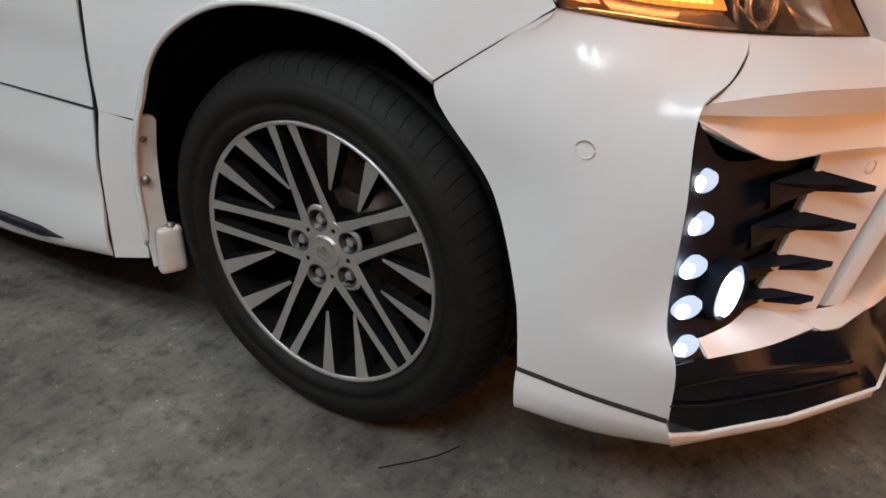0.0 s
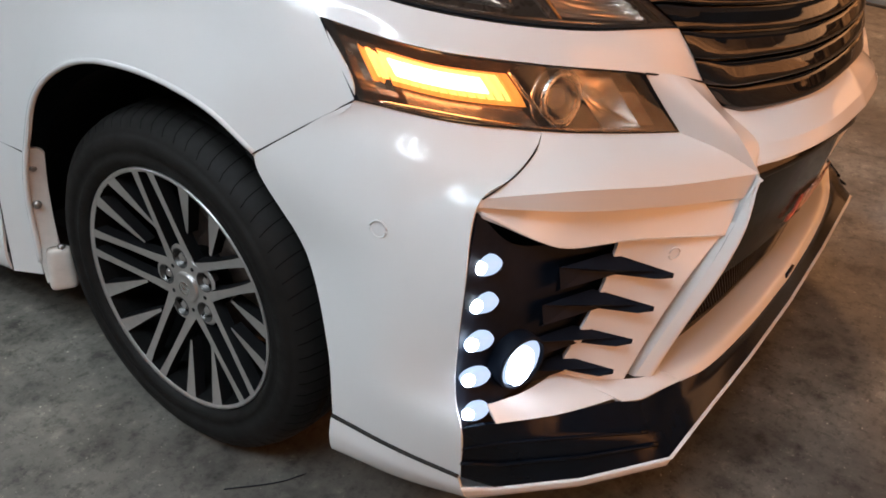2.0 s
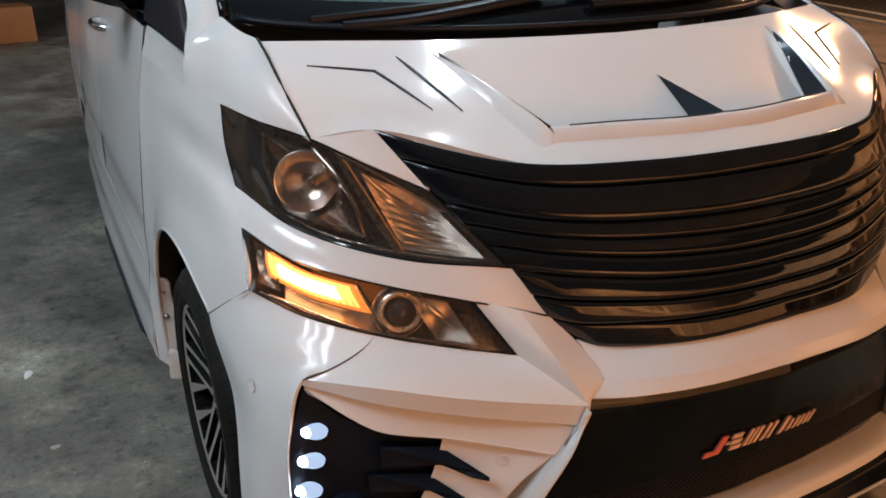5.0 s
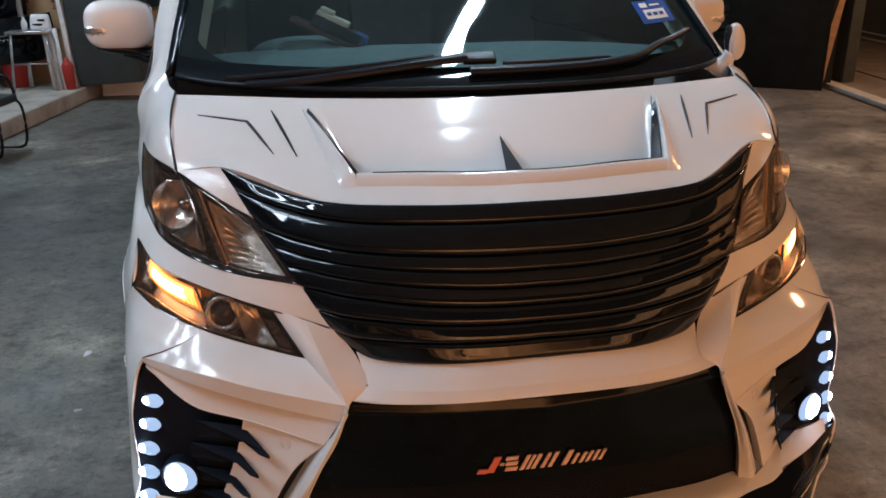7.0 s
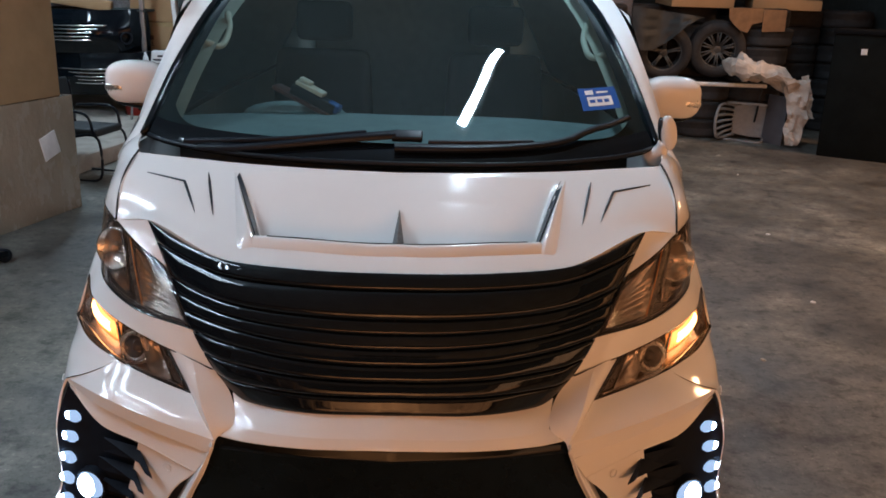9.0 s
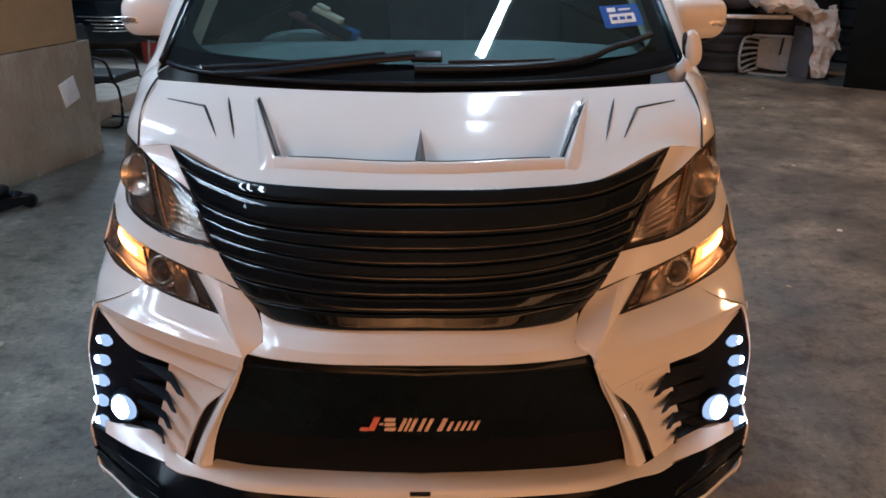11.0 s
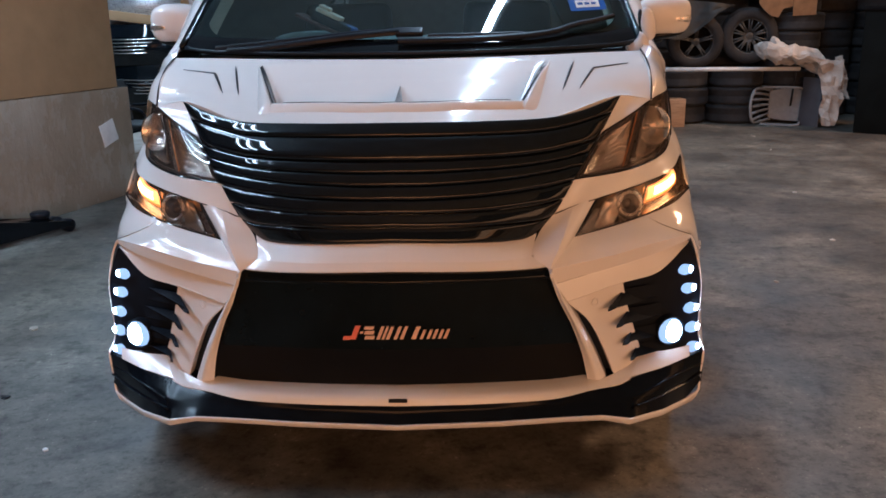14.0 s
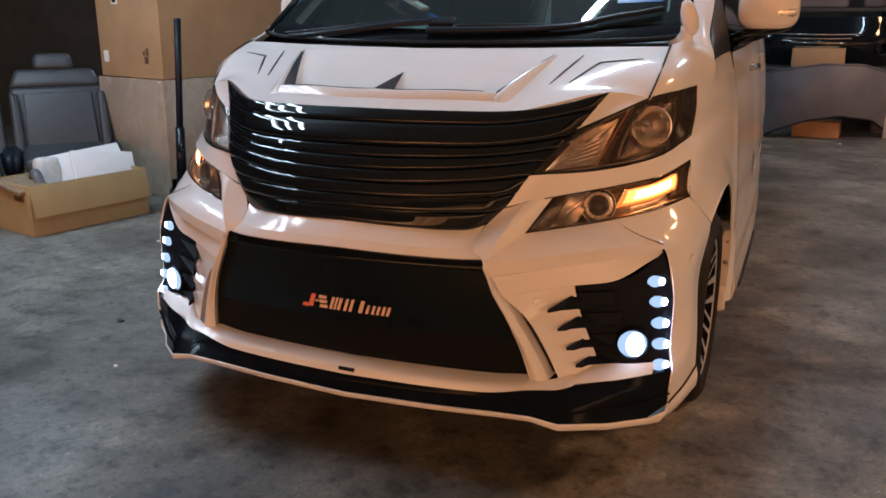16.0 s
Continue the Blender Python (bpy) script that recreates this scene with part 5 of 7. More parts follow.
# small parking mirror on the far wing
mini = part("wing_mirror", moved(pebble(0.026, 0.026, 0.056, 2.2), pose(0.806, -0.010, 1.283, 10, -14, 0)), PAINT, van, "small white parking mirror on the wing")
part("mirror_stalk", tube(curve([(0.786, 0.03, 1.195), (0.794, 0.012, 1.222), (0.800, -0.003, 1.255)], 10), [0.046, 0.040, 0.034, 0.029, 0.025, 0.022, 0.020, 0.019, 0.019, 0.019], 14), PAINT, mini)
part("mirror_glass", moved(pebble(0.010, 0.018, 0.046, 2.2), pose(0.786, -0.008, 1.287, 10, -14, 10)), PROJ, mini)


def on_glass(x, v, lift):
    u = abs(x) / 0.79
    q = on_sheet(ws, min(u, 1), v) - on_sheet(wn, min(u, 1), v) * lift
    return (math.copysign(q[0], x), q[1], q[2])


def flat_bar(path, widths, high):
    """A flat tapered bar along a line on the glass."""
    p = np.array(path)
    t = np.gradient(p, axis=0)
    nrm = np.array((0.0, -0.47, 0.88))
    side = np.cross(t, nrm)
    side /= np.linalg.norm(side, axis=1)[:, None]
    w, h = np.array(widths)[:, None], nrm * high
    return grid(np.stack([p - side * w, p - side * w * 0.8 + h, p + side * w * 0.8 + h, p + side * w, p - side * w], 1))


def wiper(line, blade, label):
    """An arm along places (x, up the glass) and the blade under it."""
    p = curve([on_glass(x, v, 0.014) for x, v in line], 16)
    w = part("wiper_arm", flat_bar(p, [0.015 - 0.0005 * k for k in range(16)], 0.012), SATIN_BLACK, van, label)
    q = curve([on_glass(x, v, 0.004) for x, v in blade], 16)
    part("wiper_blade", flat_bar(q, [0.006] * 16, 0.016), SATIN_BLACK, w)
    return w


w1 = wiper([(-0.02, 0.104), (-0.16, 0.078), (-0.30, 0.046), (-0.44, 0.014), (-0.56, -0.006)], [(-0.10, 0.112), (-0.30, 0.072), (-0.62, 0.012)], "black wiper arm lying along the glass foot")
wiper([(-0.02, 0.052), (0.19, 0.052), (0.35, 0.058), (0.46, 0.074), (0.54, 0.108), (0.60, 0.118), (0.70, 0.142)], [(0.07, 0.080), (0.20, 0.080), (0.36, 0.078)], "black wiper arm bent up at its end")
part("wiper_pivot", moved(box((0.090, 0.040, 0.018), (0, 0, -0.006), 0.007, 3), Matrix.Translation(on_glass(0.012, 0.104, 0.012)) @ Euler((0.49, 0, 0)).to_matrix().to_4x4()), SATIN_BLACK, w1)
part("cowl_panel", grid(np.array([[on_glass(x, v, 0.0016 + 0.004 * math.sin(v / 0.085 * math.pi)) for v in np.linspace(0.0, 0.085, 8)] for x in np.linspace(-0.775, 0.775, 60)])), GLOSS_BLACK, van, "gloss black cowl under the wipers")
part("cowl_strip", tube([on_glass(x, 0.004, 0.006) for x in np.linspace(-0.77, 0.77, 40)], 0.007, 6), SATIN_BLACK, van)

# --- cabin ---
cabin = part("dashboard", grid(whole(loft([[(0, -0.12, 1.200), (0.4, -0.06, 1.200), (0.74, 0.08, 1.200)], [(0, 0.20, 1.235), (0.4, 0.22, 1.232), (0.78, 0.26, 1.215)], [(0, 0.50, 1.225), (0.4, 0.50, 1.225), (0.82, 0.50, 1.20)], [(0, 0.60, 1.12), (0.4, 0.60, 1.12), (0.84, 0.58, 1.10)], [(0, 0.66, 0.85), (0.4, 0.66, 0.85), (0.85, 0.62, 0.85)]], 24, 24))), DASH, van, "grey-blue dashboard top")
part("instrument_hood", moved(pebble(0.19, 0.11, 0.06, 2.4), pose(-0.40, 0.52, 1.205)), DASH, cabin)
ringp = [(0.185 * math.cos(a), 0, 0.185 * math.sin(a)) for a in np.linspace(0, 2 * math.pi, 40, endpoint=False)]
swm = pose(-0.40, 0.70, 1.03, -28)
part("steering_wheel", moved(tube(ringp, 0.015, 10, True), swm), SATIN_BLACK, van)
part("cabin_floor", box((1.6, 3.1, 0.06), (0, 2.2, 0.66), 0.01), MATT_BLACK, van)
part("headlining", grid(whole(roof * np.array((0.97, 1, 1)) - np.array((0, -0.02, 0.04)))), BEIGE, van)
part("cabin_back", box((1.5, 0.08, 1.1), (0, 3.75, 0.68), 0.02), DASH, van)
for x in (-0.40, 0.40):
    part("front_seat", join(box((0.50, 0.50, 0.16), (x, 1.10, 0.70), 0.05, 3), moved(box((0.50, 0.14, 0.62), (0, 0, 0), 0.05, 3, (0.86, 0.9)), pose(x, 1.36, 0.78, -14)), moved(box((0.26, 0.10, 0.18), (0, 0, 0), 0.04, 3), pose(x, 1.53, 1.42, -10))), simple("seat_fabric", (0.014, 0.016, 0.017), 0.9, spec=0.2), van)
both("pillar_trim", grid(coons([(p[0] - 0.075, p[1] + 0.045, p[2] - 0.012) for p in WS_SIDE], [(p[0] + 0.02, p[1] + 0.13, p[2] - 0.01) for p in WS_SIDE], [(0.715, 0.090, 1.21), (0.81, 0.175, 1.212)], [(0.59, 1.005, 1.678), (0.685, 1.09, 1.68)], 20, 6)), BEIGE, van, "beige pillar trim")
both("grab_handle", tube(curve([(0.715, 0.52, 1.47), (0.665, 0.54, 1.45), (0.645, 0.62, 1.50), (0.665, 0.70, 1.56)], 16), 0.012, 8), BEIGE, van)
GM = pose(-0.33, 0.42, 1.285, 0, 24, -14)
gadget = part("dash_model", moved(box((0.27, 0.075, 0.014), (0, 0, -0.02), 0.004), GM), simple("dark_red_plastic", (0.06, 0.02, 0.018), 0.4), van, "small dark model on the dashboard with a cream top")
part("model_body", moved(box((0.17, 0.055, 0.036), (0.01, 0, -0.006), 0.005), GM), SATIN_BLACK, gadget)
part("model_top", moved(box((0.105, 0.05, 0.016), (-0.015, 0, 0.031), 0.004), GM), BEIGE, gadget)
part("model_top", moved(box((0.045, 0.035, 0.012), (-0.04, 0, 0.048), 0.004), GM), BEIGE, gadget)
part("model_front", moved(box((0.045, 0.052, 0.030), (0.085, 0, 0.002), 0.008), GM), STICKER_BLUE, gadget)
# road tax sticker, words too small to read become bars
def glass_patch(x0, x1, v0, v1, lift):
    return grid(np.array([[on_glass(x0 + (x1 - x0) * a / 4, v0 + (v1 - v0) * b / 4, lift) for b in range(5)] for a in range(5)]))


st = part("windscreen_sticker", glass_patch(0.545, 0.695, 0.205, 0.305, 0.002), STICKER_BLUE, van, "blue and white windscreen sticker")
part("sticker_field", glass_patch(0.570, 0.668, 0.222, 0.264, 0.003), WHITE_PLASTIC, st)
part("sticker_bar", glass_patch(0.568, 0.600, 0.274, 0.294, 0.003), WHITE_PLASTIC, st)
part("sticker_bar", glass_patch(0.612, 0.660, 0.279, 0.287, 0.003), WHITE_PLASTIC, st)
for k in range(3):
    part("sticker_bar", glass_patch(0.578 + 0.028 * k, 0.598 + 0.028 * k, 0.236, 0.250, 0.004), STICKER_BLUE, st)


# the tail sits level with the floor, and the nose dips a little
for ob in van.children_recursive:
    top = ob
    while top.parent is not van:
        top = top.parent
    if ob.type == "MESH" and not top.name.startswith("wheel"):
        for v in ob.data.vertices:
            v.co.z -= RAKE * max(0.0, v.co.y - 0.3)
            v.co.x *= 1.0 - 0.07 * max(0.0, (v.co.y - 1.5) / 2.45) ** 1.3
van.matrix_basis = Matrix.LocRotScale((0, 0.0056, -0.0037), Euler((radians(1.752), 0, 0)), (0.9724, 0.9724, 0.9724))


# ---- the workshop ----
def concrete():
    m, nt, b = material("worn_concrete_floor")
    broad = noise_node(nt, 0.55, 6, 0.60)
    f1 = noise_node(nt, 1.7, 9, 0.66)
    f2 = noise_node(nt, 6.5, 8, 0.68)
    f3 = noise_node(nt, 48.0, 5, 0.7)
    f4 = noise_node(nt, 2.9, 10, 0.74, (1, 1.25, 1))
    f5 = noise_node(nt, 95.0, 2, 0.5)

    def times(a, b, amount):
        mx = nt.nodes.new("ShaderNodeMixRGB")
        mx.blend_type = "MULTIPLY"
        mx.inputs[0].default_value = amount
        nt.links.new(a, mx.inputs[1])
        nt.links.new(b, mx.inputs[2])
        return mx.outputs[0]
    f6 = noise_node(nt, 17.0, 8, 0.72)
    c = ramp(nt, f1, [(0.30, (0.080, 0.076, 0.068)), (0.44, (0.142, 0.134, 0.118)), (0.57, (0.206, 0.194, 0.168)), (0.68, (0.335, 0.315, 0.272))])
    c = times(c, ramp(nt, broad, [(0.32, (0.60, 0.60, 0.62)), (0.50, (1, 1, 1)), (0.66, (1.30, 1.28, 1.20))]), 0.9)
    c = times(c, ramp(nt, f2, [(0.34, (0.36, 0.36, 0.37)), (0.47, (0.90, 0.90, 0.90)), (0.60, (1.06, 1.06, 1.05)), (0.68, (1.42, 1.40, 1.34))]), 0.9)
    c = times(c, ramp(nt, f6, [(0.33, (0.34, 0.34, 0.34)), (0.46, (0.90, 0.90, 0.90)), (0.60, (1.05, 1.05, 1.05)), (0.70, (1.70, 1.68, 1.60))]), 0.9)
    c = times(c, ramp(nt, f4, [(0.33, (0.40, 0.39, 0.40)), (0.41, (0.85, 0.85, 0.85)), (0.62, (1, 1, 1)), (0.70, (1.5, 1.48, 1.40))]), 0.8)
    c = times(c, ramp(nt, f3, [(0.34, (0.50, 0.50, 0.50)), (0.47, (1, 1, 1)), (0.61, (1, 1, 1)), (0.70, (1.9, 1.9, 1.8))]), 0.8)
    c = times(c, ramp(nt, f5, [(0.26, (0.45, 0.45, 0.45)), (0.34, (1, 1, 1)), (0.70, (1, 1, 1)), (0.75, (3.2, 3.2, 3.0))]), 0.85)
    nt.links.new(c, b.inputs["Base Color"])
    nt.links.new(ramp(nt, f1, [(0.32, grey(0.36)), (0.50, grey(0.56)), (0.70, grey(0.76))]), b.inputs["Roughness"])
    bump(nt, b, f2, 0.12, 0.006)
    return m


CONCRETE = concrete()
APRON = simple("street_concrete", (0.155, 0.130, 0.110), 0.75, vary=0.35, scale=2.2, bumps=0.2, bump_scale=30)
ASPHALT = simple("asphalt", (0.055, 0.052, 0.05), 0.8, vary=0.3, scale=6, bumps=0.3, bump_scale=80)
KERB = simple("kerb_concrete", (0.40, 0.36, 0.31), 0.75, vary=0.25, scale=5)
DARK_WALL = simple("dark_sheet_wall", (0.034, 0.043, 0.043), 0.7, vary=0.3, scale=3)
# pale so that the windscreen mirrors it and tube light bounces down
CEILING = simple("dull_roof_sheet", (0.30, 0.35, 0.37), 0.7, vary=0.2, scale=2)
OPEN_CARD = simple("yellowish_cardboard", (0.33, 0.235, 0.105), 0.78, vary=0.10, scale=5, bumps=0.06, bump_scale=40)
CARD = simple("brown_cardboard", (0.36, 0.235, 0.118), 0.78, vary=0.10, scale=5, bumps=0.06, bump_scale=40)
CARD_DARK = simple("cardboard_orange", (0.42, 0.22, 0.10), 0.75, vary=0.10, scale=6)
TAPE = simple("printed_ink", (0.10, 0.05, 0.03), 0.7)
WHITE_BOX = simple("white_foam", (0.70, 0.70, 0.70), 0.7, vary=0.04)
RED = simple("red_metal", (0.40, 0.03, 0.02), 0.45)
STEEL = simple("bare_steel", (0.5, 0.5, 0.52), 0.35, metal=0.9)
LEATHER = simple("grey_black_leather", (0.034, 0.038, 0.042), 0.5, vary=0.15, scale=12, bumps=0.12, bump_scale=60)
GREY_PLASTIC = simple("grey_bumper_plastic", (0.10, 0.10, 0.115), 0.5, vary=0.2, scale=4)
SILVER_PAINT = simple("silver_paint", (0.45, 0.46, 0.48), 0.3, metal=0.5)
CLOTH = simple("white_dust_sheet", (0.56, 0.51, 0.46), 0.85, vary=0.22, scale=9)
TORN = simple("torn_cardboard", (0.20, 0.115, 0.055), 0.85, vary=0.25, scale=9)
CHAIR_WHITE = simple("dull_white_plastic", (0.27, 0.29, 0.31), 0.5, vary=0.12)
OLD_RUBBER = simple("dusty_tyres", (0.021, 0.021, 0.023), 0.8, vary=0.4, scale=8, bumps=0.2, bump_scale=40)
WOOD = simple("pale_wood", (0.34, 0.22, 0.13), 0.7, vary=0.25, scale=6, stretch=(1, 1, 8))


def wrap_film():
    m, nt, b = material("stretch_wrapped_carton")
    f1 = noise_node(nt, 3.0, 5, 0.6)
    nt.links.new(ramp(nt, f1, [(0.3, (0.29, 0.235, 0.170)), (0.7, (0.40, 0.335, 0.255))]), b.inputs["Base Color"])
    f2 = noise_node(nt, 5.0, 6, 0.70, (1.25, 1.25, 0.75))
    nt.links.new(ramp(nt, f2, [(0.35, grey(0.10)), (0.65, grey(0.40))]), b.inputs["Roughness"])
    b.inputs["Coat Weight"].default_value = 1.0
    b.inputs["Coat Roughness"].default_value = 0.10
    bump(nt, b, f2, 0.34, 0.03)
    return m


FILM = wrap_film()

# ground in one sheet; apron and road lie across the mouth of the shop
part("floor", grid(np.array([[(x, y, 0.0) for y in np.linspace(-40.0, 40.0, 40)] for x in np.linspace(-30.0, 40.0, 40)])), CONCRETE, None)["kind"] = "structure"
tagged(bpy.data.objects["floor"], "stained grey concrete workshop floor", "floor")
STREET = pose(4.30, 0.0, 0.0, 0, 0, -10.8)


def street(name, geo, mat, label, category):
    ob = part(name, geo, mat)
    ob.matrix_world = STREET
    tagged(ob, label, category, kind="structure")


street("drain_edge", box((0.05, 60, 0.02), (0, 0, -0.012), 0.004), GAP, "dark drain slot along the shop mouth", "drain")
street("kerb", box((0.16, 60, 0.05), (0.12, 0, -0.01), 0.012), KERB, "worn concrete kerb", "kerb")
street("apron", grid(np.array([[(x, y, 0.006) for y in np.linspace(-40, 40, 12)] for x in np.linspace(0.19, 2.75, 6)])), APRON, "pale cracked concrete apron", "pavement")
street("apron_joint", box((0.04, 60, 0.012), (0.95, 0, 0.0), 0.003), GAP, "dark joint across the apron", "joint")
street("road_edge", box((0.12, 60, 0.05), (2.80, 0, -0.01), 0.01), KERB, "pale road edge stones", "kerb")
street("road", grid(np.array([[(x, y, 0.005) for y in np.linspace(-40, 40, 12)] for x in np.linspace(2.86, 30, 8)])), ASPHALT, "dark asphalt road", "road")
street("road_line", box((0.12, 40, 0.006), (3.45, 0, 0.003), 0.001), WHITE_PLASTIC, "painted white road line", "road line")
tagged(part("road_front", grid(np.array([[(x, y, 0.004) for y in np.linspace(-40, -7.5, 10)] for x in np.linspace(-30, 3.0, 10)])), ASPHALT), "dark asphalt road before the shop", "road", kind="structure")
tagged(part("ceiling", grid(np.array([[(x, y, 4.1 + 0.02 * (i % 2)) for y in np.linspace(-6.0, 13.0, 6)] for i, x in enumerate(np.linspace(-9.0, 6.0, 80))])), CEILING), "unseen pale corrugated roof that bounces light", "ceiling", kind="structure")
tagged(part("wall_north", box((15.2, 0.15, 4.1), (-1.5, 11.8, 0), 0.01), DARK_WALL), "dark back wall", "wall", kind="structure")
tagged(part("wall_west", box((0.15, 18, 4.1), (-9.0, 3, 0), 0.01), DARK_WALL), "dark side wall", "wall", kind="structure")
tagged(part("wall_east", box((0.15, 5.3, 4.1), (5.95, 9.1, 0), 0.01), DARK_WALL), "dark side wall", "wall", kind="structure")
tagged(part("partition", box((4.8, 0.10, 3.2), (-6.3, 4.4, 0), 0.01), DARK_WALL), "black partition behind the seat", "wall", kind="structure")
tagged(part("raised_floor", moved(box((6.0, 6.15, 0.15), (0, 0, 0), 0.015), pose(-5.29, 8.08, 0, 0, 0, -10)), KERB), "raised concrete platform", "platform", kind="structure")


def fixture(x, y, z, length, turn, power):
    f = tagged(empty("tube_light", (x, y, z)), "unseen white batten light with bright tube", "ceiling light", "workshop lights")
    part("batten", box((0.10, length, 0.05), (0, 0, 0.0), 0.006), WHITE_PLASTIC, f)
    part("hanger", join(box((0.012, 0.012, 4.12 - z - 0.05), (0, -length / 3, 0.05), 0.001), box((0.012, 0.012, 4.12 - z - 0.05), (0, length / 3, 0.05), 0.001)), STEEL, f)
    part("tube", tube([(0, -length / 2 + 0.03, -0.025), (0, length / 2 - 0.03, -0.025)], 0.016, 12), emitter("lit_tube", (0.95, 0.98, 1.0), 25.0), f)
    f.rotation_euler = (0, 0, radians(turn))
    return f


for tb in TUBES:
    fixture(*tb)


def carton(size, m, mat, label, group=""):
    c = part("cardboard_box", box(size, (0, 0, 0), 0.006), mat)
    c.matrix_world = m
    return tagged(c, label, "box", group)


# wrapped pallet carton and the plain one on it
SIDE_YAW = -15.3
wrapped = carton((0.80, 1.83, 0.82), pose(-3.049, 2.849, 0, 0, 0, SIDE_YAW), FILM, "large carton wrapped in clear stretch film")
part("shipping_note", moved(box((0.006, 0.165, 0.165), (0, 0, -0.0825), 0.001), pose(0.403, 0.63, 0.50, 16, 0, 0)), WHITE_PLASTIC, wrapped, "white paper note")
upper_c = carton((0.76, 1.70, 1.05), pose(-3.05, 2.80, 0.824, 0, 0, SIDE_YAW), CARD, "tall plain brown carton stacked on another")
for k, (dy, dz, w, h) in enumerate(((0.02, 0.72, 0.13, 0.09), (0.22, 0.72, 0.10, 0.09))):
    part("printed_mark", box((0.004, w, h), (0.3805, -0.35 + dy, dz), 0.001), TAPE, upper_c)
    part("printed_mark", box((0.004, w * 0.7, h * 0.65), (0.3825, -0.35 + dy, dz + h * 0.17), 0.001), CARD, upper_c)
for x, z, w, h in ((0.20, 0.10, 0.045, 0.05), (0.215, 0.155, 0.03, 0.05), (0.175, 0.155, 0.02, 0.03)):
    part("printed_mark", box((w, 0.004, h), (x, -0.8515, z), 0.001), TAPE, upper_c)
part("hand_hole", box((0.075, 0.004, 0.055), (-0.13, -0.8520, 0.50), 0.001), WHITE_PLASTIC, upper_c, "torn hand hole")
part("hole_inside", box((0.045, 0.004, 0.030), (-0.13, -0.8545, 0.512), 0.001), MATT_BLACK, upper_c)
for k in range(3):
    part("printed_mark", box((0.035, 0.004, 0.040), (0.06 + 0.055 * k, -0.8520, 0.665), 0.001), TAPE, upper_c)
part("printed_mark", box((0.30, 0.003, 0.006), (0.03, -0.8515, 0.735), 0.0005), TAPE, upper_c)
part("printed_mark", box((0.30, 0.003, 0.006), (0.03, -0.8515, 0.640), 0.0005), TAPE, upper_c)
part("paper_label", box((0.06, 0.004, 0.08), (-0.30, -0.8515, 0.10), 0.001), WHITE_PLASTIC, upper_c)
part("paper_label", box((0.08, 0.004, 0.05), (-0.29, -0.8515, 0.66), 0.001), WHITE_PLASTIC, upper_c)

# trolley jack with its upright handle
jack = tagged(empty("trolley_jack", (-2.59, 2.05, 0)), "black trolley jack with long upright handle", "jack")
part("jack_frame", join(prism([(-0.34, 0.03), (-0.34, 0.15), (-0.20, 0.17), (0.05, 0.12), (0.32, 0.075), (0.32, 0.045), (0.0, 0.035)], -0.115, -0.095, "x"), prism([(-0.34, 0.03), (-0.34, 0.15), (-0.20, 0.17), (0.05, 0.12), (0.32, 0.075), (0.32, 0.045), (0.0, 0.035)], 0.095, 0.115, "x"), box((0.19, 0.16, 0.10), (0, -0.24, 0.05), 0.012)), GLOSS_BLACK, jack, "", False)
part("lift_arm", prism([(-0.16, 0.06), (-0.16, 0.14), (0.20, 0.11), (0.24, 0.08), (0.20, 0.06)], -0.045, 0.045, "x"), GLOSS_BLACK, jack, "", False)
part("saddle", moved(capped([(0, 0.055), (0.03, 0.06), (0.04, 0.05), (0.04, 0)], 20, "z"), pose(0, 0.18, 0.11)), SATIN_BLACK, jack)
for a, b, r in ((-0.13, -0.30, 0.05), (0.13, -0.30, 0.05), (-0.06, 0.32, 0.042), (0.06, 0.32, 0.042)):
    part("castor", moved(capped([(-0.03, r * 0.9), (-0.025, r), (0.025, r), (0.03, r * 0.9)], 20), pose(a, b, r)), SATIN_BLACK, jack)
part("handle_socket", tube([(-0.006, -0.31, 0.08), (0.003, -0.294, 0.52)], [0.036, 0.030], 14), GLOSS_BLACK, jack)
part("handle", tube([(0, -0.30, 0.40), (0.012, -0.28, 0.8), (0.024, -0.258, 1.23)], [0.024, 0.022, 0.022], 12), SATIN_BLACK, jack)
jack.rotation_euler = (0, 0, radians(-29))

# open carton with foam, in front of the car seat
oc = tagged(empty("open_carton", (-3.05, 1.12, 0)), "open brown carton filled with packing", "box")
oc.rotation_euler = (0, 0, radians(77))
L, Wd, Hh = 0.78, 0.42, 0.30
for geo in (box((L, 0.008, Hh), (0, -Wd / 2, 0), 0.001), box((L, 0.008, Hh), (0, Wd / 2, 0), 0.001), box((0.008, Wd - 0.01, Hh), (-L / 2 + 0.005, 0, 0), 0.001), box((0.008, Wd - 0.01, Hh), (L / 2 - 0.005, 0, 0), 0.001)):
    part("carton_wall", geo, OPEN_CARD, oc)
part("carton_bottom", box((L - 0.02, Wd - 0.02, 0.008), (0, 0, 0.002), 0.001), OPEN_CARD, oc)
for dx, w in ((-0.30, 0.06), (-0.20, 0.07)):
    part("printed_mark", box((0.004, w, 0.05), (-L / 2 - 0.001, -0.02 + dx * 0.3, 0.20), 0.0005), TAPE, oc)
part("flap", moved(box((L, 0.006, 0.19), (0, 0, -0.19), 0.001), pose(0, -Wd / 2 - 0.004, Hh + 0.002, -12)), OPEN_CARD, oc)
part("flap", moved(box((L, 0.006, 0.19), (0, 0, -0.19), 0.001), pose(0, Wd / 2 + 0.004, Hh + 0.002, 14)), OPEN_CARD, oc)
foam = part("foam_block", moved(box((0.48, 0.10, 0.24), (0, 0, 0), 0.012), pose(-2.99, 1.25, 0.20, -28, -4, 74)), WHITE_BOX)
tagged(foam, "white foam packing block in the carton", "packing foam")
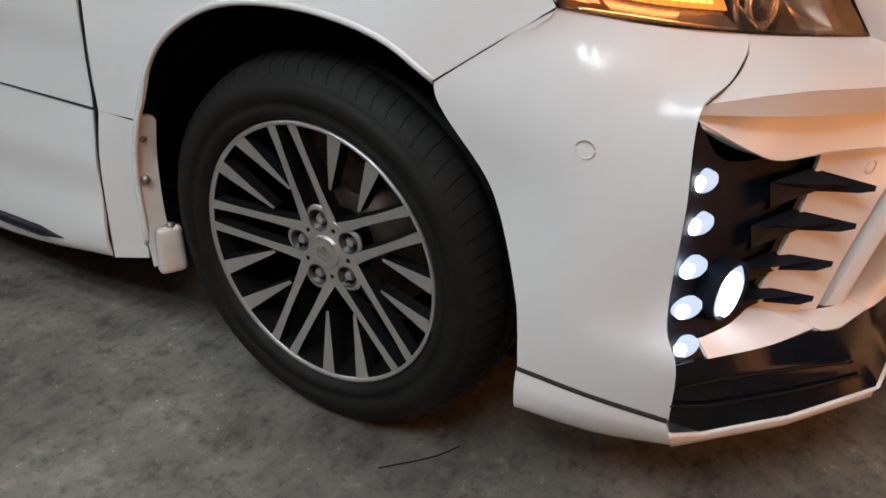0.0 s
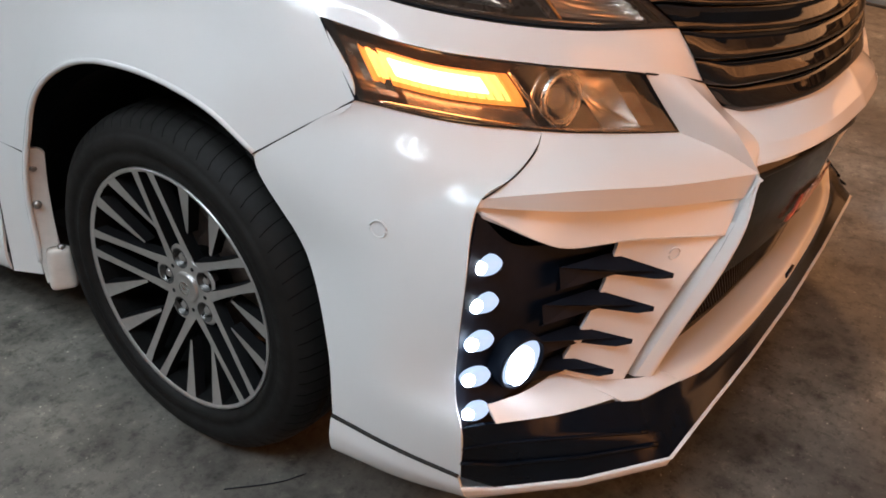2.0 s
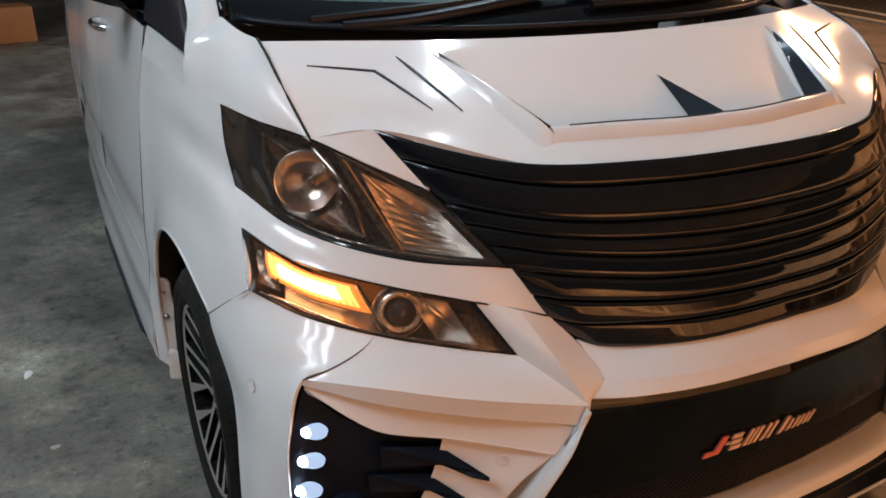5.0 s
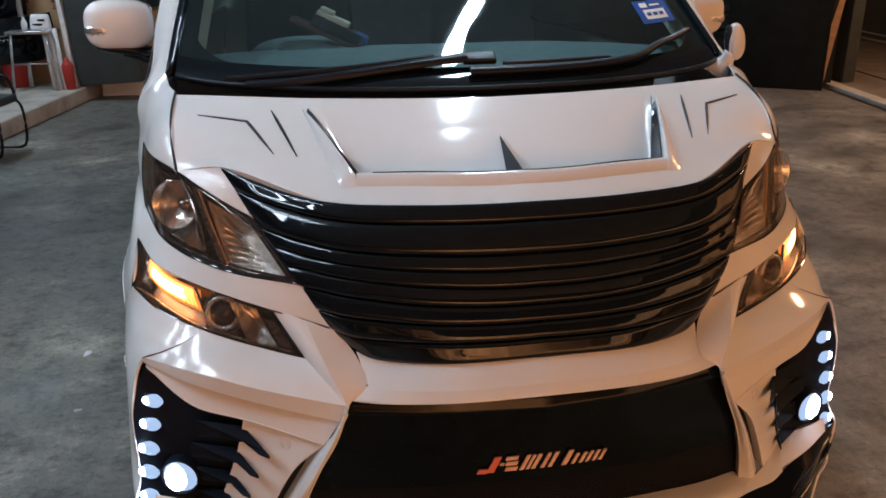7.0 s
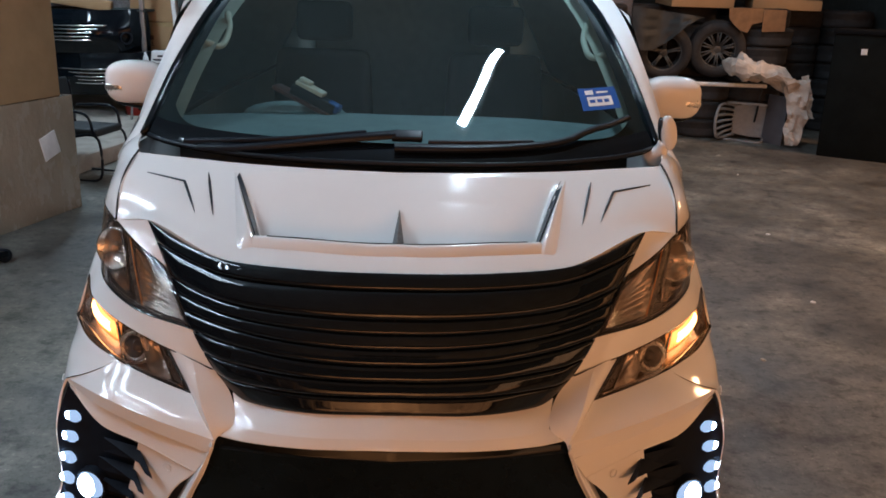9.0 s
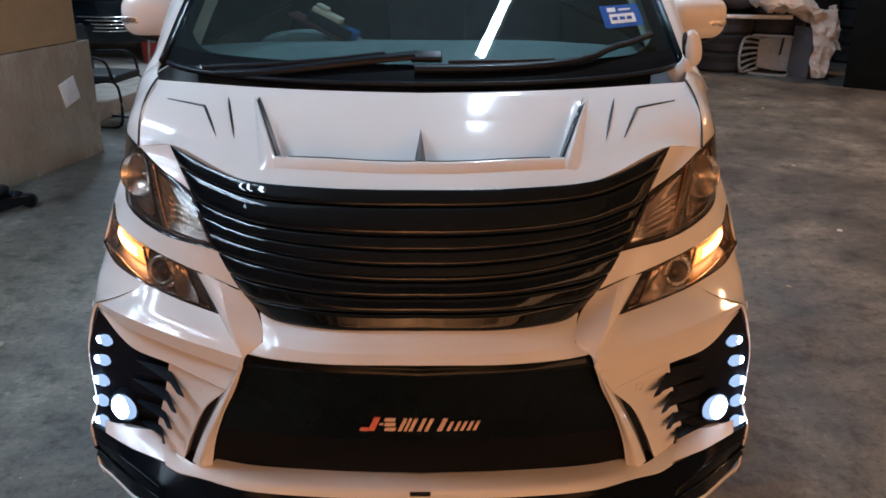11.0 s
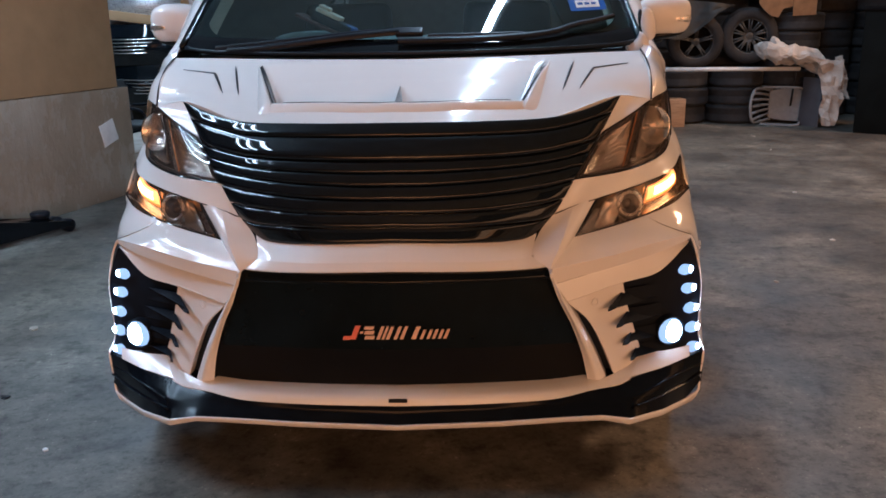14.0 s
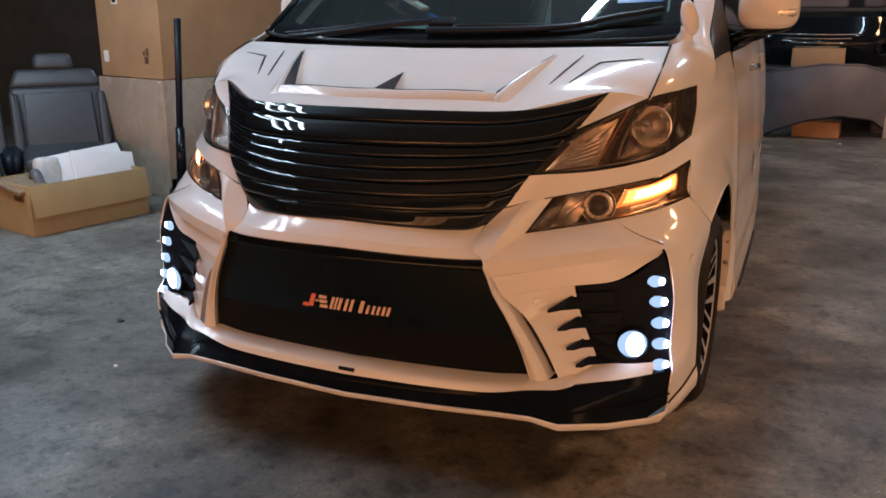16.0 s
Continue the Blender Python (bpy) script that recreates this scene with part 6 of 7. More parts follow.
slab = part("foam_slab", moved(box((0.42, 0.025, 0.22), (0, 0, 0), 0.006), pose(-2.91, 1.28, 0.21, -24, 8, 74)), WHITE_BOX)
tagged(slab, "thin white foam slab leaning on the block", "packing foam")
wrap = part("bubble_bag", moved(box((0.16, 0.10, 0.24), (0, 0, 0), 0.035, 3, (0.9, 0.8)), pose(-3.08, 0.98, 0.18, -12, 4, 74)), simple("bubble_wrap", (0.52, 0.52, 0.50), 0.35, vary=0.15, bumps=0.6, bump_scale=70))
tagged(wrap, "white bubble wrap bag in the carton", "wrapping")
roll = part("grey_roll", tube(curve([(-3.10, 0.93, 0.16), (-3.11, 0.90, 0.30), (-3.06, 0.87, 0.34), (-3.01, 0.86, 0.26)], 16), 0.030, 12), GREY_PLASTIC)
tagged(roll, "grey bent trim strip in the carton", "trim strip")
paper = part("packing_paper", moved(box((0.20, 0.30, 0.03), (0, 0, 0), 0.008), pose(-3.10, 0.80, 0.265, 6, -4, 74)), simple("honeycomb_paper", (0.20, 0.145, 0.085), 0.9, vary=0.45, scale=60, bumps=0.6, bump_scale=60))
tagged(paper, "brown honeycomb packing paper in the carton", "packing paper")


def car_seat(m, label):
    st = tagged(empty("car_seat"), label, "car seat", "stored car seats")
    part("cushion", moved(box((0.56, 0.54, 0.17), (0, 0, 0.18), 0.06, 4), pose(0, 0, 0, 4)), LEATHER, st)
    part("backrest", moved(box((0.66, 0.17, 0.50), (0, 0, 0), 0.06, 4, (0.96, 0.92)), pose(0, 0.26, 0.27, -20)), LEATHER, st)
    part("shoulder", moved(box((0.63, 0.15, 0.15), (0, 0, 0), 0.05, 4, (0.84, 0.72)), pose(0, 0.425, 0.725, -22)), LEATHER, st)
    part("back_panel", moved(box((0.48, 0.03, 0.43), (0, 0, 0), 0.012, 3, (0.94, 1)), pose(0, 0.175, 0.31, -20)), LEATHER, st)
    for s in (-1, 1):
        part("bolster", moved(box((0.075, 0.10, 0.44), (0, 0, 0), 0.032, 4, (0.8, 0.8)), pose(0.288 * s, 0.165, 0.30, -20)), LEATHER, st)
        part("headrest_post", tube([(0.06 * s, 0.46, 0.84), (0.06 * s, 0.49, 0.92)], 0.007, 8), CHROME, st)
        part("side_cover", moved(pebble(0.045, 0.22, 0.10, 2.6), pose(0.325 * s, 0.10, 0.27)), SATIN_BLACK, st)
    part("headrest", moved(box((0.28, 0.11, 0.13), (0, 0, 0), 0.05, 4, (0.9, 0.8)), pose(0, 0.475, 0.855, -18)), LEATHER, st)
    part("recliner_lever", tube([(0.36, 0.02, 0.25), (0.375, -0.12, 0.27)], 0.012, 8), SATIN_BLACK, st)
    part("seat_base", box((0.46, 0.50, 0.18), (0, 0, 0), 0.02), MATT_BLACK, st)
    st.matrix_world = m
    return st


car_seat(pose(-3.60, 1.63, 0.0, 0, 0, 50), "grey-black leather car seat standing on the floor")
car_seat(pose(-4.05, 1.10, 0.0, 0, 0, 50), "grey-black leather car seat beside another")


# black visitor chair behind the cartons
def visitor_chair(m):
    ch = tagged(empty("visitor_chair"), "black cantilever chair with tube frame", "chair")
    for s in (-1, 1):
        part("tube_frame", tube(curve([(0.24 * s, 0.22, 0.015), (0.24 * s, -0.22, 0.015), (0.24 * s, -0.26, 0.06), (0.24 * s, -0.25, 0.42), (0.24 * s, -0.18, 0.45), (0.24 * s, 0.22, 0.43), (0.24 * s, 0.30, 0.90)], 40), 0.013, 8), SATIN_BLACK, ch)
        part("armrest", tube(curve([(0.25 * s, -0.22, 0.46), (0.26 * s, -0.16, 0.64), (0.26 * s, 0.24, 0.66)], 16), 0.014, 8), SATIN_BLACK, ch)
    part("foot_bar", tube([(-0.24, 0.22, 0.015), (0.24, 0.22, 0.015)], 0.013, 8), SATIN_BLACK, ch)
    part("seat", box((0.47, 0.48, 0.075), (0, -0.01, 0.43), 0.034, 4), LEATHER, ch)
    part("backrest", moved(box((0.46, 0.04, 0.42), (0, 0, 0), 0.018, 3), pose(0, 0.25, 0.52, -10)), LEATHER, ch)
    ch.matrix_world = m


visitor_chair(pose(-2.74, 4.66, 0, 0, 0, 80) @ Matrix.Scale(0.86, 4))

# shelf of body parts and cartons far left
earlier = set(bpy.data.objects)
rack = tagged(empty("parts_rack", (-4.75, 8.6, 0.15)), "steel rack with stored bumpers and cartons", "rack")
for x in (-1.2, 1.2):
    for y in (-0.35, 0.35):
        part("rack_post", box((0.05, 0.05, 2.6), (x, y, 0), 0.004), STEEL, rack)
for z in (0.75, 1.25, 1.95):
    part("rack_shelf", box((2.5, 0.75, 0.03), (0, 0, z), 0.004), DARK_WALL, rack)


def stored_bumper(m, mat, label, bars=True):
    b = tagged(empty("spare_bumper"), label, "bumper", "stored bumpers")
    body = loft([[(-0.85, 0.34, 0.0), (-0.55, 0.08, 0.0), (0, 0, 0), (0.55, 0.08, 0.0), (0.85, 0.34, 0.0)], [(-0.86, 0.33, 0.22), (-0.55, 0.02, 0.22), (0, -0.08, 0.22), (0.55, 0.02, 0.22), (0.86, 0.33, 0.22)], [(-0.84, 0.35, 0.5), (-0.5, 0.1, 0.5), (0, 0.03, 0.5), (0.5, 0.1, 0.5), (0.84, 0.35, 0.5)]], 40, 14)
    part("bumper_skin", shell(body, 0.012, (0, 2, 0.25)), mat, b)
    if bars:
        for k in range(5):
            part("grille_bar", tube(curve([(-0.42, -0.01, 0.16 + 0.042 * k), (0, -0.100 + 0.008 * abs(k - 2), 0.16 + 0.042 * k), (0.42, -0.01, 0.16 + 0.042 * k)], 14), 0.008, 8), CHROME, b)
        for s in (-1, 1):
            part("fog_bezel", moved(lathe([(-0.03, 0.06), (0.02, 0.075), (0.03, 0.065), (0.0, 0.055)], 24), pose(0.62 * s, 0.05, 0.18, 0, 0, -90 + 30 * s)), SATIN_BLACK, b)
    b.matrix_world = m
    return b


stored_bumper(pose(-4.05, 8.0, 0.42, 8, 0, 12), GLOSS_BLACK, "gloss black spare bumper with chrome bars")
stored_bumper(pose(-4.3, 7.9, 0.92, 4, 0, 8), GLOSS_BLACK, "gloss black spare bumper on the rack")
stored_bumper(pose(-4.5, 8.5, 1.43, 2, 0, 4), SILVER_PAINT, "silver spare bumper on the rack", False)
carton((0.7, 0.5, 0.12), pose(-4.3, 8.3, 1.44, 0, 8, 16), CARD, "flat brown carton on the rack")
carton((0.74, 0.6, 0.60), pose(-3.44, 8.90, 0.15, 0, 0, 4), CARD, "brown carton behind the step stand", "stacked cartons")
marked = carton((0.73, 0.6, 0.52), pose(-3.43, 8.89, 0.754, 0, 0, 1), CARD, "brown carton with printed marks", "stacked cartons")
carton((0.75, 0.6, 0.55), pose(-3.45, 8.90, 1.278, 0, 0, 6), CARD, "brown carton on top of a stack", "stacked cartons")
for x in (-0.22, -0.13, 0.16):
    part("printed_mark", box((0.05, 0.004, 0.055), (x, -0.3015, 0.30), 0.001), TAPE, marked)
    part("printed_mark", box((0.012, 0.004, 0.05), (x, -0.3015, 0.24), 0.001), TAPE, marked)
    part("printed_mark", box((0.045, 0.004, 0.010), (x, -0.3015, 0.228), 0.001), TAPE, marked)
part("packing_tape", box((0.73, 0.004, 0.05), (0, -0.3015, 0.465), 0.001), OPEN_CARD, marked)
# white door leaf, steel trestle and red canisters
leaf = part("cupboard", box((0.05, 0.9, 1.9), (0, 0, 0), 0.006), WHITE_PLASTIC)
leaf.matrix_world = pose(-3.00, 8.50, 0.15, 0, -3, -6)
tagged(leaf, "white cupboard side panel", "cupboard")
part("cupboard_inside", box((0.7, 0.85, 1.86), (0.40, 0, 0.01), 0.01), DARK_WALL, leaf)
tr = tagged(empty("step_stand", (-3.41, 8.02, 0.15)), "grey steel step stand", "stand")
for x in (-0.18, 0.18):
    for y in (-0.15, 0.15):
        part("leg", tube([(x * 1.25, y * 1.2, 0), (x, y, 0.62)], 0.014, 8), STEEL, tr)
part("stand_top", box((0.46, 0.36, 0.03), (0, 0, 0.62), 0.006), STEEL, tr)
part("stand_rail", tube([(-0.2, -0.16, 0.3), (0.2, -0.16, 0.3)], 0.010, 8), STEEL, tr)
can = part("canister", moved(capped([(0, 0.062), (0.005, 0.067), (0.26, 0.067), (0.29, 0.05), (0.31, 0.025), (0.34, 0.025), (0.34, 0)], 24, "z"), pose(-3.08, 7.97, 0.15)), RED)
tagged(can, "red metal canister on the platform", "canister")
rc = part("red_bucket", moved(capped([(0, 0.135), (0.005, 0.142), (0.30, 0.165), (0.31, 0.172), (0.33, 0.172), (0.335, 0.164), (0.30, 0.158), (0.05, 0.135), (0.05, 0)], 32, "z"), pose(-3.70, 8.30, 0.15)), RED)
tagged(rc, "round red plastic bucket beside the step stand", "bucket")
bot = part("white_bottle", moved(capped([(0, 0.030), (0.07, 0.033), (0.10, 0.024), (0.125, 0.013), (0.145, 0.013), (0.147, 0.0)], 20, "z"), pose(-3.46, 7.98, 0.80)), WHITE_PLASTIC)
tagged(bot, "white plastic bottle on the stand", "bottle")
bag = part("printed_bag", moved(box((0.22, 0.12, 0.17), (0, 0, 0), 0.03, 3, (0.85, 0.6)), pose(-3.30, 8.02, 0.80, 0, 0, 4)), WHITE_BOX)
tagged(bag, "white printed bag standing on the stand", "bag")
for dx, dz, w in ((-0.02, 0.05, 0.10), (0.02, 0.095, 0.07)):
    part("printed_mark", box((w, 0.006, 0.022), (-3.30 + dx, 7.960 + 0.13 * dz, 0.80 + dz), 0.001), SATIN_BLACK, bag)
pipes = tagged(empty("pipe_bundle", (-3.17, 7.93, 0.15)), "bundle of white pipes leaning on the stand", "pipes")
for dx in (-0.055, 0.0, 0.055):
    part("pipe", tube([(dx, 0, 0), (dx - 0.05, 0.06, 0.66)], 0.026, 12), WHITE_PLASTIC, pipes)


# the corner is drawn up a little closer and smaller, on the platform
NEARER = Matrix.Translation((0.192, -0.245, 0.0158)) @ Matrix.Scale(0.895, 4)
for ob in [o for o in bpy.data.objects if o not in earlier and o.parent is None]:
    ob.matrix_basis = NEARER @ ob.matrix_basis
# white foam cases with a carton on top
carton((0.895, 0.60, 0.197), pose(-1.878, 7.583, 0, 0, 0, -4), WHITE_BOX, "white foam case on the floor", "white cases")
carton((0.890, 0.60, 0.176), pose(-1.876, 7.583, 0.200, 0, 0, -4), WHITE_BOX, "white foam case stacked on another", "white cases")
carton((0.94, 0.62, 0.50), pose(-1.870, 7.590, 0.379, 0, 0, -4), CARD, "brown carton on white foam cases")
carton((0.4, 0.4, 0.34), pose(-1.16, 8.0, 0, 0, 0, 10), CARD_DARK, "small brown carton behind the van")


# ---- tyres, wheels and clutter at the back right ----
def tyre_geo(r, w):
    return lathe([(-w * 0.5, r * 0.62), (-w * 0.55, r * 0.80), (-w * 0.48, r * 0.95), (-w * 0.34, r), (-w * 0.30, r * 0.985), (-w * 0.1, r), (-w * 0.06, r * 0.985), (w * 0.06, r * 0.985), (w * 0.1, r), (w * 0.30, r * 0.985), (w * 0.34, r), (w * 0.48, r * 0.95), (w * 0.55, r * 0.80), (w * 0.5, r * 0.62), (w * 0.2, r * 0.60), (-w * 0.2, r * 0.60), (-w * 0.5, r * 0.62)], 40)


tyre_mesh = None
random.seed(4)
for row in range(2):
    for col in range(4 if row == 0 else 6):
        hgt = 3 if row == 0 and col in (1, 2) else 7
        for k in range(hgt):
            x = 2.15 + col * 0.665 + random.uniform(-0.03, 0.03)
            y = 7.85 + row * 0.68 + random.uniform(-0.03, 0.03)
            if tyre_mesh is None:
                ob = part("tyre", tyre_geo(0.325, 0.205), OLD_RUBBER)
                tyre_mesh = ob.data
            else:
                ob = new("tyre", tyre_mesh)
            ob.matrix_world = pose(x, y, 0.113 + k * 0.216, 0, 90, random.uniform(0, 360))
            tagged(ob, "dusty black tyre in a stack", "tyre", "stacked tyres")


SPARE_ALLOY = simple("dull_spare_alloy", (0.085, 0.088, 0.09), 0.5, metal=0.5, vary=0.25)


def spare_wheel(m, label, n, double):
    w = tagged(empty("alloy_wheel_set"), label, "wheel", "spare wheels")
    part("tyre", tyre_geo(0.33, 0.21), OLD_RUBBER, w)
    part("rim", lathe([(-0.10, 0.205), (-0.06, 0.19), (0.08, 0.20), (0.10, 0.212), (0.105, 0.205), (0.095, 0.195)], 40), SPARE_ALLOY, w)
    part("rim_back", capped([(-0.02, 0.19), (-0.015, 0.19)], 30), MATT_BLACK, w)
    part("hub", capped([(0.02, 0.05), (0.07, 0.045), (0.075, 0.03), (0.075, 0)], 24), SPARE_ALLOY, w)
    for k in range(n):
        for o in ((-0.1, 0.1) if double else (0,)):
            a = 2 * math.pi * k / n
            p = [(0.06, 0.04 * math.sin(a + o * 2), 0.04 * math.cos(a + o * 2)), (0.07, 0.12 * math.sin(a + o), 0.12 * math.cos(a + o)), (0.088, 0.2 * math.sin(a + o), 0.2 * math.cos(a + o))]
            part("spoke", tube(p, [0.013, 0.010, 0.010], 8), SPARE_ALLOY, w)
    w.matrix_world = m


spare_wheel(pose(3.58, 7.72, 1.04, 0, 4, -98), "spare wheel with thin silver spokes, leaning upright", 10, True)
spare_wheel(pose(2.95, 7.75, 0.99, 0, 12, -94), "spare wheel with five twin spokes, leaning upright", 5, True)
cover = np.array([[(2.50 + 0.85 * u, 7.56 - 0.03 * math.sin(11 * u) - 0.05 * w + 0.03 * abs(noise.noise(Vector((u * 6, w * 5, 1.0)))), 1.50 - (0.10 + 0.36 * (1 - u) + 0.10 * math.sin(5 * u)) * w - 0.10 * u) for w in np.linspace(0, 1, 14)] for u in np.linspace(0, 1, 30)])
cv = part("plastic_sheet", shell(cover, 0.005, (2.9, 9.0, 1.2)), simple("dark_plastic_film", (0.013, 0.016, 0.017), 0.55, vary=0.3, bumps=0.2, bump_scale=20))
tagged(cv, "dark plastic sheet thrown over a spare wheel", "plastic sheet")
# white pole on a bent stand, with a dust sheet over its end
pole = tagged(empty("pole_rack"), "long white pole lying on a bent wire stand", "pole")
part("pole", tube([(2.42, 7.24, 0.680), (4.05, 7.24, 0.665)], 0.024, 12), WHITE_PLASTIC, pole)
part("wire_leg", tube(curve([(2.44, 7.24, 0.67), (2.34, 7.24, 0.61), (2.26, 7.24, 0.30), (2.18, 7.24, 0.01)], 20), 0.010, 8), WHITE_PLASTIC, pole)
part("wire_leg", tube(curve([(2.25, 7.24, 0.26), (2.12, 7.24, 0.45), (2.02, 7.24, 0.56)], 12), 0.010, 8), WHITE_PLASTIC, pole)
part("end_leg", tube([(4.02, 7.26, 0.66), (4.10, 7.62, 0.0)], 0.012, 8), SATIN_BLACK, pole)


def folds(p, seed):
    return abs(noise.noise(Vector((p[0] * 4.5 + seed, p[1] * 5, p[2] * 5)))) - 0.25 + 0.3 * abs(noise.noise(Vector((p[0] * 11, p[1] * 11 + seed, p[2] * 9))))


v, f = pebble(0.42, 0.25, 0.10, 2.3, 34, 18)
heap = []
for x, y, z in v:
    q = folds((x, y, z), 3.0)
    heap.append((x * (1 + 0.35 * q), y * (1 + 0.4 * q), z * (1.0 + 0.2 * q) + 0.20 * q - 0.55 * max(0.0, x - 0.08) - 0.10 * max(0.0, -x - 0.2)))
rnd = random.Random(21)
heap = [(x + rnd.uniform(-0.009, 0.009), y + rnd.uniform(-0.011, 0.011), z + rnd.uniform(-0.007, 0.007)) for x, y, z in heap]
sheet_top = part("dust_sheet", (heap, f), CLOTH, None, "", False)
sheet_top.matrix_world = pose(3.98, 7.20, 0.83, 0, 2, 0)
tagged(sheet_top, "crumpled white dust sheet heaped over the pole end", "dust sheet")


def crumple(x0, x1, x2, x3, z0, z1, y0, seed, nu, nw):
    """A stiff creased sheet, x0 to x1 wide at the top and x2 to x3 at the foot."""
    rows = []
    for u in np.linspace(0, 1, nu):
        row = []
        for w in np.linspace(0, 1, nw):
            n1 = noise.noise(Vector((u * 2.3 + seed, w * 3.4, 2.0)))
            n2 = 0.9 - 2.4 * abs(noise.noise(Vector((u * 1.7 + 0.8 * w, w * 1.9 + seed - u, 5.0)))) + 0.25 * noise.noise(Vector((u * 5.0, w * 6.0, seed)))
            x = (x0 + (x1 - x0) * u) * (1 - w) + (x2 + (x3 - x2) * u) * w
            row.append((x + 0.03 * n2, y0 - 0.05 * w + 0.15 * abs(n1) - 0.045 * n2, z0 + (z1 - z0) * w + (0.06 * n1 if w > 0.9 else 0.02 * n2) * min(1.0, 2 - 1.9 * w)))
        rows.append(row)
    return np.array(rows)


hang = join(shell(crumple(4.16, 4.47, 4.29, 4.43, 0.76, 0.025, 7.04, 1.0, 9, 16), 0.006, (4.3, 9.0, 0.4)),
            shell(crumple(4.40, 4.47, 4.47, 4.58, 0.80, 0.33, 7.10, 7.0, 5, 10), 0.006, (4.3, 9.0, 0.4)))
hs = part("dust_sheet", hang, CLOTH, None, "", False)
tagged(hs, "white sheet hanging down to the floor", "dust sheet")
lean = part("grey_board", box((0.02, 0.30, 0.56), (0, 0, 0), 0.002), GREY_PLASTIC)
lean.matrix_world = pose(4.20, 7.25, 0.0, 0, 4, 24)
tagged(lean, "grey board standing under the sheet", "board")


def garden_chair(m):
    ch = tagged(empty("plastic_chair"), "white plastic garden chair lying on its side", "chair")
    seat = loft([[(-0.22, -0.22, 0.0), (0, -0.24, -0.02), (0.22, -0.22, 0.0)], [(-0.22, 0, -0.015), (0, 0, -0.03), (0.22, 0, -0.015)], [(-0.19, 0.22, 0.0), (0, 0.23, -0.02), (0.19, 0.22, 0.0)]], 12, 10)
    part("seat", shell(seat, 0.008, (0, 0, -3)), CHAIR_WHITE, ch)
    for k in range(5):
        x = -0.16 + 0.08 * k
        part("back_slat", tube(curve([(x * 0.8, 0.22, 0.0), (x, 0.30, 0.2), (x * 1.15, 0.34, 0.42)], 10), [0.016, 0.017, 0.018, 0.019, 0.02, 0.02, 0.02, 0.02, 0.019, 0.018], 8), CHAIR_WHITE, ch)
    part("back_rim", tube(curve([(-0.20, 0.20, 0.02), (-0.23, 0.31, 0.22), (-0.2, 0.35, 0.40), (0, 0.37, 0.46), (0.2, 0.35, 0.40), (0.23, 0.31, 0.22), (0.20, 0.20, 0.02)], 40), 0.02, 8), CHAIR_WHITE, ch)
    for x in (-0.21, 0.21):
        part("leg", tube([(x, -0.2, 0.0), (x * 1.15, -0.26, -0.42)], 0.020, 8), CHAIR_WHITE, ch)
        part("leg", tube([(x, 0.2, 0.0), (x * 1.15, 0.28, -0.42)], 0.020, 8), CHAIR_WHITE, ch)
        part("arm", tube(curve([(x, -0.2, 0.0), (x * 1.2, -0.2, 0.2), (x * 1.2, 0.28, 0.22)], 14), 0.018, 8), CHAIR_WHITE, ch)
    ch.matrix_world = m


garden_chair(Matrix(((0, -0.866, -0.5, 4.01), (0, 0.5, -0.866, 7.50), (1, 0, 0, 0.228), (0, 0, 0, 1))) @ Matrix.Scale(0.86, 4))
carton((0.26, 0.26, 0.33), pose(2.63, 7.42, 0, 0, 0, 6), WOOD, "pale wooden block box on the floor")
# stored body parts behind the van
grey_b = tagged(empty("bumper_cover"), "unpainted grey bumper cover standing on its ends", "bumper", "stored bumpers")
plan = curve([(0.62, 6.95, 0), (0.85, 6.66, 0), (1.25, 6.58, 0), (1.62, 6.72, 0), (1.92, 7.02, 0), (2.07, 7.40, 0)], 40)
low = np.interp(np.linspace(0, 1, 40), (0, 0.12, 0.2, 0.35, 0.5, 0.68, 0.85, 1), (0, 0.0, 0.08, 0.20, 0.25, 0.20, 0.03, 0.0))
high = np.interp(np.linspace(0, 1, 40), (0, 0.2, 0.4, 0.6, 0.78, 0.86, 1), (0.60, 0.69, 0.76, 0.75, 0.66, 0.60, 0.50))
skin = np.array([[plan[i] + (0, -0.05 * math.sin(math.pi * w), low[i] + (high[i] - low[i]) * w) for w in np.linspace(0, 1, 12)] for i in range(40)])
part("bumper_skin", shell(skin, 0.012, (1.3, 9.0, 0.4)), GREY_PLASTIC, grey_b)
part("top_flange", tube([tuple(p) for p in skin[:, -1]], 0.010, 8), GREY_PLASTIC, grey_b)
part("arch_flange", tube([tuple(p) for p in skin[:, 0]], 0.009, 8), SATIN_BLACK, grey_b)
table = tagged(empty("low_table", (1.25, 7.32, 0)), "low dark steel table with stored parts", "table")
part("table_top", box((1.5, 0.75, 0.04), (0, 0, 0.66), 0.006), DARK_WALL, table)
for x in (-0.68, 0.68):
    for y in (-0.32, 0.32):
        part("leg", box((0.05, 0.05, 0.66), (x, y, 0), 0.004), STEEL, table)
stored_bumper(pose(1.20, 7.28, 0.705, 2, 0, -4), GLOSS_BLACK, "black spare bumper with chrome bars")
carton((0.50, 0.24, 0.19), pose(1.22, 7.07, 0.704, 0, 0, -4), CARD, "brown carton on the table of parts")
carton((0.45, 0.3, 0.16), pose(1.28, 6.98, 0, 0, 0, -6), CARD_DARK, "reddish carton under the table")
crate = part("plastic_crate", box((0.36, 0.42, 0.90), (0, 0, 0), 0.012), GREY_PLASTIC)
crate.matrix_world = pose(1.98, 7.72, 0, 0, 0, 6)
tagged(crate, "tall dark plastic crate beside the tyres", "crate")
carton((0.17, 0.17, 0.19), pose(1.95, 7.62, 0.902, 0, 0, 12), WHITE_BOX, "small white box on a dark crate")
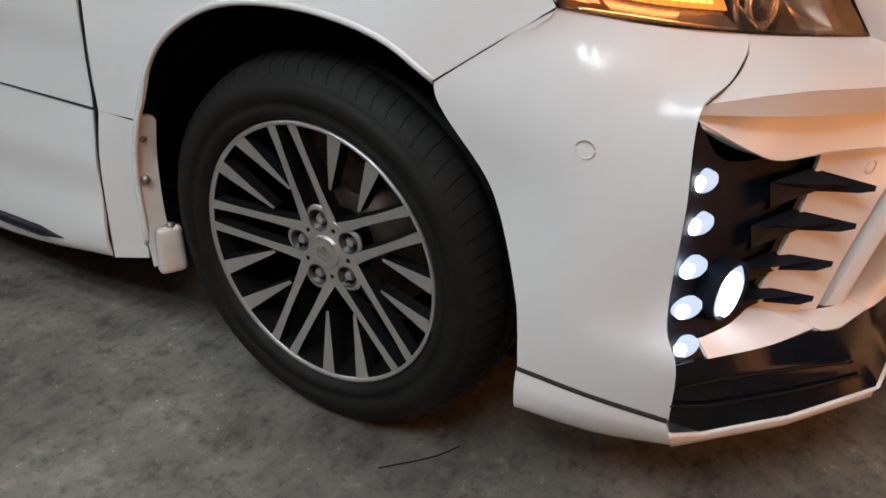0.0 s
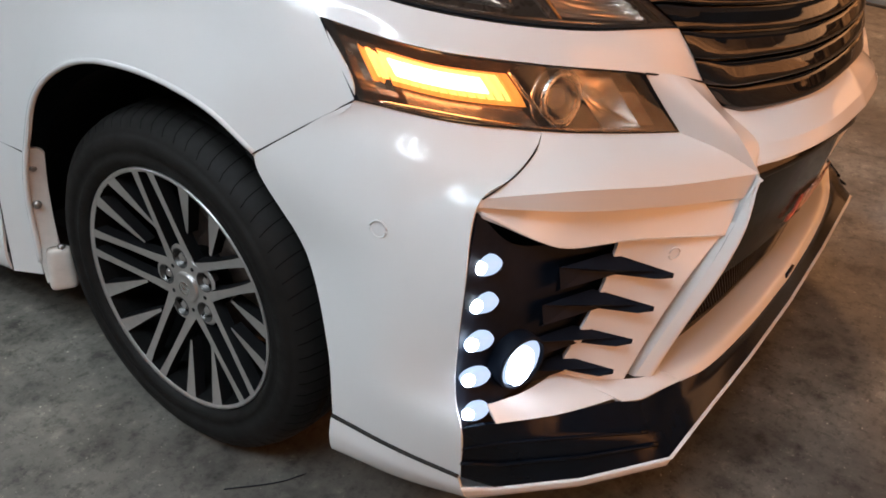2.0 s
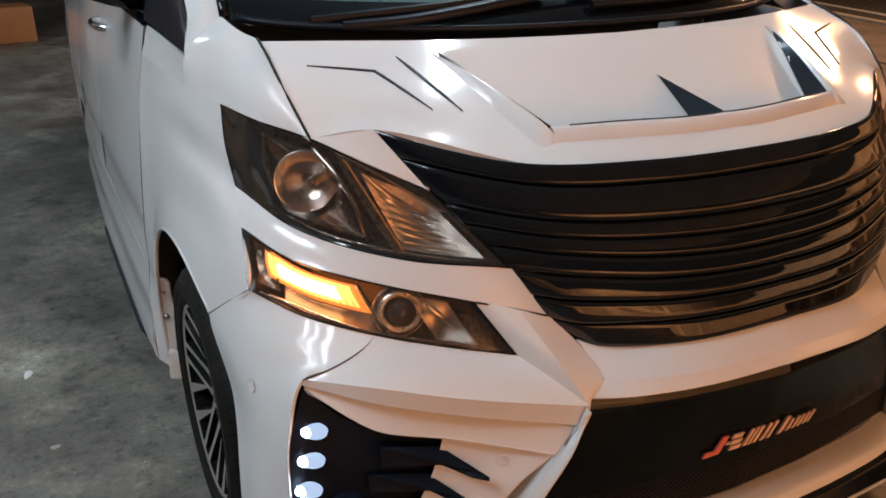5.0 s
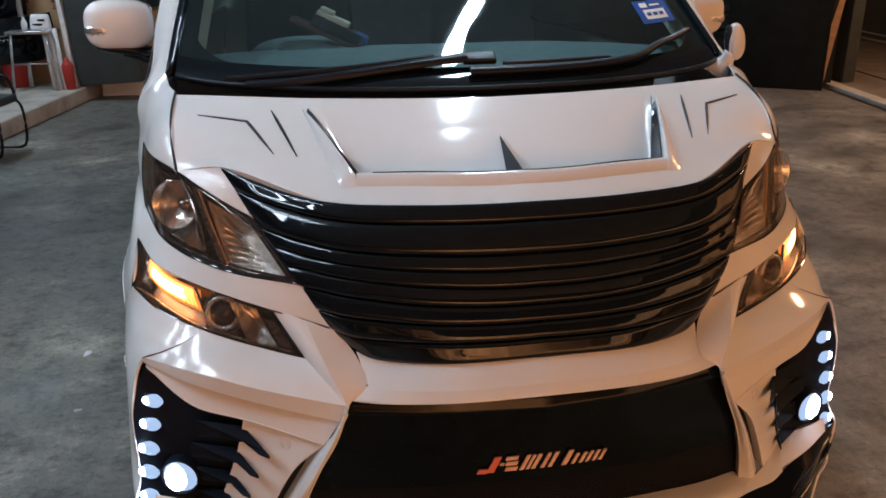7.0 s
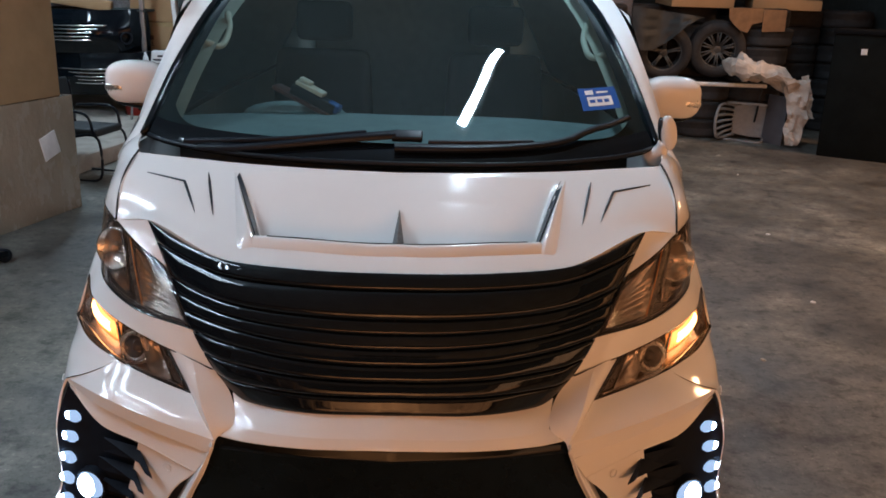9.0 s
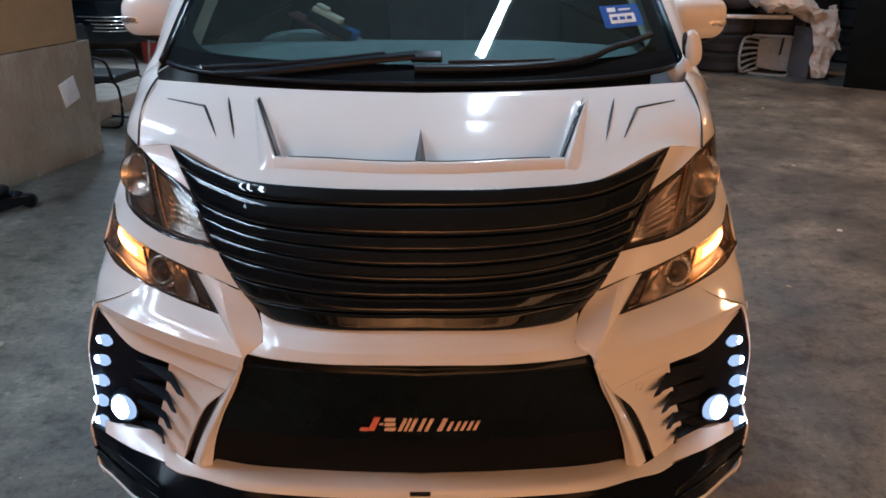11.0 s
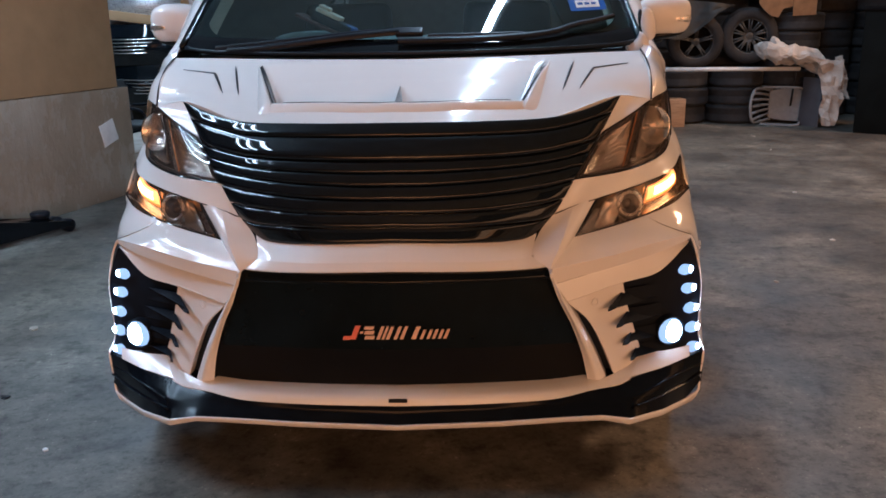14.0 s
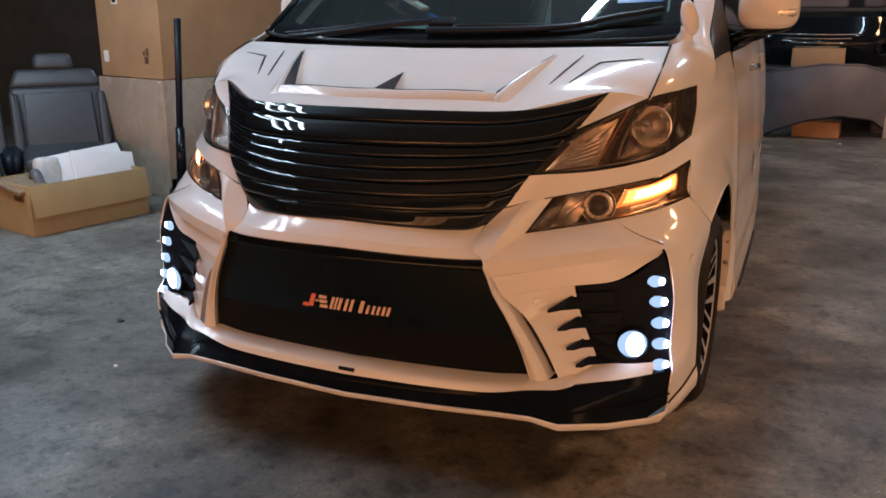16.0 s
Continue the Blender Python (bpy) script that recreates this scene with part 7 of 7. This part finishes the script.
for x in (1.2, 2.3):
    sb = part("stored_door_card", box((0.95, 0.10, 0.30), (0, 0, 0), 0.03, 3), GREY_PLASTIC)
    sb.matrix_world = pose(x - 0.2, 7.92, 1.30, 0, 0, 3)
    tagged(sb, "grey moulded trim panel on the shelf", "trim panel", "trim panels")
shelf2 = tagged(empty("back_shelf", (1.3, 8.0, 0)), "dark shelf behind the table", "shelf")
part("shelf_board", box((1.5, 0.5, 0.04), (0, 0, 1.26), 0.004), DARK_WALL, shelf2)
for x in (-0.72, 0.72):
    part("shelf_post", box((0.05, 0.45, 1.26), (x, 0, 0), 0.004), DARK_WALL, shelf2)
# dark cupboard, post and leaning board by the street opening
cup_b = part("steel_cupboard", box((1.05, 0.55, 1.30), (0, 0, 0), 0.01), simple("dull_black_steel", (0.0045, 0.006, 0.006), 0.75, vary=0.4, scale=4, spec=0.12))
part("cupboard_rim", box((1.09, 0.59, 0.05), (0, 0, 1.30), 0.012), MATT_BLACK, cup_b)
cup_b.matrix_world = pose(5.02, 6.52, 0, 0, 0, -32)
tagged(cup_b, "black steel cupboard with small labels", "cupboard")
part("small_label", box((0.06, 0.004, 0.06), (-0.22, -0.278, 1.10), 0.001), WHITE_PLASTIC, cup_b)
tagged(part("post", box((0.10, 0.10, 4.1), (5.56, 6.33, 0), 0.006), SATIN_BLACK), "dark steel door post", "post", kind="structure")
brd = part("leaning_board", moved(box((0.26, 0.03, 1.9), (0, 0, 0), 0.003), pose(5.36, 6.30, 0, -4, 8, -20)), WOOD)
tagged(brd, "brown board leaning by the post", "board")
for k, (x, y, z, r) in enumerate(((3.4, 8.2, 1.52, 8), (4.5, 8.2, 1.52, -10), (4.0, 8.3, 1.67, 4))):
    carton((0.8, 0.5, 0.12), pose(x, y, z, 4, 0, r), CARD, "flattened brown carton on the tyres", "flattened cartons")
for k, (x, z, w, h) in enumerate(((3.80, 1.22, 0.40, 0.30), (4.14, 1.26, 0.27, 0.25))):
    rnd = random.Random(k)
    edge = [(-w / 2, h), (-w / 2 * rnd.uniform(0.6, 1), h * 0.6), (-w * 0.30, h * 0.35), (-w * 0.12, h * rnd.uniform(0.0, 0.2)), (w * 0.10, h * 0.08), (w * 0.22, h * 0.4), (w / 2, h * 0.5), (w / 2, h)] if k == 0 else [(-w / 2, 0.0), (w / 2, 0.01), (w / 2, h), (-w / 2, h)]
    fl = part("torn_carton", prism(edge, -0.006, 0.006, "y"), TORN, None, "", False)
    fl.matrix_world = pose(x, 7.49, z, -3, 0, 0)
    tagged(fl, "torn brown cardboard against the tyres", "cardboard", "torn cardboard")
# litter on the floor
rnd = random.Random(12)
spots = [(3.14, 5.4), (3.3, 6.4), (-1.12, -0.58), (4.6, 6.5), (1.05, 6.45), (1.5, 6.42), (1.75, 5.2), (2.3, 1.9), (-1.45, -0.2), (-1.7, 0.5), (-1.3, 0.9), (-1.25, 0.45), (-2.2, 0.9), (-1.9, -0.7), (1.5, -0.9), (2.0, 0.4), (1.7, 1.1), (2.6, 3.3), (-1.15, -1.35), (-1.4, -1.1)]
for k, (x, y) in enumerate(spots):
    r = rnd.uniform(0.010, 0.026)
    edge = [(r * rnd.uniform(0.6, 1.5) * math.cos(a * 1.0472), r * rnd.uniform(0.4, 0.9) * math.sin(a * 1.0472)) for a in range(6)]
    lit = part("floor_scrap", prism(edge, 0.0, rnd.uniform(0.002, 0.006)), (WHITE_PLASTIC, KERB, SATIN_BLACK)[(0, 1, 0, 2, 1)[k % 5]], None, "", False)
    lit.matrix_world = pose(x, y, 0.0, 0, 0, rnd.uniform(0, 360))
    tagged(lit, "small flat scrap lying on the floor", "scrap", "scraps")
wire = part("wire", tube(curve([(-0.965, -0.165, 0.002), (-0.949, -0.179, 0.002), (-0.916, -0.209, 0.002), (-0.883, -0.234, 0.002), (-0.845, -0.252, 0.002)], 24), 0.0013, 6), SATIN_BLACK)
tagged(wire, "thin black wire lying on the concrete", "wire")
# across the street: unseen shop houses added for reflections, bays between plain pillars
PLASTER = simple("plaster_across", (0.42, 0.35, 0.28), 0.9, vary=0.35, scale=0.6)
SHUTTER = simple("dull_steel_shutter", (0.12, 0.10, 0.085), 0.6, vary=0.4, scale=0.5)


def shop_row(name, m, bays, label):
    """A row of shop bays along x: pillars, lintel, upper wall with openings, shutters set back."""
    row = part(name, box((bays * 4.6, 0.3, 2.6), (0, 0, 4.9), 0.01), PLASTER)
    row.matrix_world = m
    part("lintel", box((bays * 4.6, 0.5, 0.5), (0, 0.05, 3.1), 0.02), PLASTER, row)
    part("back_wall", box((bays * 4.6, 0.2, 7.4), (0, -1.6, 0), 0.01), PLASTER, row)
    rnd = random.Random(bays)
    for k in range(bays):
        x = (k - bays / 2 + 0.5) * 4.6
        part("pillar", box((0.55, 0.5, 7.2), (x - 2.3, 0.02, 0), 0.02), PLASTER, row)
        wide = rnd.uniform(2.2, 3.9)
        # darker shutters and openings break up the reflection in the grille
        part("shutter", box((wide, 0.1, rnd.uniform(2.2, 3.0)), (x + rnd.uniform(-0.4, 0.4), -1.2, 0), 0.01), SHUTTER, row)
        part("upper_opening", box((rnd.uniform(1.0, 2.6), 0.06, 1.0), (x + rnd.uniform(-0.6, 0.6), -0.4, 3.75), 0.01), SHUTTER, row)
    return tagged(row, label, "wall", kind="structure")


shop_row("street_wall", pose(0, -22, 0), 13, "unseen plastered shop fronts added across the street")
shop_row("street_wall_east", pose(24, 0, 0, 0, 0, 90), 12, "unseen plastered shop fronts added beyond the road")
